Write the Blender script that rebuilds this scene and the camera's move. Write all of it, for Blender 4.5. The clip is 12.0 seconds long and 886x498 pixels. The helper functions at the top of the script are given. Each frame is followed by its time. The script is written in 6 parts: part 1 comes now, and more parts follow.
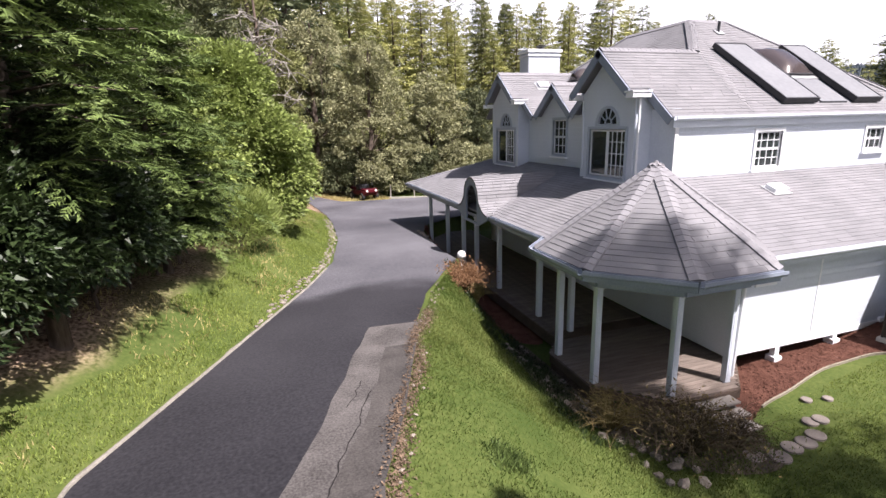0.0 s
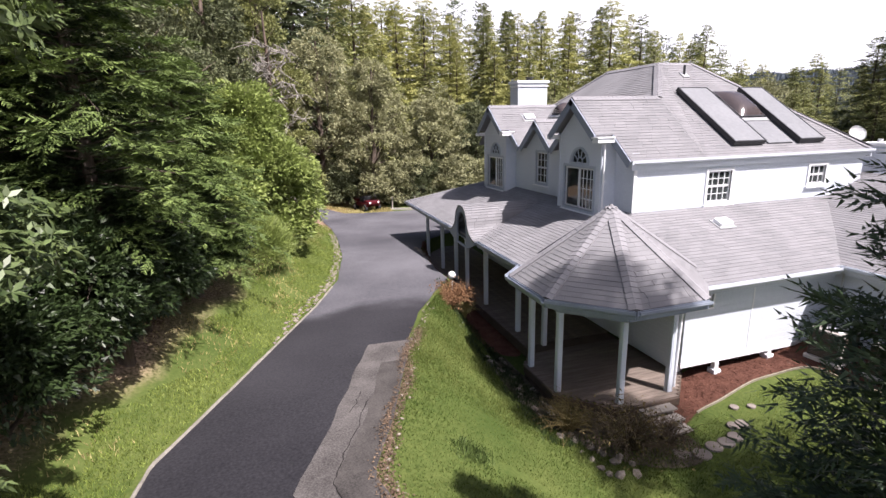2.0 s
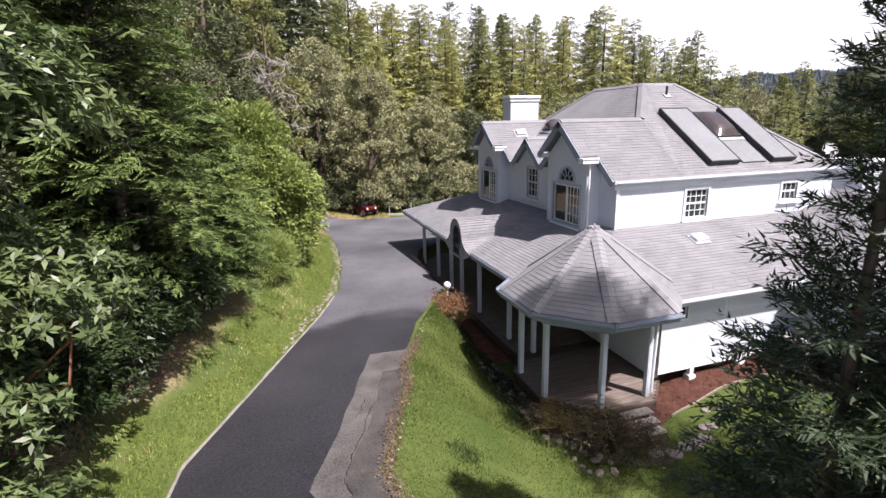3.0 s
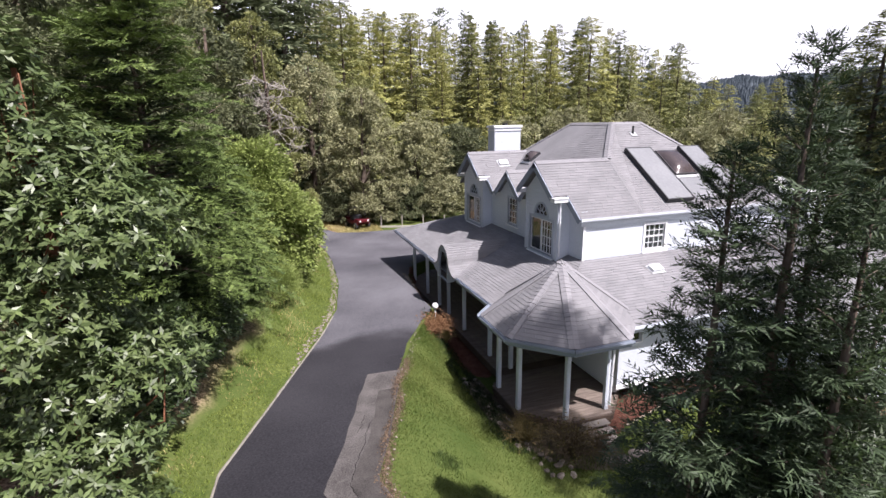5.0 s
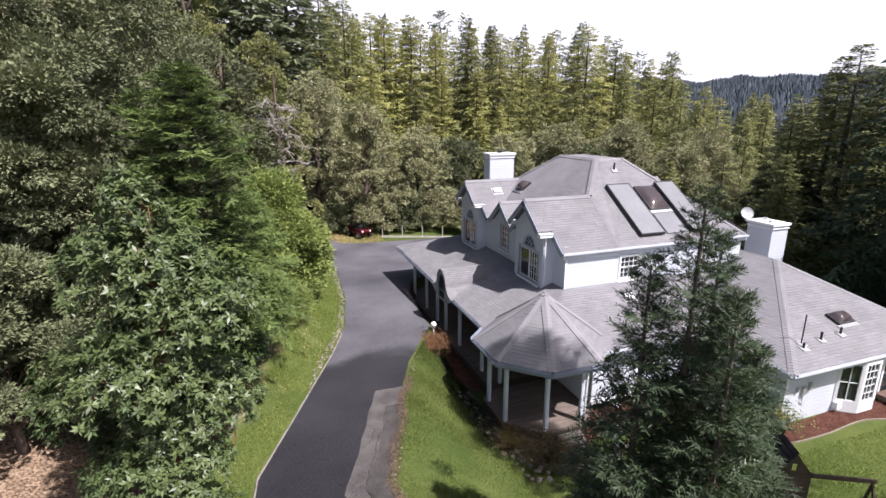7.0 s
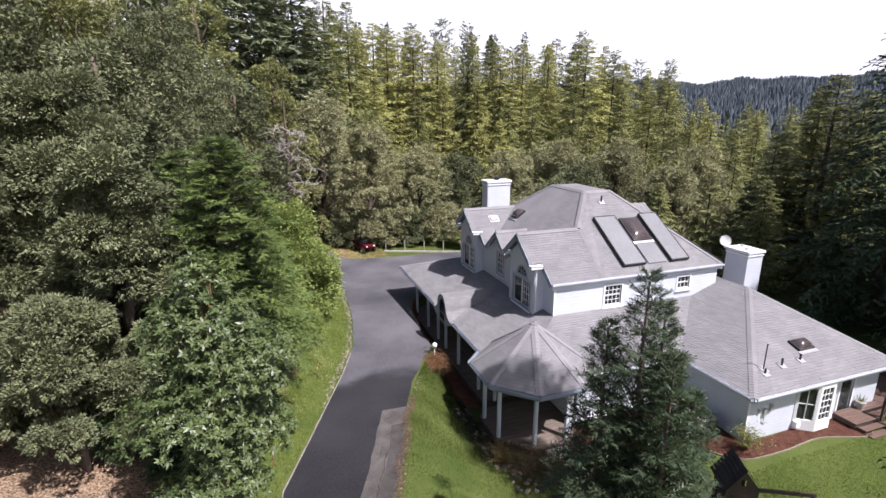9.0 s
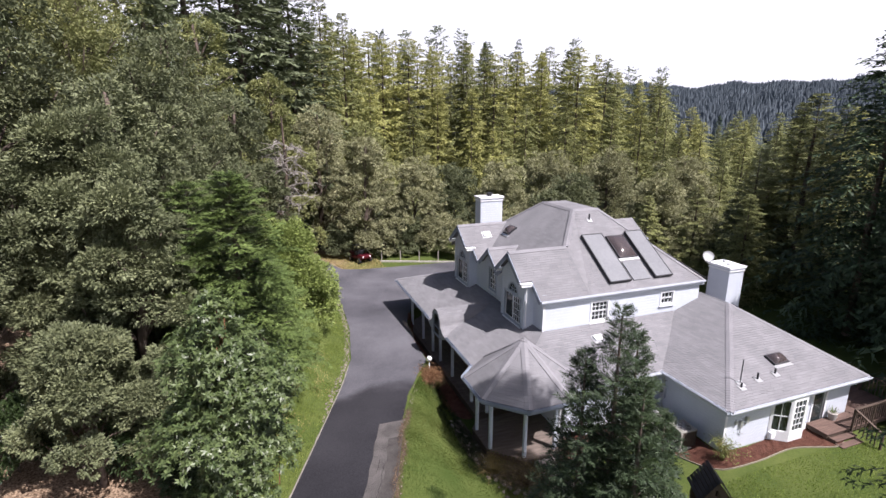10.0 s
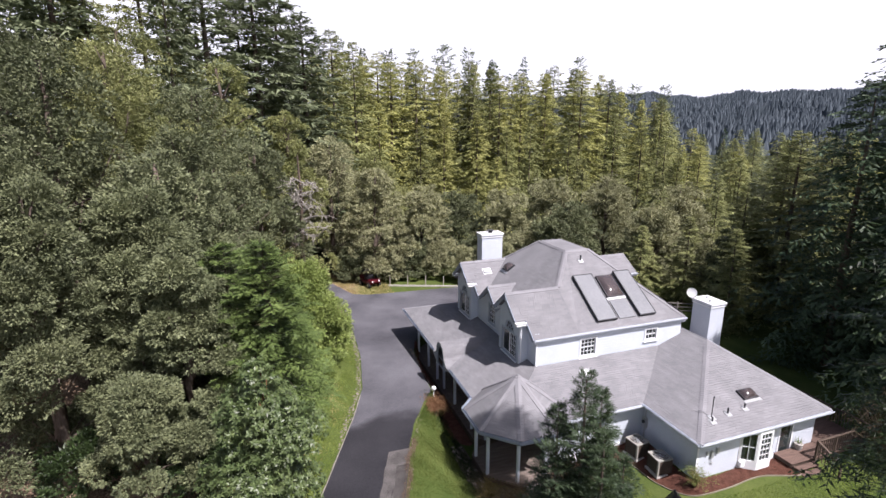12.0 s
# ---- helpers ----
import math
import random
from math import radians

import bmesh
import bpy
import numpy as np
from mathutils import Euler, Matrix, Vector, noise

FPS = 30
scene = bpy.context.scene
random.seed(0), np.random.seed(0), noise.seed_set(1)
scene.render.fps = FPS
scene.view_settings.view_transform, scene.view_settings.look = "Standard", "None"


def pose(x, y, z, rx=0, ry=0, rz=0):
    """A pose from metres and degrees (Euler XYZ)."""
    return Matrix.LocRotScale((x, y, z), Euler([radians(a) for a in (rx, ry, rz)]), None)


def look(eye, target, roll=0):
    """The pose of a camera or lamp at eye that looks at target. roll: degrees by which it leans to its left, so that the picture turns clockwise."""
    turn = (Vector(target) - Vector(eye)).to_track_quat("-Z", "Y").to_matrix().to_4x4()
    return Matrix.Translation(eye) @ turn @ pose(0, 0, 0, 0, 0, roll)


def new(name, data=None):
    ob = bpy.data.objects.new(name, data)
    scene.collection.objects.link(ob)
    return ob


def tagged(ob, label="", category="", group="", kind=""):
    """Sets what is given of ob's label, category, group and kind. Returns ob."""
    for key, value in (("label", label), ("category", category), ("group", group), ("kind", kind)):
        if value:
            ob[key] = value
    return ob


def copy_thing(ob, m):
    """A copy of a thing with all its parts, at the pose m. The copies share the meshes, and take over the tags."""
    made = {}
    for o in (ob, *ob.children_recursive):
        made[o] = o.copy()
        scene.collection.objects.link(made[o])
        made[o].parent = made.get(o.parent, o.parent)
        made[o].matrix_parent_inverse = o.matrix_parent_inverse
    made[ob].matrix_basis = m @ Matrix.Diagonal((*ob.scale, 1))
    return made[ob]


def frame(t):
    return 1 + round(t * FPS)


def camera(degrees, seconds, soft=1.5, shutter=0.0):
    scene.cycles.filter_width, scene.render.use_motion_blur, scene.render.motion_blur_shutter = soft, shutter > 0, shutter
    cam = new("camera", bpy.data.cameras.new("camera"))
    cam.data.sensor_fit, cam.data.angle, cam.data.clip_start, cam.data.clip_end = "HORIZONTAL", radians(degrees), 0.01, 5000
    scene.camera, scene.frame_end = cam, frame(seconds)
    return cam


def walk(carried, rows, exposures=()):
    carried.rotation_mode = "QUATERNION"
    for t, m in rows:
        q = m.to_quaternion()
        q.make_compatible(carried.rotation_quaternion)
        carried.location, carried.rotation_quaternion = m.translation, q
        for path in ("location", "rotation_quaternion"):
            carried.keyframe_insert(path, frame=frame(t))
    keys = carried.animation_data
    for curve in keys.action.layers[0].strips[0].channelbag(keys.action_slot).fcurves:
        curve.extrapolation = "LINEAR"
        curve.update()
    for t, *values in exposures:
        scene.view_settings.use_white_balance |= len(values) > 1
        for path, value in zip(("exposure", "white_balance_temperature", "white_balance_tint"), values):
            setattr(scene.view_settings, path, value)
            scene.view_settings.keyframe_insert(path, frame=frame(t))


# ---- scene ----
cam = camera(83.8, 12.0)
# seconds, x, y, z, heading, tilt, lean
PATH = [
    (0.0, -8.346, -9.481, 5.821, -17.97, -14.07, -1.56),
    (0.5, -8.318, -9.996, 6.102, -17.60, -13.95, -1.57),
    (1.0, -8.346, -10.491, 6.415, -17.40, -13.92, -1.55),
    (1.5, -8.404, -10.962, 6.754, -17.37, -13.99, -1.48),
    (2.0, -8.506, -11.423, 7.104, -17.54, -14.04, -1.44),
    (2.5, -8.637, -11.883, 7.472, -17.78, -14.08, -1.40),
    (3.0, -8.788, -12.339, 7.857, -18.05, -14.13, -1.35),
    (5.0, -9.257, -14.167, 9.524, -19.19, -14.28, -0.96),
    (5.5, -9.422, -14.663, 10.008, -19.16, -14.43, -0.77),
    (6.0, -9.608, -15.170, 10.537, -19.28, -14.62, -0.53),
    (6.5, -9.801, -15.680, 11.078, -19.62, -14.75, -0.31),
    (7.0, -9.986, -16.135, 11.585, -19.50, -14.84, -0.19),
    (9.0, -10.531, -17.845, 13.574, -19.34, -14.79, -0.12),
    (9.5, -10.635, -18.255, 14.106, -19.63, -14.67, -0.08),
    (10.0, -10.765, -18.686, 14.665, -19.91, -14.50, -0.05),
    (10.5, -10.911, -19.164, 15.263, -20.18, -14.30, -0.06),
    (11.0, -11.046, -19.707, 15.914, -20.16, -14.08, -0.08),
    (11.5, -11.189, -20.300, 16.596, -19.51, -13.87, -0.12),
    (12.0, -11.303, -20.930, 17.315, -19.02, -13.60, -0.18),
]
walk(cam, [(t, Matrix.Translation((x, y, z)) @ Euler((0, 0, radians(yaw))).to_matrix().to_4x4() @ Euler((radians(90 + tilt), 0, 0)).to_matrix().to_4x4() @ Euler((0, 0, radians(lean))).to_matrix().to_4x4()) for t, x, y, z, yaw, tilt, lean in PATH],
     [(0.0, 1.27, 6280, 21), (1.5, 1.20, 6260, 21), (3.0, 1.12, 6220, 21), (5.0, 1.02, 6120, 21), (7.0, 0.93, 6090, 21), (9.0, 0.86, 6080, 21), (12.0, 0.86, 6070, 21)])

# ---- sky and sun ----
SUN = Vector((0.36, -0.54, 1.0)).normalized()
world = bpy.data.worlds.new("world")
scene.world = world
world.use_nodes = True
wn = world.node_tree.nodes
sky = wn.new("ShaderNodeTexSky")
sky.sky_type, sky.sun_disc = "NISHITA", False
sky.sun_elevation = math.asin(SUN.z)
sky.sun_rotation = math.atan2(SUN.x, SUN.y)
sky.air_density, sky.dust_density, sky.ozone_density = 1.2, 4.0, 1.0
wn["Background"].inputs["Strength"].default_value = 0.053
wl = world.node_tree.links
# thin bright cloud that thickens to white haze towards the horizon
coord, sep, haze, mix = wn.new("ShaderNodeTexCoord"), wn.new("ShaderNodeSeparateXYZ"), wn.new("ShaderNodeMapRange"), wn.new("ShaderNodeMix")
mix.data_type = "RGBA"
haze.interpolation_type = "SMOOTHSTEP"
haze.inputs[1].default_value, haze.inputs[2].default_value, haze.inputs[3].default_value, haze.inputs[4].default_value = 0.24, 0.34, 1.0, 0.0
wl.new(coord.outputs["Generated"], sep.inputs[0])
wl.new(sep.outputs["Z"], haze.inputs[0])
wl.new(haze.outputs[0], mix.inputs[0])
wl.new(sky.outputs[0], mix.inputs[6])
mix.inputs[7].default_value = (12.9, 13.0, 13.3, 1)
wl.new(mix.outputs[2], wn["Background"].inputs["Color"])
lamp = bpy.data.lights.new("sun", "SUN")
lamp.energy, lamp.angle, lamp.color = 5.0, radians(0.6), (1.0, 0.95, 0.87)
new("sun", lamp).matrix_world = look(SUN * 100, (0, 0, 0))


# ---- materials ----
def mat(name, dark, light, scale=3.0, fine=40.0, rough=0.8, bump=0.1, dist=0.02, spec=0.3, metal=0.0, island=0.0, rand=0.0, stretch=(1, 1, 1), through_light=0.0):
    """Two-scale noise between two colours, with relief; island and rand vary the value from piece to piece."""
    m = bpy.data.materials.new(name)
    m.use_nodes = True
    n, l = m.node_tree.nodes, m.node_tree.links
    b = n["Principled BSDF"]
    tex = n.new("ShaderNodeTexCoord")
    mp = n.new("ShaderNodeMapping")
    mp.inputs["Scale"].default_value = stretch
    l.new(tex.outputs["Object"], mp.inputs[0])
    big, small = n.new("ShaderNodeTexNoise"), n.new("ShaderNodeTexNoise")
    for t, s, d in ((big, scale, 4), (small, fine, 6)):
        t.inputs["Scale"].default_value, t.inputs["Detail"].default_value = s, d
        l.new(mp.outputs[0], t.inputs["Vector"])
    add = n.new("ShaderNodeMath")
    add.operation = "MULTIPLY_ADD"
    add.inputs[1].default_value, add.inputs[2].default_value = 0.5, 0.0
    l.new(small.outputs[0], add.inputs[0])
    add2 = n.new("ShaderNodeMath")
    add2.operation = "MULTIPLY_ADD"
    add2.inputs[1].default_value = 0.5
    l.new(big.outputs[0], add2.inputs[0])
    l.new(add.outputs[0], add2.inputs[2])
    ramp = n.new("ShaderNodeValToRGB")
    ramp.color_ramp.elements[0].position, ramp.color_ramp.elements[1].position = 0.34, 0.66
    ramp.color_ramp.elements[0].color, ramp.color_ramp.elements[1].color = (*dark, 1), (*light, 1)
    l.new(add2.outputs[0], ramp.inputs[0])
    col = ramp.outputs[0]
    for amount, kind, sock in ((island, "ShaderNodeNewGeometry", "Random Per Island"), (rand, "ShaderNodeObjectInfo", "Random")):
        if amount:
            g, hsv, mr = n.new(kind), n.new("ShaderNodeHueSaturation"), n.new("ShaderNodeMapRange")
            mr.inputs[3].default_value, mr.inputs[4].default_value = 1 - amount, 1 + amount
            l.new(g.outputs[sock], mr.inputs[0])
            l.new(mr.outputs[0], hsv.inputs["Value"])
            l.new(col, hsv.inputs["Color"])
            col = hsv.outputs[0]
    l.new(col, b.inputs["Base Color"])
    b.inputs["Roughness"].default_value, b.inputs["Metallic"].default_value = rough, metal
    b.inputs["Specular IOR Level"].default_value = spec
    if bump:
        bp = n.new("ShaderNodeBump")
        bp.inputs["Strength"].default_value, bp.inputs["Distance"].default_value = bump, dist
        l.new(add2.outputs[0], bp.inputs["Height"])
        l.new(bp.outputs[0], b.inputs["Normal"])
    if through_light:
        tr, mx = n.new("ShaderNodeBsdfTranslucent"), n.new("ShaderNodeMixShader")
        mx.inputs[0].default_value = through_light
        l.new(col, tr.inputs["Color"])
        l.new(b.outputs[0], mx.inputs[1])
        l.new(tr.outputs[0], mx.inputs[2])
        l.new(mx.outputs[0], n["Material Output"].inputs["Surface"])
    return m


def glass_mat(name, tint, rough=0.03):
    m = bpy.data.materials.new(name)
    m.use_nodes = True
    b = m.node_tree.nodes["Principled BSDF"]
    b.inputs["Base Color"].default_value = (*tint, 1)
    b.inputs["Roughness"].default_value = rough
    b.inputs["Specular IOR Level"].default_value = 1.0
    b.inputs["Transmission Weight"].default_value = 0.4
    b.inputs["IOR"].default_value = 1.45
    return m


SIDING = mat("painted_siding", (0.52, 0.56, 0.62), (0.61, 0.65, 0.71), 0.8, 22, 0.6, 0.06, 0.01)


def lap_boards():
    """Relief of the horizontal lap boards."""
    n, l = SIDING.node_tree.nodes, SIDING.node_tree.links
    tex, wave, bump = n.new("ShaderNodeTexCoord"), n.new("ShaderNodeTexWave"), n.new("ShaderNodeBump")
    wave.wave_type, wave.bands_direction, wave.wave_profile = "BANDS", "Z", "SAW"
    wave.inputs["Scale"].default_value = 1.9
    l.new(tex.outputs["Object"], wave.inputs["Vector"])
    bump.inputs["Strength"].default_value, bump.inputs["Distance"].default_value = 0.8, 0.012
    l.new(wave.outputs["Fac"], bump.inputs["Height"])
    l.new(bump.outputs[0], n["Principled BSDF"].inputs["Normal"])


lap_boards()
TRIM = mat("white_trim", (0.70, 0.71, 0.73), (0.80, 0.81, 0.82), 1.5, 30, 0.5, 0.05, 0.005)
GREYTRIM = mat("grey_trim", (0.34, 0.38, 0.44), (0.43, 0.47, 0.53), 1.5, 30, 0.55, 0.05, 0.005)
RAKE = mat("slate_blue_trim", (0.20, 0.23, 0.285), (0.285, 0.32, 0.38), 1.5, 30, 0.55, 0.05, 0.005)
CAPS = mat("ridge_shingle", (0.170, 0.168, 0.178), (0.240, 0.236, 0.246), 0.9, 60, 0.92, 0.35, 0.01, 0.15, island=0.11)
SHINGLE = mat("roof_shingle", (0.150, 0.149, 0.156), (0.215, 0.212, 0.220), 0.9, 60, 0.92, 0.35, 0.01, 0.15, island=0.075, rand=0.05)
GUTTER = mat("pale_grey_gutter", (0.46, 0.49, 0.54), (0.58, 0.61, 0.66), 1.5, 30, 0.5, 0.05, 0.005)
GLASS = glass_mat("window_glass", (0.05, 0.06, 0.06))
PANEL = mat("solar_glass", (0.15, 0.155, 0.165), (0.20, 0.205, 0.215), 0.5, 8, 0.55, 0.0, 0.01, 0.12)
BLACK = mat("black_metal", (0.02, 0.02, 0.022), (0.04, 0.04, 0.045), 4, 40, 0.5, 0.05)
DOME = glass_mat("skylight_dome", (0.10, 0.08, 0.08), 0.12)
DECKWOOD = mat("deck_wood", (0.075, 0.048, 0.038), (0.140, 0.092, 0.074), 1.2, 25, 0.75, 0.25, 0.01, stretch=(1, 6, 1), island=0.12)
OLDDECK = mat("weathered_deck_wood", (0.095, 0.074, 0.062), (0.200, 0.165, 0.140), 1.2, 25, 0.8, 0.25, 0.01, stretch=(1, 6, 1), rand=0.12)
DARKWOOD = mat("dark_wood", (0.05, 0.035, 0.028), (0.11, 0.08, 0.06), 2, 30, 0.8, 0.25, 0.01)
GREYWOOD = mat("weathered_wood", (0.20, 0.18, 0.16), (0.34, 0.31, 0.28), 2, 30, 0.85, 0.3, 0.01)
CONCRETE = mat("pale_concrete", (0.30, 0.28, 0.26), (0.45, 0.42, 0.39), 1.5, 30, 0.9, 0.25, 0.01)
ASPHALT = mat("asphalt", (0.0095, 0.0093, 0.0118), (0.034, 0.0332, 0.038), 0.28, 22, 0.9, 0.3, 0.01, 0.22)


def two_tone():
    """Dark stretch, part newer seal coat and part painted tree shade, that ends in a ragged edge against older, paler
    asphalt.
    """
    m = ASPHALT
    n, l = m.node_tree.nodes, m.node_tree.links
    b = n["Principled BSDF"]
    ramp = next(q for q in n if q.type == "VALTORGB")
    tex, sep, wob, soft, add, edge, mix, pale = (n.new(k) for k in ("ShaderNodeTexCoord", "ShaderNodeSeparateXYZ", "ShaderNodeTexNoise", "ShaderNodeTexNoise", "ShaderNodeMath", "ShaderNodeMapRange", "ShaderNodeMix", "ShaderNodeHueSaturation"))
    l.new(tex.outputs["Object"], sep.inputs[0])
    for q, s in ((wob, 0.35), (soft, 1.3)):
        q.inputs["Scale"].default_value, q.inputs["Detail"].default_value = s, 3
        l.new(tex.outputs["Object"], q.inputs["Vector"])
    add.operation = "MULTIPLY_ADD"
    add.inputs[1].default_value = 4.0
    l.new(wob.outputs[0], add.inputs[0])
    l.new(sep.outputs["Y"], add.inputs[2])
    edge.interpolation_type = "SMOOTHSTEP"
    edge.inputs[1].default_value, edge.inputs[2].default_value = DARK_END + 1.3, DARK_END + 2.9
    l.new(add.outputs[0], edge.inputs[0])
    pale.inputs["Value"].default_value, pale.inputs["Saturation"].default_value = 3.8, 0.7
    l.new(ramp.outputs[0], pale.inputs["Color"])
    mix.data_type = "RGBA"
    l.new(edge.outputs[0], mix.inputs[0])
    l.new(ramp.outputs[0], mix.inputs[6])
    l.new(pale.outputs[0], mix.inputs[7])
    l.new(mix.outputs[2], b.inputs["Base Color"])


DARK_END = 3.6
two_tone()
OLDASPHALT = mat("worn_asphalt", (0.034, 0.031, 0.030), (0.125, 0.116, 0.110), 1.2, 34, 0.92, 0.8, 0.02, 0.2)
STONE = mat("rubble", (0.10, 0.085, 0.068), (0.22, 0.195, 0.165), 5, 30, 0.9, 0.4, 0.02, rand=0.25, island=0.25)
MULCH = mat("bark_mulch", (0.065, 0.028, 0.020), (0.150, 0.070, 0.050), 4, 55, 0.95, 0.9, 0.05, 0.1, island=0.3)
BARK = mat("bark", (0.06, 0.045, 0.035), (0.15, 0.12, 0.10), 2, 18, 0.95, 0.8, 0.04, 0.1, stretch=(1, 1, 0.25))
PALEBARK = mat("lichen_bark", (0.20, 0.185, 0.165), (0.36, 0.335, 0.30), 2, 18, 0.95, 0.5, 0.03, 0.1)
METAL = mat("galvanised_metal", (0.42, 0.43, 0.44), (0.55, 0.56, 0.57), 3, 40, 0.4, 0.05, 0.005, 0.5, 0.6)
LEAF = {
    "fir": mat("fir_needles", (0.050, 0.082, 0.021), (0.142, 0.192, 0.054), 0.6, 6, 0.6, 0, 0.01, 0.25, island=0.45, rand=0.1, through_light=0.15),
    "mid": mat("grey_green_needles", (0.085, 0.108, 0.058), (0.165, 0.188, 0.105), 0.3, 4, 0.65, 0, 0.01, 0.2, island=0.35, rand=0.16, through_light=0.15),
    "dark": mat("dark_needles", (0.032, 0.054, 0.028), (0.076, 0.112, 0.054), 0.6, 6, 0.6, 0, 0.01, 0.25, island=0.35, rand=0.12, through_light=0.15),
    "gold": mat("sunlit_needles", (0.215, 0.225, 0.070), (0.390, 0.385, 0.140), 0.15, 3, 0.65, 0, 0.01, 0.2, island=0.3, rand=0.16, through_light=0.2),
    "olive": mat("olive_leaves", (0.130, 0.150, 0.055), (0.255, 0.260, 0.105), 0.3, 4, 0.65, 0, 0.01, 0.2, island=0.35, rand=0.16, through_light=0.15),
    "laurel": mat("laurel_leaves", (0.046, 0.075, 0.025), (0.118, 0.152, 0.056), 1.5, 9, 0.42, 0, 0.01, 0.4, island=0.35, through_light=0.2),
    "bright": mat("bright_leaves", (0.140, 0.190, 0.048), (0.280, 0.335, 0.100), 1.5, 9, 0.5, 0, 0.01, 0.3, island=0.35, through_light=0.3),
    "oak": mat("oak_leaves", (0.076, 0.091, 0.046), (0.168, 0.184, 0.093), 0.5, 6, 0.6, 0, 0.01, 0.25, island=0.4, rand=0.16, through_light=0.12),
    "grey": mat("greyish_leaves", (0.185, 0.190, 0.100), (0.330, 0.328, 0.185), 0.4, 5, 0.7, 0, 0.01, 0.2, island=0.35, rand=0.12, through_light=0.15),
    # near-black leaf colour that carries the shade under and inside the trees
    "under": mat("dark_shaded_leaves", (0.014, 0.026, 0.009), (0.042, 0.066, 0.020), 1.5, 9, 0.45, 0, 0.01, 0.35, island=0.4, through_light=0.1),
    "redwood": mat("redwood_needles", (0.023, 0.040, 0.020), (0.060, 0.086, 0.042), 0.6, 6, 0.6, 0, 0.01, 0.25, island=0.4, through_light=0.15),
}
BLADE = mat("grass_blades", (0.125, 0.190, 0.030), (0.270, 0.335, 0.085), 0.5, 8, 0.6, 0, 0.01, 0.2, island=0.35, through_light=0.3)
# tree shade on the lawn is part of this colour, darker than the bank grass
LAWNBLADE = mat("soft_shaded_lawn_blades", (0.055, 0.095, 0.016), (0.150, 0.172, 0.048), 0.5, 5, 0.6, 0, 0.01, 0.2, island=0.25, through_light=0.25)
BANKBLADE = mat("bank_grass_blades", (0.115, 0.165, 0.030), (0.235, 0.280, 0.070), 0.5, 8, 0.6, 0, 0.01, 0.2, island=0.35, through_light=0.3)
DRYBLADE = mat("dry_grass", (0.28, 0.23, 0.09), (0.46, 0.40, 0.19), 0.6, 8, 0.8, 0, 0.01, 0.1, island=0.3, through_light=0.2)
RED = mat("red_paint", (0.060, 0.004, 0.010), (0.095, 0.009, 0.016), 2, 20, 0.4, 0.02)
RUBBER = mat("rubber", (0.015, 0.015, 0.015), (0.03, 0.03, 0.03), 4, 30, 0.8, 0.1)
WHITE = mat("white_plastic", (0.72, 0.72, 0.72), (0.82, 0.82, 0.82), 2, 20, 0.4, 0.02)
GREENPAINT = mat("green_plastic", (0.02, 0.20, 0.04), (0.03, 0.28, 0.06), 2, 20, 0.4, 0.02)


# ---- building helpers ----
def link(name, bm, material, parent=None, label="", smooth=False):
    me = bpy.data.meshes.new(name)
    bm.to_mesh(me)
    bm.free()
    me.materials.append(material)
    if smooth:
        me.polygons.foreach_set("use_smooth", [True] * len(me.polygons))
    ob = new(name, me)
    ob.parent = parent
    if label:
        ob["label"] = label
    return ob


part = link


def raw(name, verts, faces, material, parent=None, label="", smooth=False):
    me = bpy.data.meshes.new(name)
    me.from_pydata([tuple(v) for v in verts], [], [tuple(f) for f in faces])
    me.materials.append(material)
    if smooth:
        me.polygons.foreach_set("use_smooth", [True] * len(me.polygons))
    ob = new(name, me)
    ob.parent = parent
    if label:
        ob["label"] = label
    return ob


def thing(name, label, category, group="", kind="", at=(0, 0, 0)):
    ob = new(name)
    ob.empty_display_size = 0.2
    ob.location = at
    return tagged(ob, label, category, group, kind)


def box(bm, lo, hi, bevel=0.0):
    r = bmesh.ops.create_cube(bm, size=1, matrix=Matrix.Translation([(a + b) / 2 for a, b in zip(lo, hi)]) @ Matrix.Diagonal([abs(b - a) for a, b in zip(lo, hi)] + [1]))
    if bevel:
        bmesh.ops.bevel(bm, geom=list({e for v in r["verts"] for e in v.link_edges}), offset=bevel, segments=2, affect="EDGES", profile=0.5)


def boxed(lo, hi, bevel=0.0):
    bm = bmesh.new()
    box(bm, lo, hi, bevel)
    return bm


def beam(bm, p, q, w, h, up=(0, 0, 1)):
    """A bar from p to q, w wide and h deep below the line."""
    p, q = Vector(p), Vector(q)
    d = (q - p).normalized()
    side = d.cross(Vector(up)).normalized() * w / 2
    u = side.cross(d).normalized() * h
    vs = [bm.verts.new(a + s * side - k * u) for a in (p, q) for s, k in ((-1, 0), (1, 0), (1, 1), (-1, 1))]
    for f in ((0, 1, 2, 3), (7, 6, 5, 4), (0, 4, 5, 1), (1, 5, 6, 2), (2, 6, 7, 3), (3, 7, 4, 0)):
        bm.faces.new([vs[i] for i in f])


def beamed(p, q, w, h, up=(0, 0, 1)):
    bm = bmesh.new()
    beam(bm, p, q, w, h, up)
    bmesh.ops.recalc_face_normals(bm, faces=bm.faces)
    return bm


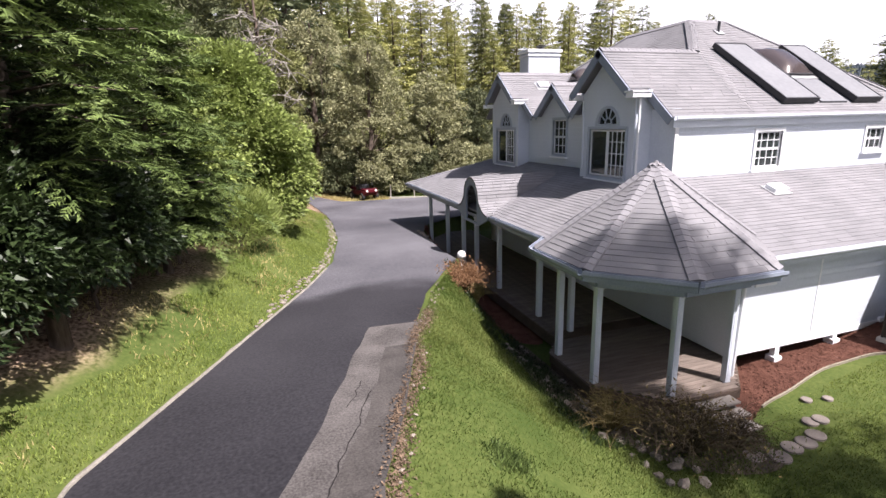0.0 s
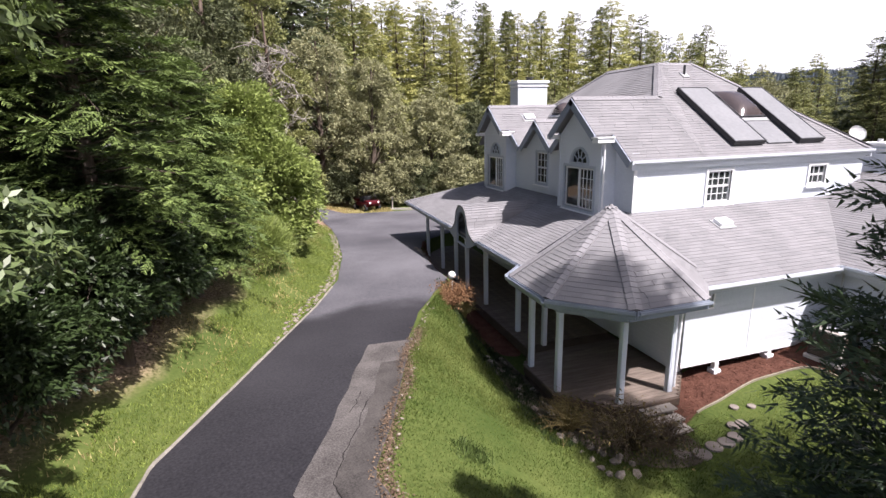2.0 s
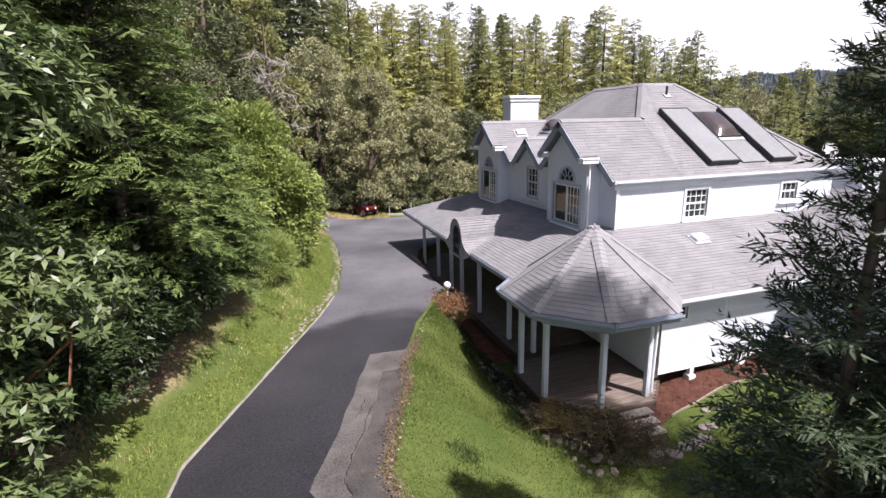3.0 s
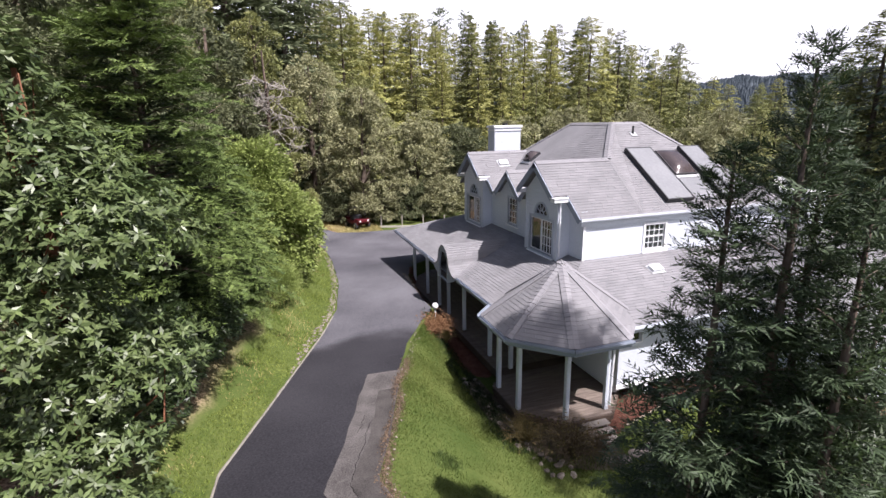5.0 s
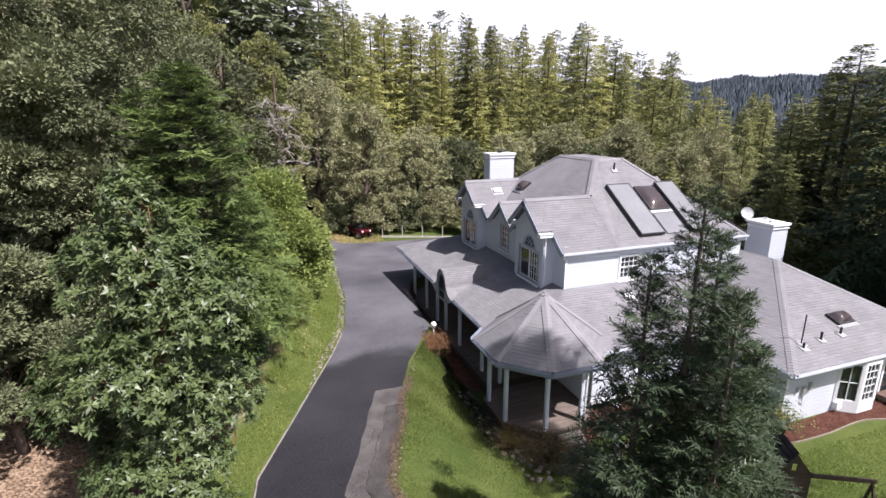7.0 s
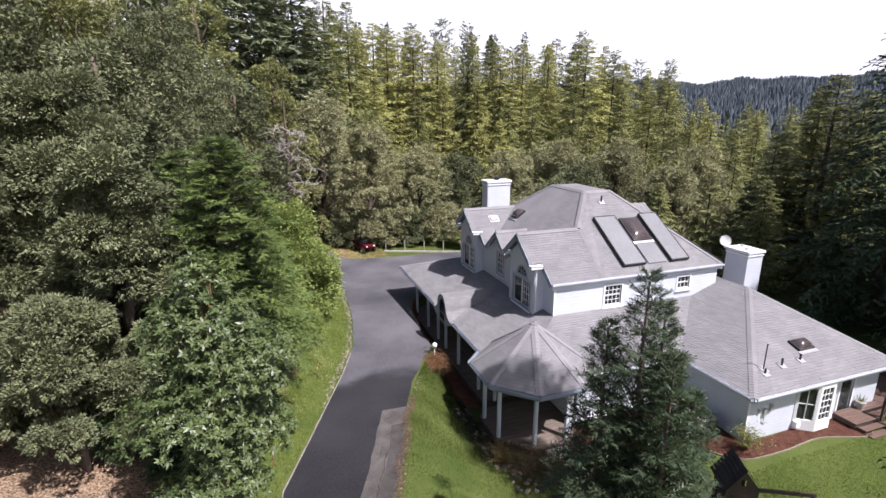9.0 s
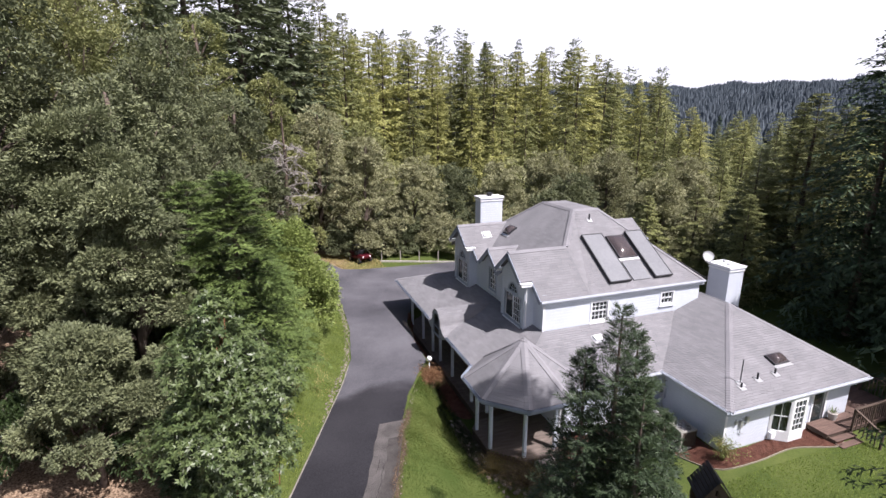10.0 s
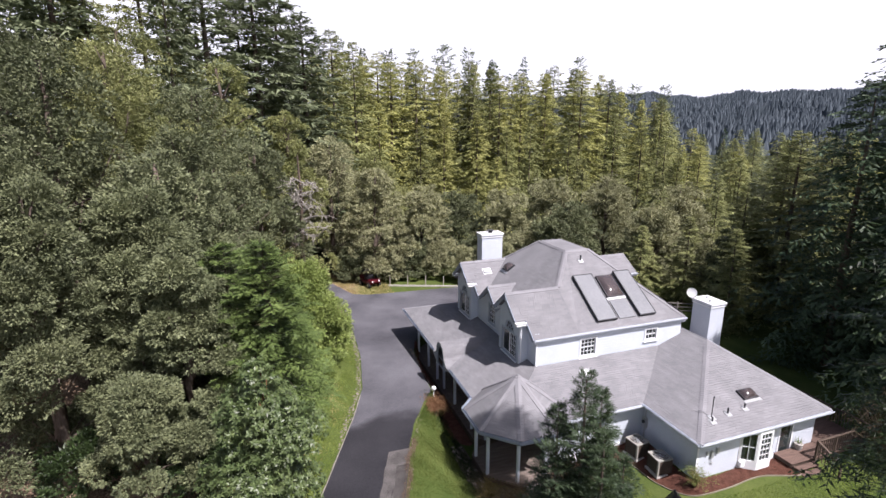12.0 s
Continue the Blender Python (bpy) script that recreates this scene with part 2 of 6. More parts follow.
def tube(bm, pts, r0, r1=None, n=8):
    """A round bar along pts that tapers from r0 to r1."""
    r1 = r0 if r1 is None else r1
    rings = []
    for i, p in enumerate(pts):
        a, b = Vector(pts[max(i - 1, 0)]), Vector(pts[min(i + 1, len(pts) - 1)])
        q = (b - a).to_track_quat("Z", "Y")
        r = r0 + (r1 - r0) * i / (len(pts) - 1)
        rings.append([bm.verts.new(Vector(p) + q @ Vector((r * math.cos(k * 2 * math.pi / n), r * math.sin(k * 2 * math.pi / n), 0))) for k in range(n)])
    for a, b in zip(rings, rings[1:]):
        for k in range(n):
            bm.faces.new((a[k], a[(k + 1) % n], b[(k + 1) % n], b[k]))
    bm.faces.new(rings[0][::-1])
    bm.faces.new(rings[-1])


def tubed(pts, r0, r1=None, n=8):
    bm = bmesh.new()
    tube(bm, pts, r0, r1, n)
    return bm


from mathutils.geometry import tessellate_polygon


def panel(bm, outer, holes, place, thick):
    """A flat wall with openings: 2D outlines, laid by place(u, v, depth) and given its thickness."""
    loops = [outer] + holes
    flat = [p for l in loops for p in l]
    tris = tessellate_polygon([[Vector((u, v, 0)) for u, v in l] for l in loops])
    front = [bm.verts.new(place(u, v, 0)) for u, v in flat]
    back = [bm.verts.new(place(u, v, thick)) for u, v in flat]
    for t in tris:
        bm.faces.new([front[i] for i in t])
        bm.faces.new([back[i] for i in t][::-1])
    k = 0
    for l in loops:
        for i in range(len(l)):
            a, b = k + i, k + (i + 1) % len(l)
            bm.faces.new((front[a], front[b], back[b], back[a]))
        k += len(l)
    bmesh.ops.recalc_face_normals(bm, faces=bm.faces)


# ---- the lie of the land ----
def smooth01(x):
    x = np.clip(x, 0, 1)
    return x * x * (3 - 2 * x)


def drive_z(y):
    return -0.2 + 1.2 * np.log1p(np.exp((18.6 - y) * 0.086 / 1.2)) - 0.02


def drive_left(y):
    return np.interp(y, [-70, -30, -16, -10, -6, -3.5, -1, 2.2, 4.7, 8, 13, 18, 22, 24, 30, 37], [-2.0, -5.0, -7.5, -10.0, -11.2, -11.0, -10.05, -8.85, -7.9, -6.85, -6.1, -5.8, -5.75, -5.9, -6.4, -7.6])


def drive_right(y):
    return np.interp(y, [-70, -30, -16, -10, -5, -3.4, -1.6, 0.4, 2.5, 4.4, 6.2, 8, 11, 13, 15, 17, 19, 28, 28.8, 29.6, 33, 37], [2.0, -1.0, -3.6, -6.4, -7.75, -7.1, -6.5, -5.8, -4.95, -3.9, -2.75, -2.7, -2.4, -2.0, -1.2, 1.0, 9.0, 9.0, -2.2, -4.1, -5.2, -6.4])


def land(x, y):
    """Height of the ground."""
    x, y = np.asarray(x, float), np.asarray(y, float)
    dz = drive_z(y)
    xl, xr = drive_left(y), drive_right(y)
    near = smooth01((14 - y) / 6)
    yard = -0.45 + 0.40 * smooth01((x - 0.5) / 3.0) + 0.5 * smooth01((x - 4.0) / 3.2) - 0.45 * smooth01((x - 13) / 8) + 0.03 * np.clip(-y - 7, 0, 40) * smooth01((4 - x) / 8)
    yard = yard * near + (-0.25) * (1 - near)
    width = np.maximum(-2.1 - xr, 0.5)
    r = smooth01((x - xr) / width)
    right = dz * (1 - r) + yard * r
    d = np.maximum(xl - x, 0)
    rise = 0.16 * np.minimum(d, 0.3) + 0.52 * np.clip(d - 0.3, 0, 1.9) + 0.24 * np.clip(d - 2.2, 0, 4) + 0.10 * np.clip(d - 6.2, 0, 40)
    rise = rise * np.interp(y, [-70, -12, 0, 20, 34, 60], [0.5, 0.6, 1, 0.8, 0.45, 0.4])
    z = np.where(x > xl, np.where(x > xr, right, dz), dz + rise)
    return z


def grid_mesh(name, xs, ys, z, material, keep=None):
    X, Y = np.meshgrid(xs, ys)
    Z = z(X, Y)
    nx = len(xs)
    verts = np.stack([X.ravel(), Y.ravel(), Z.ravel()], 1)
    faces = [(j * nx + i, j * nx + i + 1, (j + 1) * nx + i + 1, (j + 1) * nx + i) for j in range(len(ys) - 1) for i in range(nx - 1)]
    return raw(name, verts, faces, material, smooth=True)


def quad_mesh(name, quads, material, parent=None, label=""):
    """One mesh from an array of four-cornered leaves (n, 4, 3)."""
    q = np.asarray(quads, np.float32).reshape(-1, 3)
    n = len(q) // 4
    me = bpy.data.meshes.new(name)
    me.vertices.add(4 * n)
    me.vertices.foreach_set("co", q.ravel())
    me.loops.add(4 * n)
    me.loops.foreach_set("vertex_index", np.arange(4 * n, dtype=np.int32))
    me.polygons.add(n)
    me.polygons.foreach_set("loop_start", np.arange(0, 4 * n, 4, dtype=np.int32))
    me.update(calc_edges=True)
    me.materials.append(material)
    ob = new(name, me)
    ob.parent = parent
    if label:
        ob["label"] = label
    return ob


def tri_mesh(name, tris, material, parent=None, label="", inner=None, old_shaded=None):
    """One mesh from an array of slender three-cornered sprays (n, 3, 3); the last mask marks those of the inner
    material, old needles and painted shade.
    """
    q = np.asarray(tris, np.float32).reshape(-1, 3)
    n = len(q) // 3
    me = bpy.data.meshes.new(name)
    me.vertices.add(3 * n)
    me.vertices.foreach_set("co", q.ravel())
    me.loops.add(3 * n)
    me.loops.foreach_set("vertex_index", np.arange(3 * n, dtype=np.int32))
    me.polygons.add(n)
    me.polygons.foreach_set("loop_start", np.arange(0, 3 * n, 3, dtype=np.int32))
    me.materials.append(material)
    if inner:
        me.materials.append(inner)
        me.polygons.foreach_set("material_index", np.asarray(old_shaded, np.int32))
    me.update(calc_edges=True)
    ob = new(name, me)
    ob.parent = parent
    if label:
        ob["label"] = label
    return ob


def unit(v):
    return v / np.maximum(np.linalg.norm(v, axis=-1, keepdims=True), 1e-9)


def leaves(base, way, normal, length, width):
    """Pointed leaves: from base along way, spread across the normal."""
    way = unit(way)
    side = unit(np.cross(way, normal))
    up = np.cross(side, way)
    L, W = length[:, None], width[:, None]
    mid = base + way * L * 0.45
    return np.stack([base, mid + side * W / 2 + up * W * 0.12, base + way * L - up * L * 0.08, mid - side * W / 2 + up * W * 0.12], 1)


def slips(base, way, normal, length, width):
    """Slender pointed sprays, widest near the base."""
    way = unit(way)
    side = unit(np.cross(way, normal)) * (width / 2)[..., None]
    foot = base + way * (length * 0.12)[..., None]
    return np.stack([foot + side, foot - side, base + way * length[..., None]], -2).reshape(-1, 3, 3)


def spaced(centre, half, far, n):
    s = np.linspace(-1, 1, n)
    return centre + half * s + np.sign(s) * (far - half) * np.abs(s) ** 7


def ground_mat():
    """Grass, dry patches and leaf litter over soil."""
    m = mat("ground_cover", (0.038, 0.062, 0.013), (0.094, 0.114, 0.032), 0.6, 14, 0.9, 0.5, 0.05, 0.1)
    n, l = m.node_tree.nodes, m.node_tree.links
    ramp = next(q for q in n if q.type == "VALTORGB")
    b = n["Principled BSDF"]
    tex = n.new("ShaderNodeTexCoord")
    sep = n.new("ShaderNodeSeparateXYZ")
    l.new(tex.outputs["Object"], sep.inputs[0])
    wob = n.new("ShaderNodeTexNoise")
    wob.inputs["Scale"].default_value, wob.inputs["Detail"].default_value = 0.45, 5
    l.new(tex.outputs["Object"], wob.inputs["Vector"])
    leaf = n.new("ShaderNodeTexNoise")
    leaf.inputs["Scale"].default_value, leaf.inputs["Detail"].default_value = 16, 3
    l.new(tex.outputs["Object"], leaf.inputs["Vector"])
    lr = n.new("ShaderNodeValToRGB")
    lr.color_ramp.elements[0].position, lr.color_ramp.elements[1].position = 0.35, 0.65
    lr.color_ramp.elements[0].color, lr.color_ramp.elements[1].color = (0.075, 0.048, 0.030, 1), (0.33, 0.24, 0.165, 1)
    l.new(leaf.outputs[0], lr.inputs[0])

    def math_node(op, a, c, clamp=False):
        q = n.new("ShaderNodeMath")
        q.operation, q.use_clamp = op, clamp
        for i, v in enumerate((a, c)):
            if isinstance(v, (int, float)):
                q.inputs[i].default_value = v
            else:
                l.new(v, q.inputs[i])
        return q.outputs[0]

    # litter under the trees, beyond the grass verge: x + 11.2 - 0.26 y < 0, with a wavering edge
    edge = math_node("SUBTRACT", math_node("MULTIPLY", sep.outputs["Y"], 0.26), sep.outputs["X"])
    edge = math_node("SUBTRACT", edge, 11.2)
    edge = math_node("ADD", math_node("MULTIPLY", edge, 1.1), math_node("MULTIPLY", math_node("SUBTRACT", wob.outputs[0], 0.5), 2.4))
    mask = math_node("ADD", edge, 0.0, True)
    away = n.new("ShaderNodeVectorMath")
    away.operation = "DISTANCE"
    away.inputs[1].default_value = (4, 4, 0)
    l.new(tex.outputs["Object"], away.inputs[0])
    floor_mask = math_node("ADD", math_node("MULTIPLY", math_node("SUBTRACT", away.outputs["Value"], 34.0), 0.25), math_node("MULTIPLY", math_node("SUBTRACT", wob.outputs[0], 0.5), 3.0), True)
    mask = math_node("MAXIMUM", mask, floor_mask)
    mx = n.new("ShaderNodeMix")
    mx.data_type = "RGBA"
    l.new(mask, mx.inputs[0])
    l.new(ramp.outputs[0], mx.inputs[6])
    duff = n.new("ShaderNodeMix")
    duff.data_type = "RGBA"
    l.new(floor_mask, duff.inputs[0])
    l.new(lr.outputs[0], duff.inputs[6])
    duff.inputs[7].default_value = (0.036, 0.042, 0.022, 1)
    l.new(duff.outputs[2], mx.inputs[7])
    l.new(mx.outputs[2], b.inputs["Base Color"])
    return m


GROUND = ground_mat()


def sunk(x, y):
    z = land(x, y)
    on = (x > drive_left(y) - 0.02) & (x < drive_right(y) + 0.02) & (y < 37)
    return z - 0.05 * on


ground = grid_mesh("ground", spaced(-2, 26, 1500, 260), spaced(4, 34, 1500, 260), sunk, GROUND)
tagged(ground, "grassy sloping ground with leaf litter under trees", "ground", kind="structure")


def drive_mesh():
    ys = np.concatenate([np.linspace(-70, -12, 30), np.linspace(-11.5, 37, 150)])
    cols = 14
    v, f = [], []
    for y in ys:
        a, b = float(drive_left(y)), float(drive_right(y))
        for i in range(cols + 1):
            u = i / cols
            x = a + (b - a) * u
            wob = 0.05 * noise.noise((x * 0.9, y * 0.9, 3)) if i in (0, cols) else 0
            crown = 0.03 * (1 - (2 * u - 1) ** 2)
            v.append((x + wob, y, float(drive_z(y)) + 0.012 + crown))
    w = cols + 1
    for j in range(len(ys) - 1):
        for i in range(cols):
            f.append((j * w + i, j * w + i + 1, (j + 1) * w + i + 1, (j + 1) * w + i))
    return v, f


drive = tagged(raw("road", *drive_mesh(), ASPHALT, smooth=True), "dark asphalt driveway curving past the house", "driveway", kind="structure")

bm = bmesh.new()
ys = np.linspace(-40, 0.35, 120)
rows = []
for y in ys:
    xr = float(drive_right(y))
    row = []
    for u in np.linspace(0, 1, 6):
        x = xr - 1.06 + u * 1.12 + (0.07 * noise.noise((y * 1.3, u, 5)) if u in (0, 1) else 0)
        row.append(bm.verts.new((x, y, float(drive_z(y)) + 0.022 + 0.03 * (1 - u))))
    rows.append(row)
for a, b in zip(rows, rows[1:]):
    for i in range(5):
        bm.faces.new((a[i], a[i + 1], b[i + 1], b[i]))
tagged(link("pavement", bm, OLDASPHALT, smooth=True), "strip of worn pale asphalt along the driveway", "pavement", kind="structure")

# darker patch along its outer half, with a ragged seam
PATCH = mat("patched_asphalt", (0.026, 0.024, 0.023), (0.082, 0.075, 0.070), 1.6, 34, 0.92, 0.6, 0.02, 0.2)
bm = bmesh.new()
rows = []
for y in np.linspace(-40, -0.9, 160):
    xr = float(drive_right(y))
    inner = xr - 0.46 + 0.07 * noise.noise((y * 0.8, 1, 9)) + 0.03 * noise.noise((y * 4, 2, 9)) - 0.25 * max(0.0, noise.noise((y * 0.45, 7, 2)))
    rows.append([bm.verts.new((inner + (xr + 0.10 - inner) * u, y, float(drive_z(y)) + 0.031 + 0.012 * (1 - u))) for u in (0, 0.5, 1)])
for a, b in zip(rows, rows[1:]):
    for i in range(2):
        bm.faces.new((a[i], a[i + 1], b[i + 1], b[i]))
tagged(link("pavement_patch", bm, PATCH, smooth=True), "darker cracked asphalt patch along the driveway edge", "pavement", kind="structure")

# cracks along the old asphalt
CRACK = mat("crack_filler", (0.012, 0.011, 0.011), (0.026, 0.024, 0.023), 4, 30, 0.95, 0.2, 0.01, 0.1)
for k, (y0, y1, off) in enumerate(((-6.8, -2.6, 0.52), (-4.6, -1.4, 0.24), (-3.0, -2.2, 0.75))):
    bm = bmesh.new()
    last = None
    for y in np.linspace(y0, y1, 46):
        x = float(drive_right(y)) - off + 0.16 * noise.noise((y * 1.1, k, 1)) + 0.05 * noise.noise((y * 5, k, 2))
        w = 0.006 + 0.016 * abs(noise.noise((y * 2, k, 3)))
        row = [bm.verts.new((x + q * w, y, float(drive_z(y)) + 0.022 + 0.03 * min(1.0, off / 1.06) + 0.008)) for q in (-1, 1)]
        if last:
            bm.faces.new((last[0], last[1], row[1], row[0]))
        last = row
    tagged(link("crack", bm, CRACK), "dark ragged crack in the worn asphalt", "crack", kind="structure")

# thin pale edge of the driveway
EDGING = mat("driveway_edging", (0.13, 0.12, 0.10), (0.27, 0.25, 0.215), 3, 30, 0.95, 0.5, 0.02, 0.1)
bm = bmesh.new()
rows = []
for y in np.linspace(-30, 7, 190):
    xl = float(drive_left(y))
    w = 0.055 + 0.06 * noise.noise((y * 1.7, 4, 4))
    z = float(drive_z(y))
    rows.append([bm.verts.new((xl + 0.04 - q * w, y, z + e)) for q, e in ((0, 0.005), (0.1, 0.045), (0.9, 0.05), (1.2, 0.0))])
for a, b in zip(rows, rows[1:]):
    for i in range(3):
        bm.faces.new((a[i], a[i + 1], b[i + 1], b[i]))
tagged(link("kerb", bm, EDGING, smooth=True), "thin pale concrete edge of the driveway", "kerb", kind="structure")

def Z0(x, y):
    return float(land(x, y))


# ---- the house ----
EAVE = 2.82
house = thing("house", "two-storey pale blue-grey house with grey shingle roofs and wrap-around porch", "house")


def clip_half(poly, axis, value, keep_more):
    out = []
    for i in range(len(poly)):
        a, b = poly[i], poly[(i + 1) % len(poly)]
        ia, ib = ((a[axis] >= value) == keep_more), ((b[axis] >= value) == keep_more)
        if ia:
            out.append(a)
        if ia != ib:
            t = (value - a[axis]) / (b[axis] - a[axis])
            out.append((a[0] + (b[0] - a[0]) * t, a[1] + (b[1] - a[1]) * t))
    return out


def roof_frame(poly):
    """Axes of a sloping plane: origin, along the eave, up the slope, normal."""
    o = Vector(poly[0])
    n = (Vector(poly[1]) - o).cross(Vector(poly[2]) - o).normalized()
    if n.z < 0:
        n = -n
    u = Vector((0, 0, 1)).cross(n).normalized()
    return o, u, n.cross(u), n


def tabs(poly, seed, course=0.145, tab=0.42):
    """Shingles that cover a plane, each as a lower edge raised over the course below."""
    rnd = random.Random(seed)
    o, u, v, n = roof_frame(poly)
    flat = [((Vector(p) - o).dot(u), (Vector(p) - o).dot(v)) for p in poly]
    lo, hi = min(p[1] for p in flat), max(p[1] for p in flat)
    k = 0
    y = lo
    while y < hi - 0.01:
        strip = clip_half(clip_half(flat, 1, y, True), 1, y + course, False)
        if len(strip) > 2:
            x, end = min(p[0] for p in strip), max(p[0] for p in strip)
            x -= rnd.random() * tab
            while x < end:
                w = tab * rnd.uniform(0.75, 1.4)
                piece = clip_half(clip_half(strip, 0, x, True), 0, x + w - 0.006, False)
                if len(piece) > 2 and max(p[0] for p in piece) - min(p[0] for p in piece) > 0.01:
                    lift = rnd.uniform(0.007, 0.013)
                    yield [o + u * a + v * b + n * (0.006 + lift * (1 - (b - y) / course)) for a, b in piece], n
                x += w
        y += course
        k += 1


def add_piece(verts, faces, pts, n, drop=0.03):
    k, m = len(verts), len(pts)
    verts.extend(pts)
    verts.extend([p - n * drop for p in pts])
    faces.append(tuple(range(k, k + m)))
    for i in range(m):
        j = (i + 1) % m
        faces.append((k + i, k + m + i, k + m + j, k + j))


def roof(name, poly, seed, parent=None, thick=0.10, label=""):
    """One roof plane: a slab with its shingles laid on it."""
    verts, faces = [], []
    o, u, v, n = roof_frame(poly)
    pts = [Vector(p) for p in poly]
    if (pts[1] - pts[0]).cross(pts[2] - pts[1]).dot(n) < 0:
        pts.reverse()
    add_piece(verts, faces, pts, n, thick)
    m = len(pts)
    faces.append(tuple(range(2 * m - 1, m - 1, -1)))
    for piece, nn in tabs(pts, seed):
        add_piece(verts, faces, piece, nn, 0.012)
    return raw(name, verts, faces, SHINGLE, parent or house, label)


roof("porch_roof", [(-1.75, -1.75, EAVE), (-1.75, 16.8, EAVE), (2.02, 13.1, 4.21), (2.02, 1.61, 4.21)], 1)
roof("porch_roof", [(-1.75, 16.8, EAVE), (13, 16.8, EAVE), (13, 13.1, 4.21), (2.02, 13.1, 4.21)], 2)
roof("lower_roof", [(-1.75, -1.75, EAVE), (6.85, -1.75, EAVE), (10.6, 1.61, 4.21), (2.02, 1.61, 4.21)], 3)
# wing
WR, WN = (12.76, 0.0, 4.92), (12.76, 9.0, 4.92)
roof("wing_roof", [(6.8, 9.0, 2.84), (6.8, -5.55, 2.84), WR, WN], 4)
roof("wing_roof", [(6.8, -5.55, 2.84), (15.7, -5.55, 2.84), WR], 5)
roof("wing_roof", [(15.7, -5.55, 2.84), (15.7, 9.0, 2.84), WN, WR], 6)
# upper roofs
H, RM, RL, RR, RB = (4.73, 4.05, 7.92), (6.9, 6.7, 9.4), (6.88, 10.1, 9.4), (8.65, 6.7, 9.4), (8.65, 10.1, 9.4)
roof("upper_roof", [(1.15, 4.05, 7.92), (1.15, 2.55, 6.68), (1.82, 2.55, 6.68), (1.82, 1.57, 5.87), (4.73, 1.57, 5.87), H], 7)
roof("upper_roof", [(4.73, 1.57, 5.87), (12.5, 1.57, 5.87), RR], 8)
roof("upper_roof", [(4.73, 1.57, 5.87), RR, RM], 9)
roof("upper_roof", [(4.73, 1.57, 5.87), RM, H], 10)
roof("upper_roof", [(2.0, 6.0, 6.04), H, RM, RL, (2.0, 13.4, 6.04)], 11)
roof("upper_roof", [(2.0, 13.4, 6.04), RL, RB, (12.5, 13.4, 6.04)], 12)
roof("upper_roof", [(12.5, 13.4, 6.04), RB, RR, (12.5, 1.57, 5.87)], 13)
roof("upper_roof", [RM, RR, RB, RL], 14)
# gables of the upper front
roof("gable_roof", [(1.15, 4.05, 7.92), H, (2.13, 6.25, 6.11), (1.6, 6.25, 6.11), (1.6, 5.4, 6.8), (1.15, 5.4, 6.8)], 15)
roof("gable_roof", [(1.65, 7.6, 7.22), (3.7, 7.6, 7.22), (2.13, 6.25, 6.11), (1.65, 6.25, 6.11)], 16)
roof("gable_roof", [(1.65, 7.6, 7.22), (3.7, 7.6, 7.22), (2.13, 8.95, 6.11), (1.65, 8.95, 6.11)], 17)
roof("gable_roof", [(1.15, 11.33, 7.94), (4.77, 11.33, 7.94), (2.13, 8.95, 6.11), (1.6, 8.95, 6.11), (1.6, 9.89, 6.83), (1.15, 9.89, 6.83)], 18)
roof("gable_roof", [(1.15, 11.33, 7.94), (4.77, 11.33, 7.94), (2.13, 13.7, 6.11), (1.6, 13.7, 6.11), (1.6, 12.77, 6.83), (1.15, 12.77, 6.83)], 19)

roof("upper_roof", [(9.0, 8.5, 6.65), (14.5, 8.5, 6.65), (14.5, 10.2, 7.75), (9.0, 10.2, 7.75)], 20)
roof("upper_roof", [(9.0, 11.9, 6.65), (14.5, 11.9, 6.65), (14.5, 10.2, 7.75), (9.0, 10.2, 7.75)], 21)


def cap(p, q, drop):
    """Overlapping ridge shingles along a hip or ridge, as one strip; drop: how steeply the sides fall."""
    p, q = Vector(p), Vector(q)
    n = max(2, int((q - p).length / 0.16))
    d = (q - p).normalized()
    side = d.cross(Vector((0, 0, 1))).normalized()
    up = side.cross(d)
    v, f = [], []
    w = 0.165
    for i in range(n):
        for t, h in ((i / n, 0.050), ((i + 1) / n, 0.038)):
            c = p.lerp(q, t)
            v += [c - side * w + up * (h - drop * w - 0.03), c - side * w + up * (h - drop * w), c + up * h, c + side * w + up * (h - drop * w), c + side * w + up * (h - drop * w - 0.03)]
    for k in range(2 * n - 1):
        for m in range(4):
            f.append((5 * k + m, 5 * k + m + 1, 5 * k + m + 6, 5 * k + m + 5))
    f.append((4, 3, 2, 1, 0))
    return raw("ridge_cap", v, f, CAPS, house)


for a, b in (((-1.75, 16.8, EAVE), (2.02, 13.1, 4.21)), ((6.8, -5.55, 2.84), WR), ((15.7, -5.55, 2.84), WR), (WR, WN), (RM, RR), (RM, RL), (H, RM), (RR, (12.5, 1.57, 5.87)), ((1.15, 4.05, 7.92), H), ((1.65, 7.6, 7.22), (3.7, 7.6, 7.22)), ((1.15, 11.33, 7.94), (4.77, 11.33, 7.94)), (RL, (2.0, 13.4, 6.04)), ((9.0, 10.2, 7.75), (14.5, 10.2, 7.75))):
    cap(a, b, 0.75 if a[2] == b[2] else 0.3)

# ---- openings and walls ----
def rect(u0, u1, v0, v1):
    return [(u0, v0), (u1, v0), (u1, v1), (u0, v1)]


def arch(c, v0, r, n=14):
    return [(c + r * math.cos(math.pi * i / n), v0 + r * math.sin(math.pi * i / n)) for i in range(n + 1)]


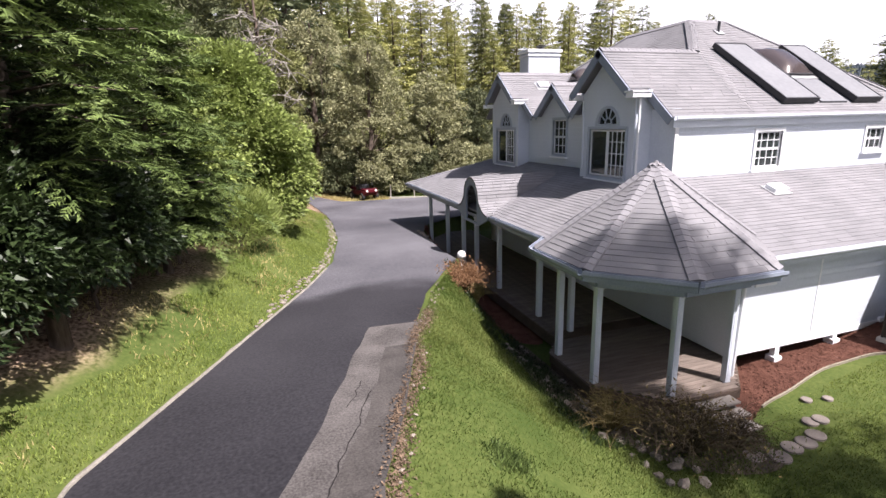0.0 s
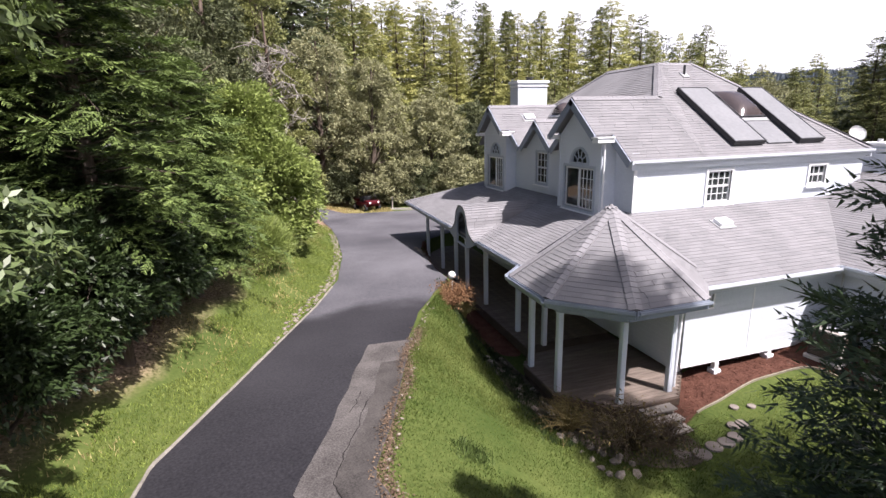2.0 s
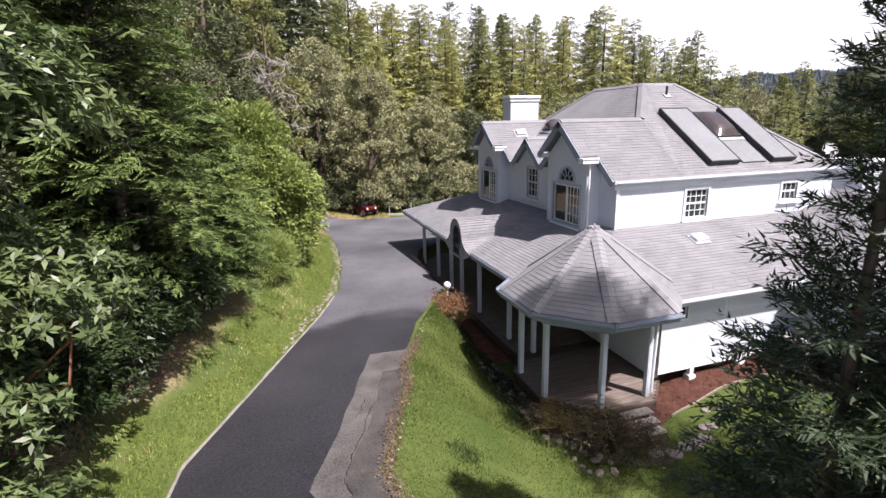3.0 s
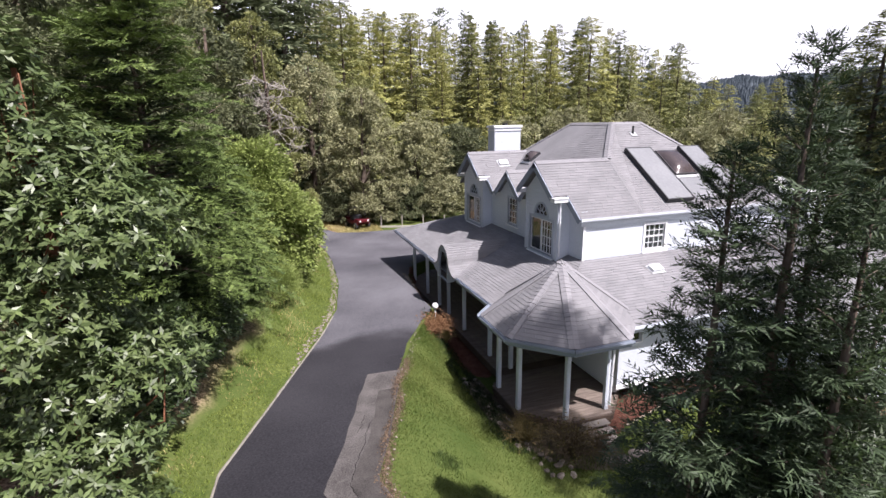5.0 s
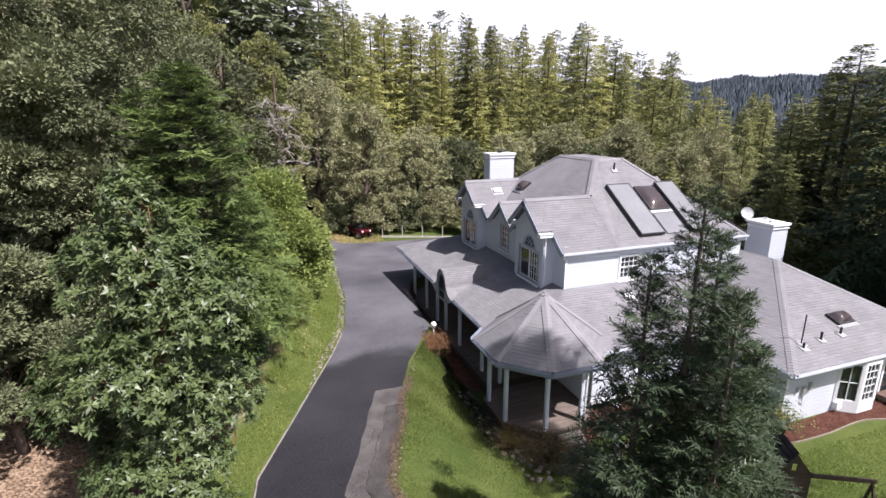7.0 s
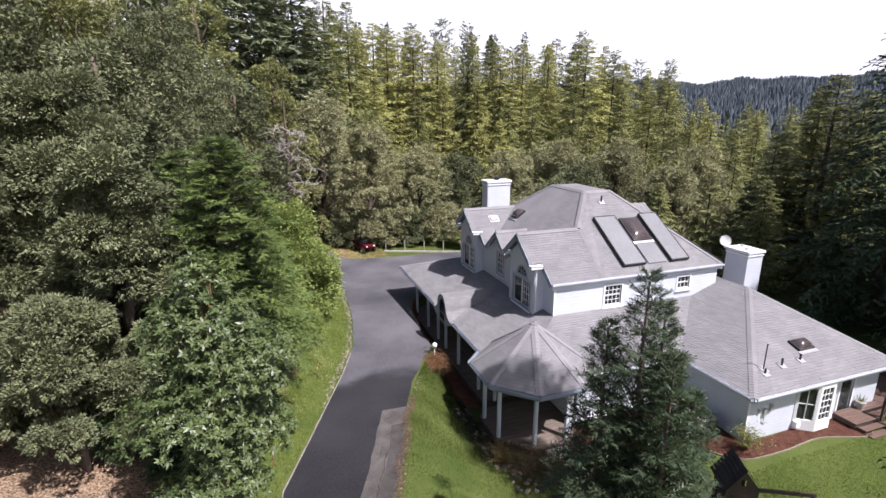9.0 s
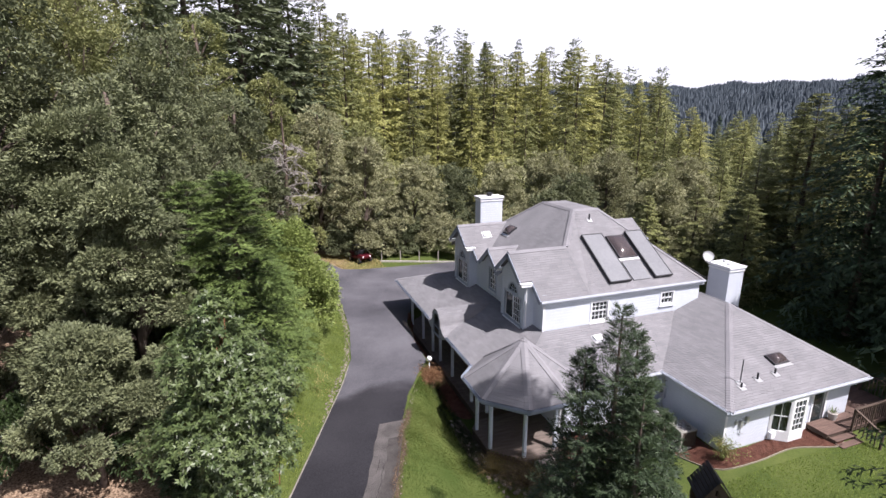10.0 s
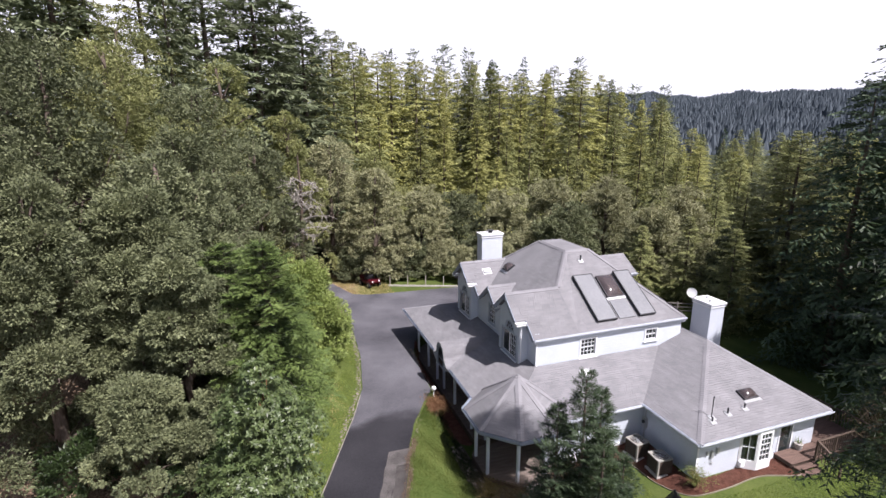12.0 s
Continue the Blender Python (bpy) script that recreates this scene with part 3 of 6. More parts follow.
def cell_wall(bm, u0, u1, v0, v1, holes, place, thick):
    """A rectangular wall built of blocks that leave the openings free."""
    us = sorted({u0, u1, *[h[0][0] for h in holes], *[h[1][0] for h in holes]})
    vs = sorted({v0, v1, *[h[0][1] for h in holes], *[h[2][1] for h in holes]})
    grid = {(a, b, d): bm.verts.new(place(a, b, d)) for a in us for b in vs for d in (0, thick)}
    solid = lambda i, j: 0 <= i < len(us) - 1 and 0 <= j < len(vs) - 1 and not any(h[0][0] <= us[i] < h[1][0] and h[0][1] <= vs[j] < h[2][1] for h in holes)
    for i in range(len(us) - 1):
        for j in range(len(vs) - 1):
            if not solid(i, j):
                continue
            a, b, c, e = us[i], us[i + 1], vs[j], vs[j + 1]
            for d in (0, thick):
                bm.faces.new([grid[q] for q in ((a, c, d), (b, c, d), (b, e, d), (a, e, d))])
            for ok, q, r in ((solid(i - 1, j), (a, c), (a, e)), (solid(i + 1, j), (b, c), (b, e)), (solid(i, j - 1), (a, c), (b, c)), (solid(i, j + 1), (a, e), (b, e))):
                if not ok:
                    bm.faces.new([grid[(*q, 0)], grid[(*r, 0)], grid[(*r, thick)], grid[(*q, thick)]])
    bmesh.ops.recalc_face_normals(bm, faces=bm.faces)


def bar(bm, place, u0, u1, v0, v1, d0, d1):
    vs = [bm.verts.new(place(u, v, d)) for d in (d0, d1) for u, v in rect(u0, u1, v0, v1)]
    for f in ((0, 1, 2, 3), (7, 6, 5, 4), (0, 4, 5, 1), (1, 5, 6, 2), (2, 6, 7, 3), (3, 7, 4, 0)):
        bm.faces.new([vs[i] for i in f])
    bmesh.ops.recalc_face_normals(bm, faces=bm.faces)


def pane_mesh(outline, place, d):
    bm = bmesh.new()
    panel(bm, outline, [], lambda u, v, e: place(u, v, d + e), 0.012)
    return bm


def window(place, u0, u1, v0, v1, sashes, sill=True, name="window", trim=0.09, material=None):
    """A framed opening: sashes are (u0, u1, v0, v1, columns, rows) with glazing bars; children are panes and bars."""
    bm = bmesh.new()
    panel(bm, rect(u0 - trim, u1 + trim, v0 - trim, v1 + trim), [rect(u0, u1, v0, v1)], lambda u, v, d: place(u, v, d - 0.035), 0.14)
    w = part(name, bm, material or TRIM, house)
    for a, b, c, e, cols, rows in sashes:
        bm = bmesh.new()
        panel(bm, rect(a, b, c, e), [rect(a + 0.045, b - 0.045, c + 0.045, e - 0.045)], lambda u, v, d: place(u, v, d + 0.03), 0.05)
        for k in range(1, cols):
            u = a + (b - a) * k / cols
            bar(bm, place, u - 0.010, u + 0.010, c + 0.04, e - 0.04, 0.035, 0.07)
        for k in range(1, rows):
            v = c + (e - c) * k / rows
            bar(bm, place, a + 0.04, b - 0.04, v - 0.010, v + 0.010, 0.037, 0.068)
        part("sash", bm, TRIM, w)
        part("pane", pane_mesh(rect(a + 0.04, b - 0.04, c + 0.04, e - 0.04), place, 0.056), GLASS, w)
    if sill:
        bm = bmesh.new()
        bar(bm, place, u0 - trim - 0.05, u1 + trim + 0.05, v0 - trim - 0.05, v0 - trim, -0.10, 0.05)
        part("sill", bm, TRIM, w)
    return w


south = lambda u, v, d: (u, 1.66 + d, v)
bm = bmesh.new()
cell_wall(bm, 2.02, 12.3, 3.6, 5.86, [rect(4.98, 5.98, 4.36, 5.40), rect(9.6, 10.4, 4.72, 5.38)], south, 0.16)
part("wall", bm, SIDING, house)
window(south, 4.98, 5.98, 4.36, 5.40, [(4.98, 5.98, 4.88, 5.40, 4, 2), (4.98, 5.98, 4.36, 4.90, 4, 2)])
BLIND = mat("window_blind", (0.42, 0.43, 0.43), (0.52, 0.53, 0.53), 2, 30, 0.8, 0.1, 0.01)
part("blind", boxed((4.95, 1.84, 4.3), (6.0, 1.86, 4.92)), BLIND, house)
window(south, 9.6, 10.4, 4.72, 5.38, [(9.6, 10.4, 5.04, 5.38, 3, 1), (9.6, 10.4, 4.72, 5.06, 3, 1)])
bm = bmesh.new()
panel(bm, [(1.83, 3.6), (13.2, 3.6), (13.2, 6.0), (1.83, 5.9)], [], lambda u, v, d: (2.30 + d, u, v), 0.16)
part("wall", bm, SIDING, house)
part("wall", boxed((2.02, 1.82, 3.6), (2.30, 2.66, 6.1)), SIDING, house)
part("corner_board", boxed((1.995, 1.63, 3.6), (2.11, 1.66, 5.8)), TRIM, house)


def lap_siding(name, outline, holes, place, step=0.16):
    """Wall boards that overlap like clapboard: low ridges on the wall's face."""
    bm = bmesh.new()
    lo, hi = min(p[1] for p in outline), max(p[1] for p in outline)
    v = lo + step
    while v < hi - 0.02:
        xs = []
        for i in range(len(outline)):
            a, b = outline[i], outline[(i + 1) % len(outline)]
            if (a[1] - v) * (b[1] - v) < 0:
                xs.append(a[0] + (b[0] - a[0]) * (v - a[1]) / (b[1] - a[1]))
        spans = [(min(xs), max(xs))] if len(xs) > 1 else []
        for h in holes:
            h0, h1 = min(p[0] for p in h) - 0.1, max(p[0] for p in h) + 0.1
            if min(p[1] for p in h) - 0.12 < v < max(p[1] for p in h) + 0.12:
                spans = [s for a, b in spans for s in ((a, min(b, h0)), (max(a, h1), b)) if s[1] - s[0] > 0.03]
        for a, b in spans:
            bar(bm, place, a, b, v - 0.012, v, -0.010, 0.002)
        v += step
    return part(name, bm, SIDING, house)


for y0, y1, yc, top, wc in ((2.62, 5.22, 3.98, 7.70, 3.88), (9.92, 12.52, 11.28, 7.72, 11.15)):
    front = lambda u, v, d: (1.45 + d, u, v)
    outline = [(y0, 3.4), (y1, 3.4), (y1, top - 1.05), (yc, top), (y0, top - 1.05)]
    slider, fan = rect(wc - 0.9, wc + 0.9, 4.10, 5.56), arch(wc, 5.72, 0.50)
    bm = bmesh.new()
    panel(bm, outline, [slider, fan], front, 0.16)
    part("wall", bm, SIDING, house)
    lap_siding("clapboard", outline, [slider, fan], front)
    for y in (y0, y1 - 0.16):
        part("wall", boxed((1.61, y, 3.4), (2.3, y + 0.16, 6.55)), SIDING, house)
    for y in (y0 - 0.012, y1 - 0.09):
        part("corner_board", boxed((1.425, y, 3.4), (1.45, y + 0.10, 6.5)), SIDING, house)
    window(front, wc - 0.9, wc + 0.9, 4.10, 5.56, [(wc + 0.02, wc + 0.88, 4.12, 5.54, 1, 1), (wc - 0.88, wc - 0.0, 4.12, 5.54, 4, 4)], material=GREYTRIM)
    bm = bmesh.new()
    panel(bm, arch(wc, 5.66, 0.60, 18), [arch(wc, 5.72, 0.47, 18)], lambda u, v, d: front(u, v, d - 0.03), 0.10)
    for k in range(1, 5):
        a = math.pi * k / 5
        beam(bm, front(wc + 0.16 * math.cos(a), 5.72 + 0.16 * math.sin(a), 0.03), front(wc + 0.47 * math.cos(a), 5.72 + 0.47 * math.sin(a), 0.03), 0.03, 0.03, (1, 0, 0))
    panel(bm, arch(wc, 5.73, 0.18, 8), [arch(wc, 5.745, 0.14, 8)], lambda u, v, d: front(u, v, d), 0.04)
    fanlight = part("fan_window", bm, GREYTRIM, house)
    part("pane", pane_mesh(arch(wc, 5.72, 0.48), front, 0.06), GLASS, fanlight)
mid = lambda u, v, d: (1.95 + d, u, v)
outline = [(5.22, 3.6), (9.92, 3.6), (9.92, 6.0), (8.9, 6.05), (7.6, 7.05), (6.3, 6.05), (5.22, 6.0)]
bm = bmesh.new()
panel(bm, outline, [rect(7.0, 7.9, 4.62, 5.9)], mid, 0.16)
part("wall", bm, SIDING, house)
lap_siding("clapboard", outline, [rect(7.0, 7.9, 4.62, 5.9)], mid)
window(mid, 7.0, 7.9, 4.62, 5.9, [(7.0, 7.9, 5.26, 5.9, 3, 2), (7.0, 7.9, 4.62, 5.28, 3, 2)], material=GREYTRIM)

# lower storey
low = lambda u, v, d: (u, -1.35 + d, v)
bm = bmesh.new()
cell_wall(bm, 1.6, 7.2, 0.38, 2.75, [rect(1.95, 2.5, 2.02, 2.42)], low, 0.16)
part("wall", bm, SIDING, house)
window(low, 1.95, 2.5, 2.02, 2.42, [(1.95, 2.5, 2.02, 2.42, 1, 1)], sill=False, trim=0.05)
part("skirt_board", boxed((1.58, -1.375, 0.30), (7.2, -1.35, 0.46)), TRIM, house)
part("corner_board", boxed((3.98, -1.362, 0.46), (4.03, -1.352, 2.6)), TRIM, house)
part("wall", boxed((1.6, -1.19, 0.1), (1.76, 13.1, 2.9)), SIDING, house)
part("wall", boxed((7.2, -5.1, 0.05), (7.36, 8, 2.8)), SIDING, house)
for x, y in ((2.9, -1.3), (4.9, -1.3), (6.6, -1.3)):
    bm = boxed((x - 0.07, y - 0.07, Z0(x, y) - 0.1), (x + 0.07, y + 0.07, 0.40))
    box(bm, (x - 0.13, y - 0.13, Z0(x, y) - 0.1), (x + 0.13, y + 0.13, Z0(x, y) + 0.14), 0.02)
    part("pier", bm, TRIM, house)
wing_s = lambda u, v, d: (u, -5.1 + d, v)
bm = bmesh.new()
cell_wall(bm, 7.36, 15.3, 0.05, 2.8, [rect(9.95, 12.35, 0.9, 2.66), rect(12.75, 13.6, 0.42, 2.5)], wing_s, 0.16)
part("wall", bm, SIDING, house)
part("wall", boxed((15.14, -4.94, 0.05), (15.3, 8.6, 2.8)), SIDING, house)
part("corner_board", boxed((7.18, -5.125, 0.1), (7.30, -5.1, 2.75)), TRIM, house)
window(wing_s, 12.75, 13.6, 0.42, 2.5, [(12.75, 13.6, 0.42, 2.5, 1, 1)], sill=False, name="door")
# bay window: two faces that meet in front
bay = part("bay_window", boxed((9.97, -5.32, 0.62), (12.2, -5.1, 0.90)), TRIM, house)
for (xa, ya), (xb, yb), grid in (((9.95, -5.12), (10.65, -5.62), ((1, 2), (2, 2))), ((11.55, -5.62), (12.35, -5.12), ((3, 5),)), ((10.65, -5.62), (11.55, -5.62), ((3, 5),))):
    L = math.hypot(xb - xa, yb - ya)
    place = lambda u, v, d, xa=xa, ya=ya, xb=xb, yb=yb, L=L: (xa + (xb - xa) * u / L - (yb - ya) / L * d, ya + (yb - ya) * u / L + (xb - xa) / L * d, v)
    bm = bmesh.new()
    panel(bm, rect(0, L, 0.5, 2.74), [rect(0.12, L - 0.12, 1.0, 2.5)], place, 0.1)
    cols, rows = grid[-1]
    for k in range(1, cols):
        bar(bm, place, 0.12 + (L - 0.24) * k / cols - 0.012, 0.12 + (L - 0.24) * k / cols + 0.012, 1.0, 2.5, 0.02, 0.05)
    for k in range(1, rows):
        bar(bm, place, 0.12, L - 0.12, 1.0 + 1.5 * k / rows - 0.012, 1.0 + 1.5 * k / rows + 0.012, 0.022, 0.048)
    part("bay_side", bm, TRIM, bay)
    part("pane", pane_mesh(rect(0.1, L - 0.1, 0.98, 2.52), place, 0.06), GLASS, bay)

# eaves: fascia boards and gutters
def gutter(p, q, out, h=0.2, material=None):
    p, q, out = Vector(p), Vector(q), Vector(out)
    part("fascia", beamed(p + out * 0.02 + Vector((0, 0, -0.02)), q + out * 0.02 + Vector((0, 0, -0.02)), 0.035, h), material or GUTTER, house)
    bm = bmesh.new()
    a, b = p + out * 0.10 + Vector((0, 0, 0.0)), q + out * 0.10 + Vector((0, 0, 0.0))
    prof = [(-0.06, 0.02), (-0.06, -0.10), (0.03, -0.10), (0.06, -0.05), (0.06, 0.02), (0.045, 0.02), (0.045, -0.045), (0.02, -0.085), (-0.045, -0.085), (-0.045, 0.02)]
    rings = [[bm.verts.new(e + out * o + Vector((0, 0, z))) for o, z in prof] for e in (a, b)]
    for i in range(len(prof)):
        j = (i + 1) % len(prof)
        bm.faces.new((rings[0][i], rings[0][j], rings[1][j], rings[1][i]))
    bm.faces.new(rings[0])
    bm.faces.new(rings[1][::-1])
    bmesh.ops.recalc_face_normals(bm, faces=bm.faces)
    part("gutter", bm, material or GUTTER, house)


gutter((-1.75, 2.0, EAVE), (-1.75, 5.55, EAVE), (-1, 0, 0), 0.2, RAKE)
gutter((-1.75, 8.25, EAVE), (-1.75, 16.8, EAVE), (-1, 0, 0), 0.2, RAKE)
gutter((1.2, -1.75, EAVE), (6.75, -1.75, EAVE), (0, -1, 0))
gutter((6.8, -1.6, 2.84), (6.8, -5.55, 2.84), (-1, 0, 0))
gutter((6.8, -5.55, 2.84), (15.7, -5.55, 2.84), (0, -1, 0))
gutter((1.82, 1.57, 5.87), (12.5, 1.57, 5.87), (0, -1, 0), 0.26)
gutter((14.5, 8.5, 6.65), (9.0, 8.5, 6.65), (0, -1, 0))
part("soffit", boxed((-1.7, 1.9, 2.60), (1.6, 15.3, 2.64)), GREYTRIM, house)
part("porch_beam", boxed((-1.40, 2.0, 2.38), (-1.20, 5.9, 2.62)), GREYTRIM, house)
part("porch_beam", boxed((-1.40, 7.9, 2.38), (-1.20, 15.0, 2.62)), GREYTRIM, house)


def barge(p, q):
    part("barge_board", beamed(Vector(p) + Vector((-0.02, 0, -0.01)), Vector(q) + Vector((-0.02, 0, -0.01)), 0.05, 0.24), RAKE, house)


for x, y, z, half, slope in ((1.15, 4.05, 7.92, 1.5, 0.826), (1.65, 7.6, 7.22, 1.35, 0.822), (1.15, 11.33, 7.94, 1.44, 0.77)):
    for s in (-1, 1):
        barge((x, y, z), (x, y + s * half, z - slope * half))
barge((1.82, 2.55, 6.68), (1.82, 1.57, 5.87))
barge((1.6, 5.4, 6.8), (1.6, 6.25, 6.11))
barge((1.6, 9.89, 6.83), (1.6, 8.95, 6.11))
for y, z in ((2.57, 6.55), (9.87, 6.70)):
    bm = boxed((1.12, y - 0.20, z - 0.12), (1.75, y + 0.12, z + 0.02), 0.01)
    box(bm, (1.09, y - 0.23, z + 0.022), (1.75, y + 0.14, z + 0.07), 0.008)
    part("eave_return", bm, TRIM, house)
for y, z in ((5.42, 6.62), (12.77, 6.65)):
    part("eave_return", boxed((1.12, y - 0.12, z - 0.12), (1.75, y + 0.18, z + 0.04), 0.01), TRIM, house)
part("downspout", tubed([(1.50, 2.52, 6.4), (1.50, 2.52, 4.2)], 0.035), TRIM, house)
part("downspout", tubed([(0.98, -1.98, 2.7), (0.98, -1.86, 2.4), (0.98, -1.80, 0.1)], 0.04), TRIM, house)

# arched canopy over the entrance
def vault():
    def prof(r):
        pts = []
        for i in range(13):
            t = i / 12
            pts.append((-1.45 + 0.75 * t, 0.42 * t ** 2.2))
        for i in range(1, 20):
            a = math.pi - math.pi * i / 20
            pts.append((0.70 * math.cos(a), 0.42 + 0.75 * math.sin(a)))
        for i in range(13):
            t = 1 - i / 12
            pts.append((1.45 - 0.75 * t, 0.42 * t ** 2.2))
        return pts
    return prof(0)


VC = 6.90
bm = bmesh.new()
pro = vault()
cum = [0.0]
for a, b in zip(pro, pro[1:]):
    cum.append(cum[-1] + math.hypot(b[0] - a[0], b[1] - a[1]))


def along(s):
    i = min(max(int(np.searchsorted(cum, s)) - 1, 0), len(pro) - 2)
    t = (s - cum[i]) / max(cum[i + 1] - cum[i], 1e-6)
    return pro[i][0] + (pro[i + 1][0] - pro[i][0]) * t, pro[i][1] + (pro[i + 1][1] - pro[i][1]) * t


rnd = random.Random(4)
verts, faces = [], []
rows_n = 34
for j in range(rows_n):
    s0, s1 = cum[-1] * j / rows_n, cum[-1] * (j + 1) / rows_n
    (y0, z0), (y1, z1) = along(s0), along(s1)
    flip = j >= rows_n // 2
    nrm = Vector((0, -(z1 - z0), y1 - y0)).normalized()
    x = -1.95 - rnd.random() * 0.2
    while x < 1.6:
        w = rnd.uniform(0.3, 0.5)
        xa, xb = max(x, -1.95), min(x + w - 0.006, 1.6)
        if xb > xa:
            la, lb = (0.022, 0.004) if not flip else (0.004, 0.022)
            a0, a1 = Vector((0, VC + y0, EAVE + 0.02 + z0)) + nrm * la, Vector((0, VC + y1, EAVE + 0.02 + z1)) + nrm * lb
            add_piece(verts, faces, [a0 + Vector((xa, 0, 0)), a0 + Vector((xb, 0, 0)), a1 + Vector((xb, 0, 0)), a1 + Vector((xa, 0, 0))], nrm, 0.05)
        x += w
raw("entrance_canopy", verts, faces, SHINGLE, house, "shingled barrel canopy over the porch steps")
bm = bmesh.new()
outer = [(VC + y, EAVE + z - 0.01) for y, z in pro]
outer = [(VC - 1.45, EAVE - 0.12), (VC - 0.66, 2.38), (VC - 0.53, 2.38)] + [(VC + 0.53, 2.38)] + [(VC + 0.66, 2.38), (VC + 1.45, EAVE - 0.12)] + outer[::-1]
inner = [(VC + 0.52 * math.cos(math.pi * i / 16), 3.12 + 0.62 * math.sin(math.pi * i / 16)) for i in range(17)] + [(VC - 0.52, 2.46), (VC + 0.52, 2.46)]
panel(bm, outer, [inner], lambda u, v, d: (-1.93 + d, u, v), 0.07)
part("arch_front", bm, RAKE, house)
bm = bmesh.new()
panel(bm, [(p[0] * 1.0, p[1]) for p in inner], [], lambda u, v, d: (-0.5 + d, u, v), 0.05)
part("arch_back", bm, SIDING, house)

# chimneys
def chimney(x0, y0, x1, y1, z0, z1):
    c = part("chimney", boxed((x0, y0, z0), (x1, y1, z1)), SIDING, house)
    part("chimney_cap", boxed((x0 - 0.05, y0 - 0.05, z1 - 0.28), (x1 + 0.05, y1 + 0.05, z1 - 0.20), 0.01), TRIM, c)
    part("chimney_cap", boxed((x0 - 0.09, y0 - 0.09, z1 - 0.10), (x1 + 0.09, y1 + 0.09, z1 + 0.04), 0.015), TRIM, c)
    return c


c1 = chimney(3.9, 13.75, 5.65, 14.7, 3.0, 9.3)
part("flue", tubed([(4.8, 14.2, 9.3), (4.8, 14.2, 9.48)], 0.17, n=12), BLACK, c1)
part("flue_cap", tubed([(4.8, 14.2, 9.52), (4.8, 14.2, 9.56)], 0.26, n=12), BLACK, c1)
c2 = chimney(15.75, 2.65, 16.95, 4.15, 0.0, 5.90)
part("flue", tubed([(16.1, 3.1, 5.9), (16.1, 3.1, 6.06)], 0.10, n=12), METAL, c2)
part("flue", tubed([(16.5, 3.75, 5.9), (16.5, 3.75, 6.08)], 0.10, n=12), METAL, c2)

# gazebo end of the porch
k, s = 2.55, 1.056
ring = [(-k, s), (-k, -s), (-s, -k), (s, -k), (k, -s), (k, s), (s, k), (-s, k)]
for i in range(8):
    a, b = ring[i], ring[(i + 1) % 8]
    poly = [(*a, EAVE + 0.01), (*b, EAVE + 0.01), (0, 0, 4.82)]
    base = [Vector(p) for p in poly]
    o, u, v, n = roof_frame(poly)
    if (base[1] - base[0]).cross(base[2] - base[1]).dot(n) < 0:
        base.reverse()
    vs, fs = [], []
    add_piece(vs, fs, base, n, 0.08)
    side = raw("gazebo_roof", vs, fs, SHINGLE, house)
    if i in (0, 1, 2, 7):
        for piece, nn in tabs(base, 30 + i, 0.15, 0.52):
            pv, pf = [], []
            add_piece(pv, pf, piece, nn, 0.012)
            raw("shingle", pv, pf, SHINGLE, side)
    else:
        pv, pf = [], []
        for piece, nn in tabs(base, 30 + i, 0.15, 0.52):
            add_piece(pv, pf, piece, nn, 0.012)
        tagged(raw("shingle_field", pv, pf, SHINGLE, side), kind="stuff")
    cap((*a, EAVE + 0.03), (0, 0, 4.84), 0.32)
    mid_out = Vector((a[0] + b[0], a[1] + b[1], 0)).normalized()
    if i in (0, 1, 2, 7):
        gutter((*a, EAVE), (*b, EAVE), mid_out, 0.2, RAKE)
        inset = lambda p: (p[0] * 0.80, p[1] * 0.80)
        part("gazebo_beam", beamed((*inset(a), 2.62), (*inset(b), 2.62), 0.14, 0.28), RAKE, house)
        bm = bmesh.new()
        bm.faces.new([bm.verts.new(q) for q in ((*a, 2.63), (*b, 2.63), (*inset(b), 2.625), (*inset(a), 2.625))])
        bmesh.ops.solidify(bm, geom=bm.faces, thickness=0.02)
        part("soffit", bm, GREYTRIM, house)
part("finial", tubed([(0, 0, 4.78), (0, 0, 4.90)], 0.12, 0.03, 8), SHINGLE, house)


def post(x, y, z0, z1):
    bm = boxed((x - 0.075, y - 0.075, z0), (x + 0.075, y + 0.075, z1), 0.012)
    for sx, sy in ((-1, 0), (1, 0), (0, -1), (0, 1)):
        cx, cy = x + sx * 0.078, y + sy * 0.078
        box(bm, (cx - 0.004 - 0.03 * abs(sy), cy - 0.004 - 0.03 * abs(sx), z0 + 0.02), (cx + 0.004 + 0.03 * abs(sy), cy + 0.004 + 0.03 * abs(sx), z1 - 0.02))
    box(bm, (x - 0.09, y - 0.09, z1 - 0.10), (x + 0.09, y + 0.09, z1), 0.01)
    part("post", bm, SIDING, house)


for x, y in ((-1.97, 0.75), (-1.97, -0.78), (-0.8, -1.87), (0.8, -1.80), (-0.9, 1.9)):
    post(x, y, 0.0, 2.36)
for y in (14.02, 11.42, 9.38, 7.95, 5.85, 5.1, 3.0):
    if y not in (5.1,):
        post(-1.30, y, 0.12, 2.40)


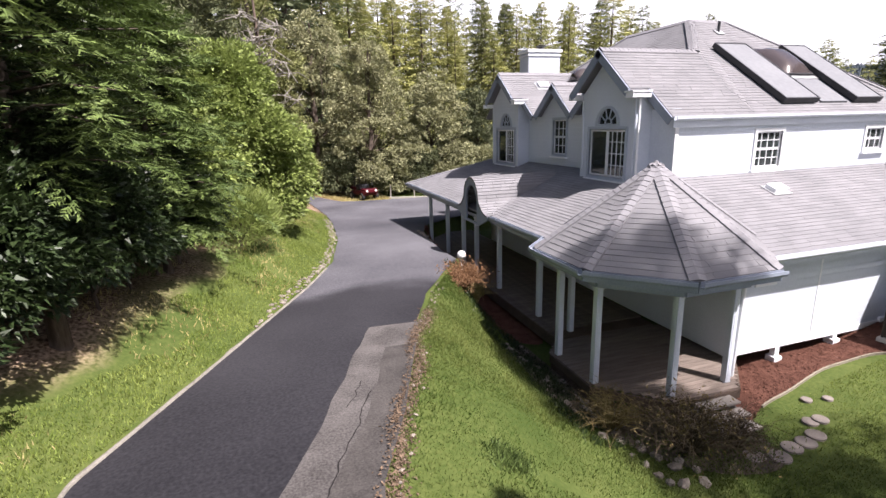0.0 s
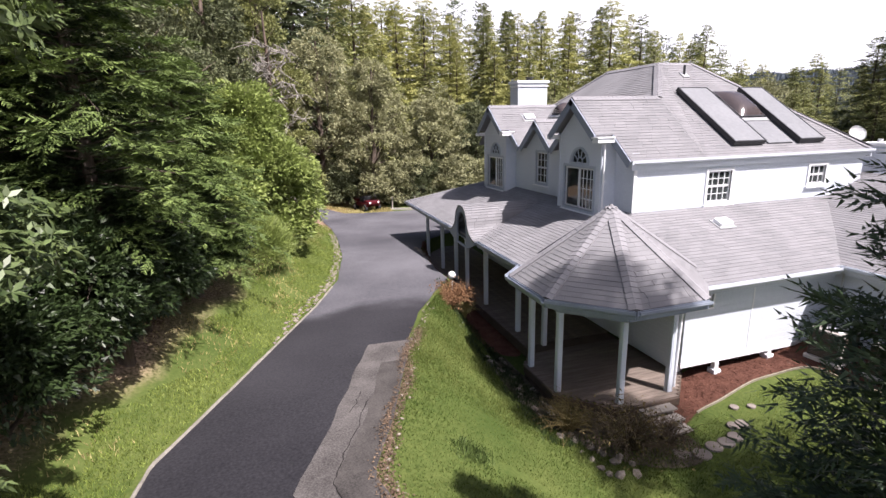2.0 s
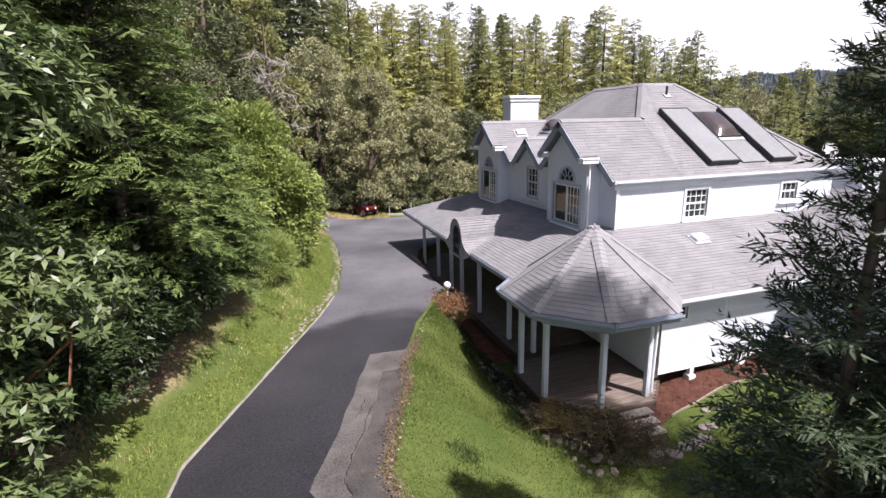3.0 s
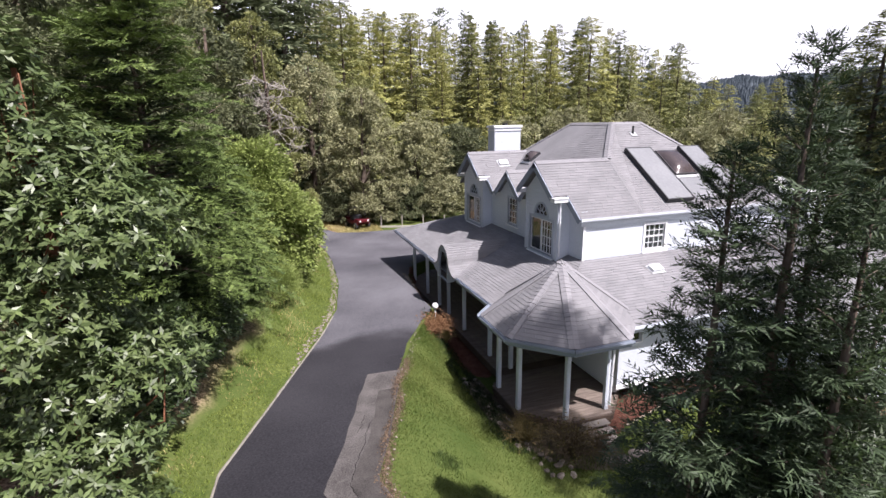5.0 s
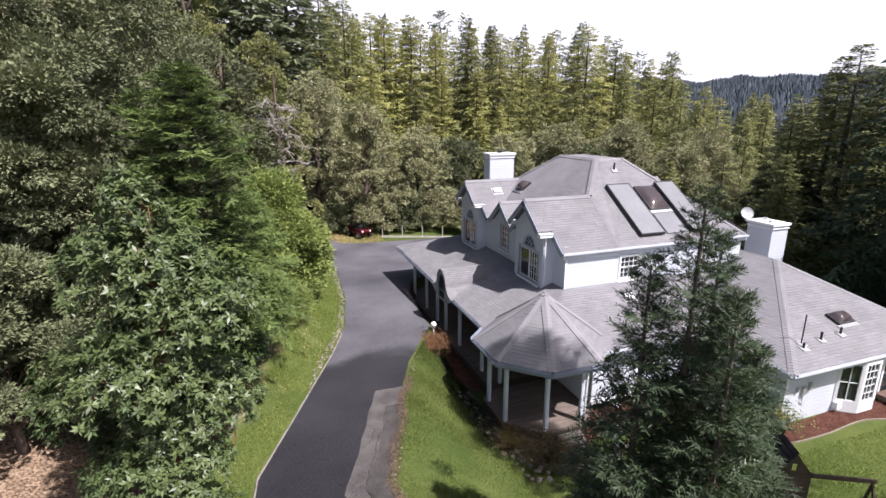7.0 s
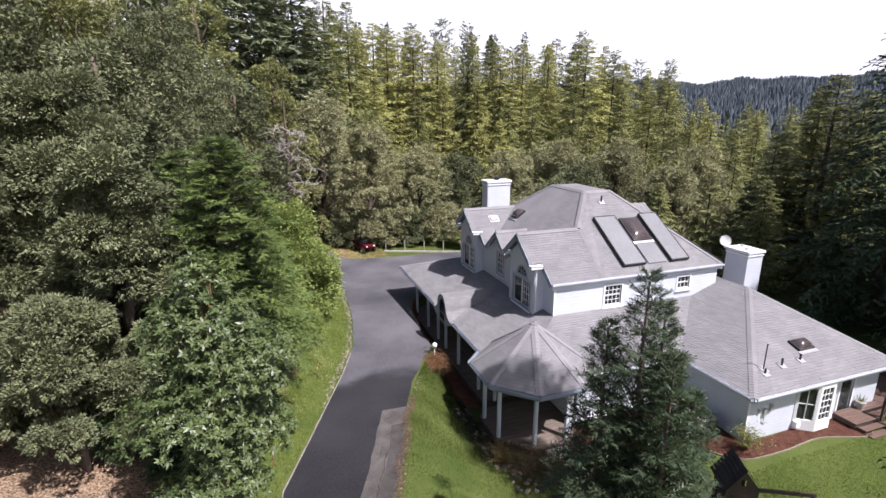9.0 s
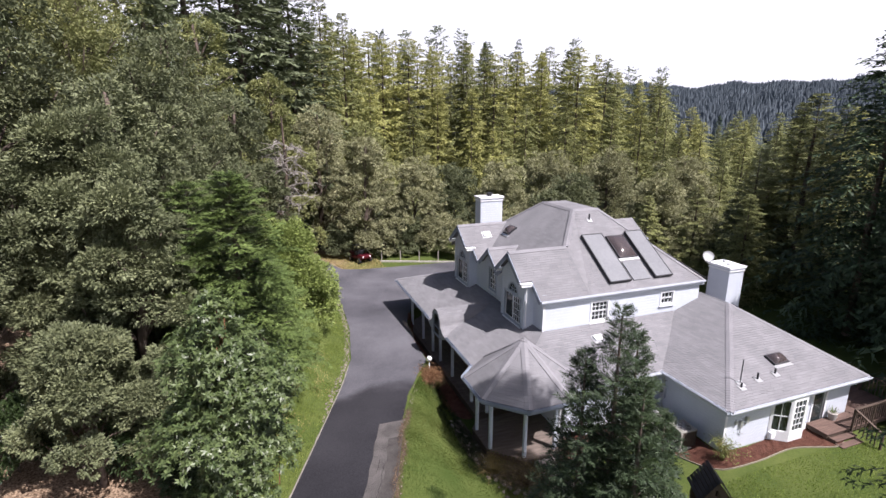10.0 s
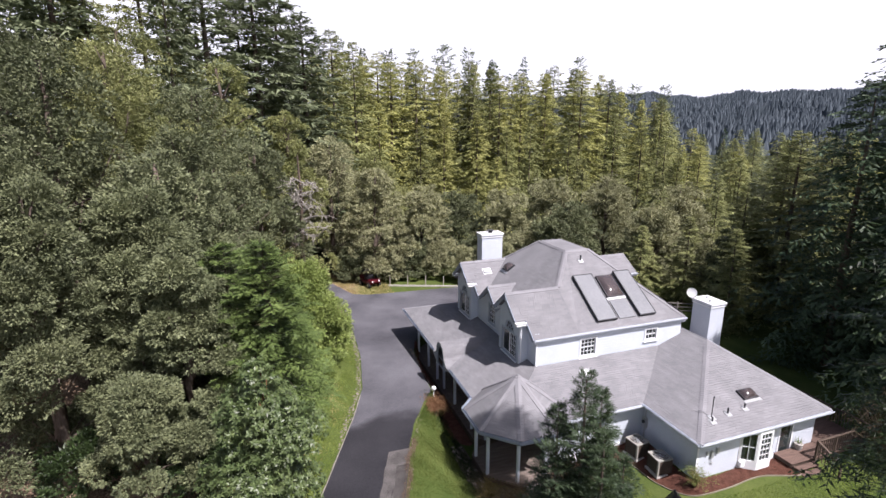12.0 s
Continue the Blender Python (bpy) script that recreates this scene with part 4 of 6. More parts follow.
def deck():
    d = part("deck_frame", boxed((-1.55, 1.5, -0.30), (1.6, 16.0, 0.02)), DARKWOOD, house)
    kk, ss = 2.12, 0.88
    for i in range(30):
        y = -2.1 + i * 0.14
        half = kk if abs(y) < ss else kk - (abs(y) - ss)
        if half > 0.2:
            part("plank", boxed((-half, y + 0.004, -0.035), (half, y + 0.134, 0.0)), OLDDECK, d)
    bm = bmesh.new()
    rim = [(-kk, ss), (-kk, -ss), (-ss, -kk), (ss, -kk), (kk, -ss), (kk, ss), (ss, kk), (-ss, kk)]
    for a, b in zip(rim, rim[1:] + rim[:1]):
        beam(bm, (*a, -0.038), (*b, -0.038), 0.05, 0.2)
    bmesh.ops.recalc_face_normals(bm, faces=bm.faces)
    part("rim_board", bm, DARKWOOD, d)
    for i in range(22):
        x = -1.55 + i * 0.145
        part("plank", boxed((x, 2.0, 0.022), (x + 0.138, 16.0, 0.055)), OLDDECK, d)
    bm = bmesh.new()
    for a, b in zip(rim[:3], rim[1:4]):
        a, b = Vector((*a, 0)), Vector((*b, 0))
        L = (b - a).length
        t = -0.55
        while t < L:
            for s in (1, -1):
                p0, p1 = (t, t + 0.55) if s > 0 else (t + 0.55, t)
                q0, q1 = min(max(p0, 0), L), min(max(p1, 0), L)
                if abs(q1 - q0) > 0.02:
                    z0, z1 = -0.78 + (q0 - p0) / (p1 - p0) * 0.55, -0.78 + (q1 - p0) / (p1 - p0) * 0.55
                    beam(bm, a + (b - a) / L * q0 + Vector((0, 0, z0)), a + (b - a) / L * q1 + Vector((0, 0, z1)), 0.012, 0.035, (b - a).cross(Vector((0, 0, 1))))
            t += 0.11
    part("lattice", bm, DARKWOOD, d)


deck()
steps = thing("garden_steps", "weathered wooden steps down from the gazebo deck", "steps")
for i in range(4):
    bm = boxed((-0.42, -2.46 - i * 0.28, -0.14 - i * 0.13), (0.55, -2.16 - i * 0.28, -0.09 - i * 0.13), 0.008)
    part("tread", bm, GREYWOOD, steps)
for x in (-0.40, 0.50):
    part("stringer", beamed((x, -2.1, -0.12), (x, -3.4, -0.70), 0.05, 0.2), GREYWOOD, steps)

# ---- on the roofs ----
def on_plane(o, n):
    o, n = Vector(o), Vector(n).normalized()
    u = Vector((1, 0, 0)) if abs(n.x) < 0.1 else Vector((0, 1, 0))
    v = n.cross(u).normalized()
    if v.z < 0:
        v, u = -v, -u
    return lambda a, b, h: Vector((o.x, o.y, o.z)) + u * a + v * b + n * h


def slab(bm, place, u0, u1, v0, v1, h0, h1):
    vs = [bm.verts.new(place(u, v, h)) for h in (h0, h1) for u, v in rect(u0, u1, v0, v1)]
    for f in ((3, 2, 1, 0), (4, 5, 6, 7), (0, 1, 5, 4), (1, 2, 6, 5), (2, 3, 7, 6), (3, 0, 4, 7)):
        bm.faces.new([vs[i] for i in f])
    bmesh.ops.recalc_face_normals(bm, faces=bm.faces)


SS = on_plane((0, 1.57, 5.87), (0, -0.69, 1))
up = lambda y: (y - 1.57) * math.hypot(1, 0.69)


def solar(x0, x1, y0, y1, shift):
    t = thing("solar_panel", "flat grey solar water panel in a black frame on the roof", "solar panel", "solar panels on the roof")
    bm = bmesh.new()
    a, b = up(y0), up(y1)
    for q in ((x0, x1, a, a + 0.05), (x0, x1, b - 0.05, b), (x0, x0 + 0.05, a + 0.05, b - 0.05), (x1 - 0.05, x1, a + 0.05, b - 0.05)):
        slab(bm, SS, *q, 0.05, 0.22)
    part("frame", bm, BLACK, t)
    bm = bmesh.new()
    slab(bm, SS, x0 + 0.05, x1 - 0.05, a + 0.05, b - 0.05, 0.16, 0.205)
    part("panel", bm, PANEL, t)
    bm = bmesh.new()
    for x in (x0 + 0.2, x1 - 0.2):
        slab(bm, SS, x - 0.03, x + 0.03, a + 0.3, b - 0.3, 0.0, 0.05)
    part("rail", bm, BLACK, t)


solar(6.22, 7.62, 1.98, 4.86, 0)
solar(9.25, 10.45, 1.98, 4.86, 0)


def skylight(place, u0, u1, v0, v1, label="bubble skylight with a dark dome on the roof", rise=0.22):
    t = thing("skylight", label, "skylight", "skylights")
    bm = bmesh.new()
    slab(bm, place, u0, u1, v0, v1, 0.0, 0.12)
    part("curb", bm, BLACK, t)
    bm = bmesh.new()
    slab(bm, place, u0 - 0.10, u1 + 0.10, v0 - 0.18, v0, 0.0, 0.045)
    part("flashing", bm, METAL, t)
    bm = bmesh.new()
    n = 8
    g = [[bm.verts.new(place(u0 + 0.04 + (u1 - u0 - 0.08) * i / n, v0 + 0.04 + (v1 - v0 - 0.08) * j / n, 0.122 + rise * (1 - (2 * i / n - 1) ** 4) * (1 - (2 * j / n - 1) ** 4))) for i in range(n + 1)] for j in range(n + 1)]
    for j in range(n):
        for i in range(n):
            bm.faces.new((g[j][i], g[j][i + 1], g[j + 1][i + 1], g[j + 1][i]))
    bmesh.ops.recalc_face_normals(bm, faces=bm.faces)
    part("dome", bm, DOME, t, smooth=True)


skylight(SS, 7.86, 9.08, up(3.32), up(4.72))
bm = bmesh.new()
slab(bm, SS, 7.86, 9.02, up(2.02), up(3.1), 0.01, 0.07)
tagged(link("solar_panel", bm, PANEL), "small flat grey panel below the skylight", "solar panel", "solar panels on the roof")
WS = on_plane((0, -5.55, 2.84), (0, -0.375, 1))
skylight(WS, 11.25, 12.2, 1.62, 2.25)
WW = on_plane((1.75, 0, 5.87), (-0.69, 0, 1))
sgn = 1 if WW(1, 0, 0).y > 0 else -1
skylight(WW, *sorted((sgn * 9.5, sgn * 10.25)), 2.75, 3.5)


def vent(place, a, b, r=0.04, h=0.35, bend=False):
    t = thing("vent_pipe", "dark vent pipe with pale flashing on the roof", "pipe", "roof vents")
    p = place(a, b, 0)
    part("pipe", tubed([p - Vector((0, 0, 0.02)), p + Vector((0, 0, h))], r, n=10), BLACK, t)
    bm = bmesh.new()
    slab(bm, place, a - 0.16, a + 0.16, b - 0.18, b + 0.14, 0.02, 0.045)
    part("flashing", bm, METAL, t)


vent(SS, 7.54, up(5.9), 0.05, 0.4)
for x, b, h in ((8.42, 0.95, 0.25), (9.62, 1.15, 0.35), (10.82, 1.22, 0.3)):
    vent(WS, x, b, 0.045, h)
vent(WS, 8.55, 1.15, 0.025, 1.2)
LS = on_plane((0, -1.75, EAVE), (0, -0.4137, 1))


def box_vent(place, a, b, w=0.5, d=0.34):
    t = thing("roof_vent", "low white box vent on the shingle roof", "vent", "roof vents")
    bm = bmesh.new()
    slab(bm, place, a - w / 2 - 0.08, a + w / 2 + 0.08, b - d / 2 - 0.1, b + d / 2 + 0.08, 0.02, 0.04)
    part("flashing", bm, METAL, t)
    bm = bmesh.new()
    slab(bm, place, a - w / 2, a + w / 2, b - d / 2, b + d / 2, 0.04, 0.15)
    part("hood", bm, TRIM, t)


box_vent(LS, 4.72, (0.65 + 1.75) * 1.082)
GC = on_plane((0, 11.33, 7.94), (0, -0.77, 1))
box_vent(GC, 2.9, -1.0)
dish = thing("satellite_dish", "round pale satellite dish on the wing chimney", "satellite dish", at=(15.45, 4.15, 5.95))
bm = bmesh.new()
rings = []
for j in range(6):
    r = 0.36 * j / 5
    rings.append([bm.verts.new((r * math.cos(a * math.pi / 10), r * math.sin(a * math.pi / 10), 0.10 * (r / 0.36) ** 2)) for a in range(20)] if j else [bm.verts.new((0, 0, 0))])
for a in range(20):
    bm.faces.new((rings[0][0], rings[1][a], rings[1][(a + 1) % 20]))
    for j in range(1, 5):
        bm.faces.new((rings[j][a], rings[j + 1][a], rings[j + 1][(a + 1) % 20], rings[j][(a + 1) % 20]))
bmesh.ops.solidify(bm, geom=bm.faces, thickness=0.015)
bmesh.ops.transform(bm, verts=bm.verts, matrix=Matrix.Translation((0, -0.05, 0.35)) @ Euler((radians(62), 0, radians(-25))).to_matrix().to_4x4())
part("reflector", bm, WHITE, dish, smooth=True)
part("mast", tubed([(0.18, 0.1, -0.1), (0.05, 0.05, 0.2), (0.0, -0.02, 0.33)], 0.025), METAL, dish)
part("feed_arm", tubed([(0, -0.05, 0.2), (-0.12, -0.40, 0.42)], 0.012), METAL, dish)

# ---- yard ----
CASING = mat("beige_casing", (0.22, 0.21, 0.19), (0.32, 0.305, 0.275), 2, 25, 0.6, 0.05)
COIL = mat("brown_coil", (0.035, 0.028, 0.022), (0.075, 0.062, 0.05), 3, 60, 0.8, 0.3)


def ac_unit(x, y, rz):
    t = thing("air_conditioner", "grey outdoor air conditioner with a round fan grille", "air conditioner", "air conditioners beside the wing", at=(x, y, Z0(x, y)))
    t.rotation_euler = (0, 0, radians(rz))
    part("base", boxed((-0.48, -0.48, -0.05), (0.48, 0.48, 0.06), 0.01), CONCRETE, t)
    for sx, sy in ((-1, -1), (-1, 1), (1, -1), (1, 1)):
        w = 0.05 if (sx, sy) == (-1, -1) else 0.02
        part("corner_post", boxed((sx * 0.40 - w, sy * 0.40 - w, 0.06), (sx * 0.40 + w, sy * 0.40 + w, 0.86), 0.008), CASING if (sx, sy) == (-1, -1) else COIL, t)
    part("coil", boxed((-0.395, -0.395, 0.08), (0.395, 0.395, 0.84)), COIL, t)
    bm = bmesh.new()
    for i in range(14):
        z = 0.12 + i * 0.052
        for sx in (-1, 1):
            box(bm, (sx * 0.40 - 0.006, -0.37, z), (sx * 0.40 + 0.006, 0.37, z + 0.012))
            box(bm, (-0.37, sx * 0.40 - 0.006, z), (0.37, sx * 0.40 + 0.006, z + 0.012))
    tagged(part("louvres", bm, DARKWOOD, t), kind="stuff")
    bm = bmesh.new()
    panel(bm, rect(-0.43, 0.43, -0.43, 0.43), [[(0.36 * math.cos(a * math.pi / 12), 0.36 * math.sin(a * math.pi / 12)) for a in range(24)]], lambda u, v, d: (u, v, 0.91 - d), 0.06)
    part("lid", bm, CASING, t)
    bm = bmesh.new()
    for i in range(1, 5):
        tube(bm, [(0.075 * i * math.cos(a * math.pi / 12), 0.075 * i * math.sin(a * math.pi / 12), 0.91) for a in range(25)], 0.007, n=4)
    for a in range(8):
        tube(bm, [(0, 0, 0.905), (0.34 * math.cos(a * math.pi / 4), 0.34 * math.sin(a * math.pi / 4), 0.905)], 0.006, n=4)
    part("grille", bm, METAL, t)


ac_unit(6.05, -2.35, 6)
ac_unit(6.2, -3.85, -4)
meter = thing("electric_meter", "grey electric meter box on the wing wall", "meter box")
part("case", boxed((7.06, -1.75, 1.25), (7.2, -1.45, 1.85), 0.015), METAL, meter)
part("conduit", tubed([(7.14, -1.6, 1.25), (7.14, -1.6, 0.2)], 0.025), METAL, meter)
part("conduit", tubed([(7.14, -1.62, 1.85), (7.14, -1.62, 2.6)], 0.03), METAL, meter)
part("dial", tubed([(7.06, -1.6, 1.62), (6.98, -1.6, 1.62)], 0.09, n=14), GLASS, meter)
box2 = thing("wall_box", "small grey utility boxes and pipes on the wing's end wall", "utility box")
for x, z, w, h in ((7.75, 1.75, 0.12, 0.2), (8.05, 1.55, 0.14, 0.36), (8.4, 1.7, 0.14, 0.34)):
    part("case", boxed((x, -5.2, z), (x + w, -5.1, z + h), 0.01), METAL, box2)
part("pipe", tubed([(8.1, -5.16, 1.55), (8.1, -5.16, 1.3), (8.3, -5.16, 1.2)], 0.02), METAL, box2)

lamp_post = thing("garden_lamp", "white globe garden lamp on a short post", "lamp", at=(-2.72, 5.85, Z0(-2.72, 5.85)))
part("post", tubed([(0, 0, -0.1), (0, 0, 0.42)], 0.03, n=10), TRIM, lamp_post)
part("collar", tubed([(0, 0, 0.40), (0, 0, 0.46)], 0.06, n=12), TRIM, lamp_post)
bm = bmesh.new()
bmesh.ops.create_uvsphere(bm, u_segments=18, v_segments=12, radius=0.15, matrix=Matrix.Translation((0, 0, 0.58)))
part("globe", bm, WHITE, lamp_post, smooth=True)

# planting beds
def bed(name, label, outline, lift=0.03, material=None, chips=2500, seed=1, size=0.05):
    """A bed over the ground inside a smooth closed outline, with loose chips on it."""
    n = len(outline)
    pts = []
    for i in range(n):
        p0, p1, p2, p3 = [Vector((*outline[(i + q) % n], 0)) for q in (-1, 0, 1, 2)]
        for q in range(6):
            t = q / 6
            v = 0.5 * ((2 * p1) + (p2 - p0) * t + (2 * p0 - 5 * p1 + 4 * p2 - p3) * t * t + (3 * p1 - p0 - 3 * p2 + p3) * t ** 3)
            pts.append((v.x, v.y))
    xs, ys = [p[0] for p in pts], [p[1] for p in pts]
    P2 = np.array(pts)

    def inside(x, y):
        c = np.zeros(np.shape(x), bool)
        for (xa, ya), (xb, yb) in zip(P2, np.roll(P2, -1, 0)):
            if ya != yb:
                c ^= ((ya > y) != (yb > y)) & (x < (xb - xa) * (y - ya) / (yb - ya) + xa)
        return c
    rng = np.random.default_rng(seed)
    step = 0.22
    gx, gy = np.arange(min(xs), max(xs), step), np.arange(min(ys), max(ys), step)
    bm = bmesh.new()
    tri = tessellate_polygon([[Vector((*p, 0)) for p in pts]])
    vs = [bm.verts.new((*p, 0)) for p in pts]
    for t in tri:
        try:
            bm.faces.new([vs[i] for i in t])
        except ValueError:
            pass
    for x in gx:
        g = list(bm.verts) + list(bm.edges) + list(bm.faces)
        bmesh.ops.bisect_plane(bm, geom=g, plane_co=(x, 0, 0), plane_no=(1, 0, 0))
    for y in gy:
        g = list(bm.verts) + list(bm.edges) + list(bm.faces)
        bmesh.ops.bisect_plane(bm, geom=g, plane_co=(0, y, 0), plane_no=(0, 1, 0))
    for v in bm.verts:
        v.co.z = Z0(v.co.x, v.co.y) + lift + 0.02 * noise.noise((v.co.x * 3, v.co.y * 3, 0))
    bmesh.ops.recalc_face_normals(bm, faces=bm.faces)
    b = tagged(link(name, bm, material or MULCH, smooth=True), label, "garden bed", kind="structure")
    if chips:
        x, y = rng.uniform(min(xs), max(xs), chips * 2), rng.uniform(min(ys), max(ys), chips * 2)
        ok = inside(x, y)
        x, y = x[ok][:chips], y[ok][:chips]
        base = np.stack([x, y, land(x, y) + lift + 0.02], 1)
        way = unit(np.stack([rng.normal(size=len(x)), rng.normal(size=len(x)), rng.normal(size=len(x)) * 0.25], 1))
        ln = size * rng.uniform(0.6, 1.6, len(x))
        tagged(quad_mesh("wood_chips", leaves(base, way, unit(np.array([0, 0, 1.0]) + rng.normal(size=(len(x), 3)) * 0.4), ln, ln * 0.45), material or MULCH), "loose reddish bark chips covering the bed", "mulch", kind="stuff")
    return pts

# ---- trees ----
def broad_crown(rng, lobes, clumps, per, leaf, shape=0.45, droop=0.2, clump_r=(0.45, 0.95)):
    """Leaves in clumps on the shells of ellipsoid lobes (centre, radii)."""
    out = []
    vol = np.array([r[0] * r[1] + r[0] * r[2] for _, r in lobes])
    pick = rng.choice(len(lobes), clumps, p=vol / vol.sum())
    for i in pick:
        c, r = np.array(lobes[i][0]), np.array(lobes[i][1])
        d = unit(rng.normal(size=3))
        if d[2] < -0.55:
            d[2] *= -0.6
        centre = c + r * d * rng.uniform(0.62, 1.04)
        cr = rng.uniform(*clump_r)
        v = unit(rng.normal(size=(per, 3)))
        v = unit(v + 0.55 * d)
        pos = centre + v * cr * rng.uniform(0.35, 1.0, (per, 1)) ** 0.6 * np.array([1, 1, 0.7])
        way = unit(d * 0.8 + v * 0.7 + rng.normal(size=(per, 3)) * 0.5 - np.array([0, 0, droop]))
        nor = unit(v * 0.5 + np.array([0, 0, 0.8]) + rng.normal(size=(per, 3)) * 0.45)
        ln = leaf * rng.uniform(0.7, 1.3, per)
        out.append(slips(pos, way, nor, ln * 1.15, ln * shape * 1.25))
    return np.concatenate(out)


def limbs(rng, base, top, r, lobes, count, spread=0.8):
    """Trunk, and the limbs that reach from it into the lobes."""
    base, top = Vector(base), Vector(top)
    pts = [base.lerp(top, t) + Vector((rng.normal() * 0.10 * t * (1.2 - t) * 4, rng.normal() * 0.10 * t * (1.2 - t) * 4, 0)) for t in np.linspace(0, 1, 8)]
    pts[0] -= Vector((0, 0, 0.3))
    trunk, bm = tubed(pts, r, r * 0.25, 9), bmesh.new()
    for i in range(count):
        c, rad = lobes[i % len(lobes)]
        d = Vector(rng.normal(size=3)).normalized()
        end = Vector(c) + Vector((d.x * rad[0], d.y * rad[1], abs(d.z) * rad[2])) * spread
        f = min(0.85, max(0.2, (c[2] - 1.1 * rad[2] - 0.6 - base.z) / (top.z - base.z)))
        a = pts[int(round(f * 7))]
        m = a.lerp(end, 0.5) + Vector(rng.normal(size=3) * 0.25)
        tube(bm, [a, a.lerp(m, 0.5) + Vector((0, 0, 0.1)), m, end], r * 0.26, r * 0.05, 6)
    return trunk, bm


def wood_parts(t, trunk, branches, bark):
    part("trunk", trunk, bark, t, smooth=True)
    tagged(part("branchwork", branches, bark, t, smooth=True), kind="stuff")


def broad_tree(name, label, category, at, lobes, clumps, per, leaf, material, seed, trunk_r=0.22, bark=None, count=12, shape=0.45, droop=0.2, clump_r=(0.45, 0.95), group=""):
    rng = np.random.default_rng(seed)
    t = thing(name, label, category, group, at=at)
    top = max(c[2] + 0.4 * r[2] for c, r in lobes)
    cx, cy = np.mean([c[0] for c, r in lobes]), np.mean([c[1] for c, r in lobes])
    wood_parts(t, *limbs(rng, (0, 0, 0), (cx, cy, top), trunk_r, lobes, count), bark or BARK)
    tri_mesh("crown", broad_crown(rng, lobes, clumps, per, leaf, shape, droop, clump_r), material, t)
    return t


def bough_crown(rng, height, reach, first, boughs, twigs, subs, spray, width, lift=0.1, droop=0.3, power=0.8, hang=0.15, rough=0.12, rag=0.2, sweep=0.5, fine=0.62):
    """Flat layered boughs round a stem: every bough a spine with side twigs, every twig with slim side sprays."""
    i = np.arange(boughs)
    f = ((i + rng.random(boughs)) / boughs) ** 1.08
    h = first + (height - first) * f
    L = reach * ((1 - f) ** power * rng.uniform(1 - 1.9 * rag, 1 + rag, boughs) + 0.035) * (0.6 + 0.4 * np.minimum(1.0, f / 0.18))
    az = i * 2.399 + rng.normal(size=boughs) * 0.4
    out = np.stack([np.cos(az), np.sin(az), np.zeros(boughs)], 1)[:, None, :]
    side = np.stack([-np.sin(az), np.cos(az), np.zeros(boughs)], 1)[:, None, :]
    up = np.array([0.0, 0.0, 1.0])
    rise = (lift + sweep * f ** 2 + rng.normal(size=boughs) * rough * 0.7)[:, None]
    dr = droop * rng.uniform(0.6, 1.4, boughs)[:, None]
    n = twigs + 1
    s = np.concatenate([0.10 + 0.90 * ((np.arange(twigs) + rng.random((boughs, twigs))) / twigs) ** 0.75, np.full((boughs, 1), 0.96)], 1)
    Lc = L[:, None]
    p = out * (Lc * s)[..., None] + up * (h[:, None] + Lc * (rise * s - dr * s * s))[..., None]
    slope = (rise - 2 * dr * s)[..., None]
    sgn = np.where(np.arange(n) % 2, -1.0, 1.0)[None, :, None] * np.ones((boughs, n, 1))
    sgn[:, -1] = 0
    way = unit(out * rng.uniform(0.45, 0.95, (boughs, n, 1)) + side * sgn * rng.uniform(0.6, 1.1, (boughs, n, 1)) + up * (slope * 0.8 - hang + rng.normal(size=(boughs, n, 1)) * rough))
    scale = 0.45 + 0.55 * np.minimum(1.0, Lc / (0.55 * reach))
    tl = spray * (1.25 - 0.65 * s) * rng.uniform(0.7, 1.3, (boughs, n)) * scale
    nor = unit(up + rng.normal(size=(boughs, n, 3)) * rough * 1.6)
    parts = [slips(p, way, nor, tl, width * scale * (0.6 if subs else 1.0) * np.ones((boughs, n)))]
    flat = unit(np.cross(way, nor))
    for j in range(subs):
        u = (j + 0.6 + 0.4 * rng.random((boughs, n))) / (subs + 0.6)
        turn = (1.0 if j % 2 else -1.0) * rng.uniform(0.55, 1.1, (boughs, n, 1))
        w = unit(way + flat * turn + up * rng.normal(-0.4 * hang, rough, (boughs, n, 1)))
        parts.append(slips(p + way * (tl * u)[..., None], w, unit(nor + rng.normal(size=(boughs, n, 3)) * rough * 1.5), tl * fine * (1.0 - 0.45 * u) * rng.uniform(0.8, 1.2, (boughs, n)), width * scale * np.ones((boughs, n))))
    return np.concatenate(parts), np.tile(s.ravel(), len(parts)), [(h[q], out[q, 0], L[q], rise[q, 0], dr[q, 0]) for q in range(boughs)]


def bough_wood(t, stem, wood, r, step, shift=None):
    """A stem, and its boughs as one joined part."""
    trunk, boughs = tubed(stem, r, 0.02, 7), bmesh.new()
    for h, d, L, up0, dr in wood[::step]:
        d = Vector(d)
        tube(boughs, [Vector((0, 0, h)) + d * L * s + Vector((0, 0, L * (up0 * s - dr * s * s) - 0.01)) for s in (0, 0.35, 0.7)], 0.012 + 0.007 * L, 0.006, 4)
    for bm in (trunk, boughs):
        for v in bm.verts if shift else ():
            v.co += Vector((*shift, 0)) * min(1.0, max(0.0, v.co.z / 2.0))
    part("trunk", trunk, BARK, t, smooth=True)
    tagged(part("branchwork", boughs, BARK, t, smooth=True), kind="stuff")


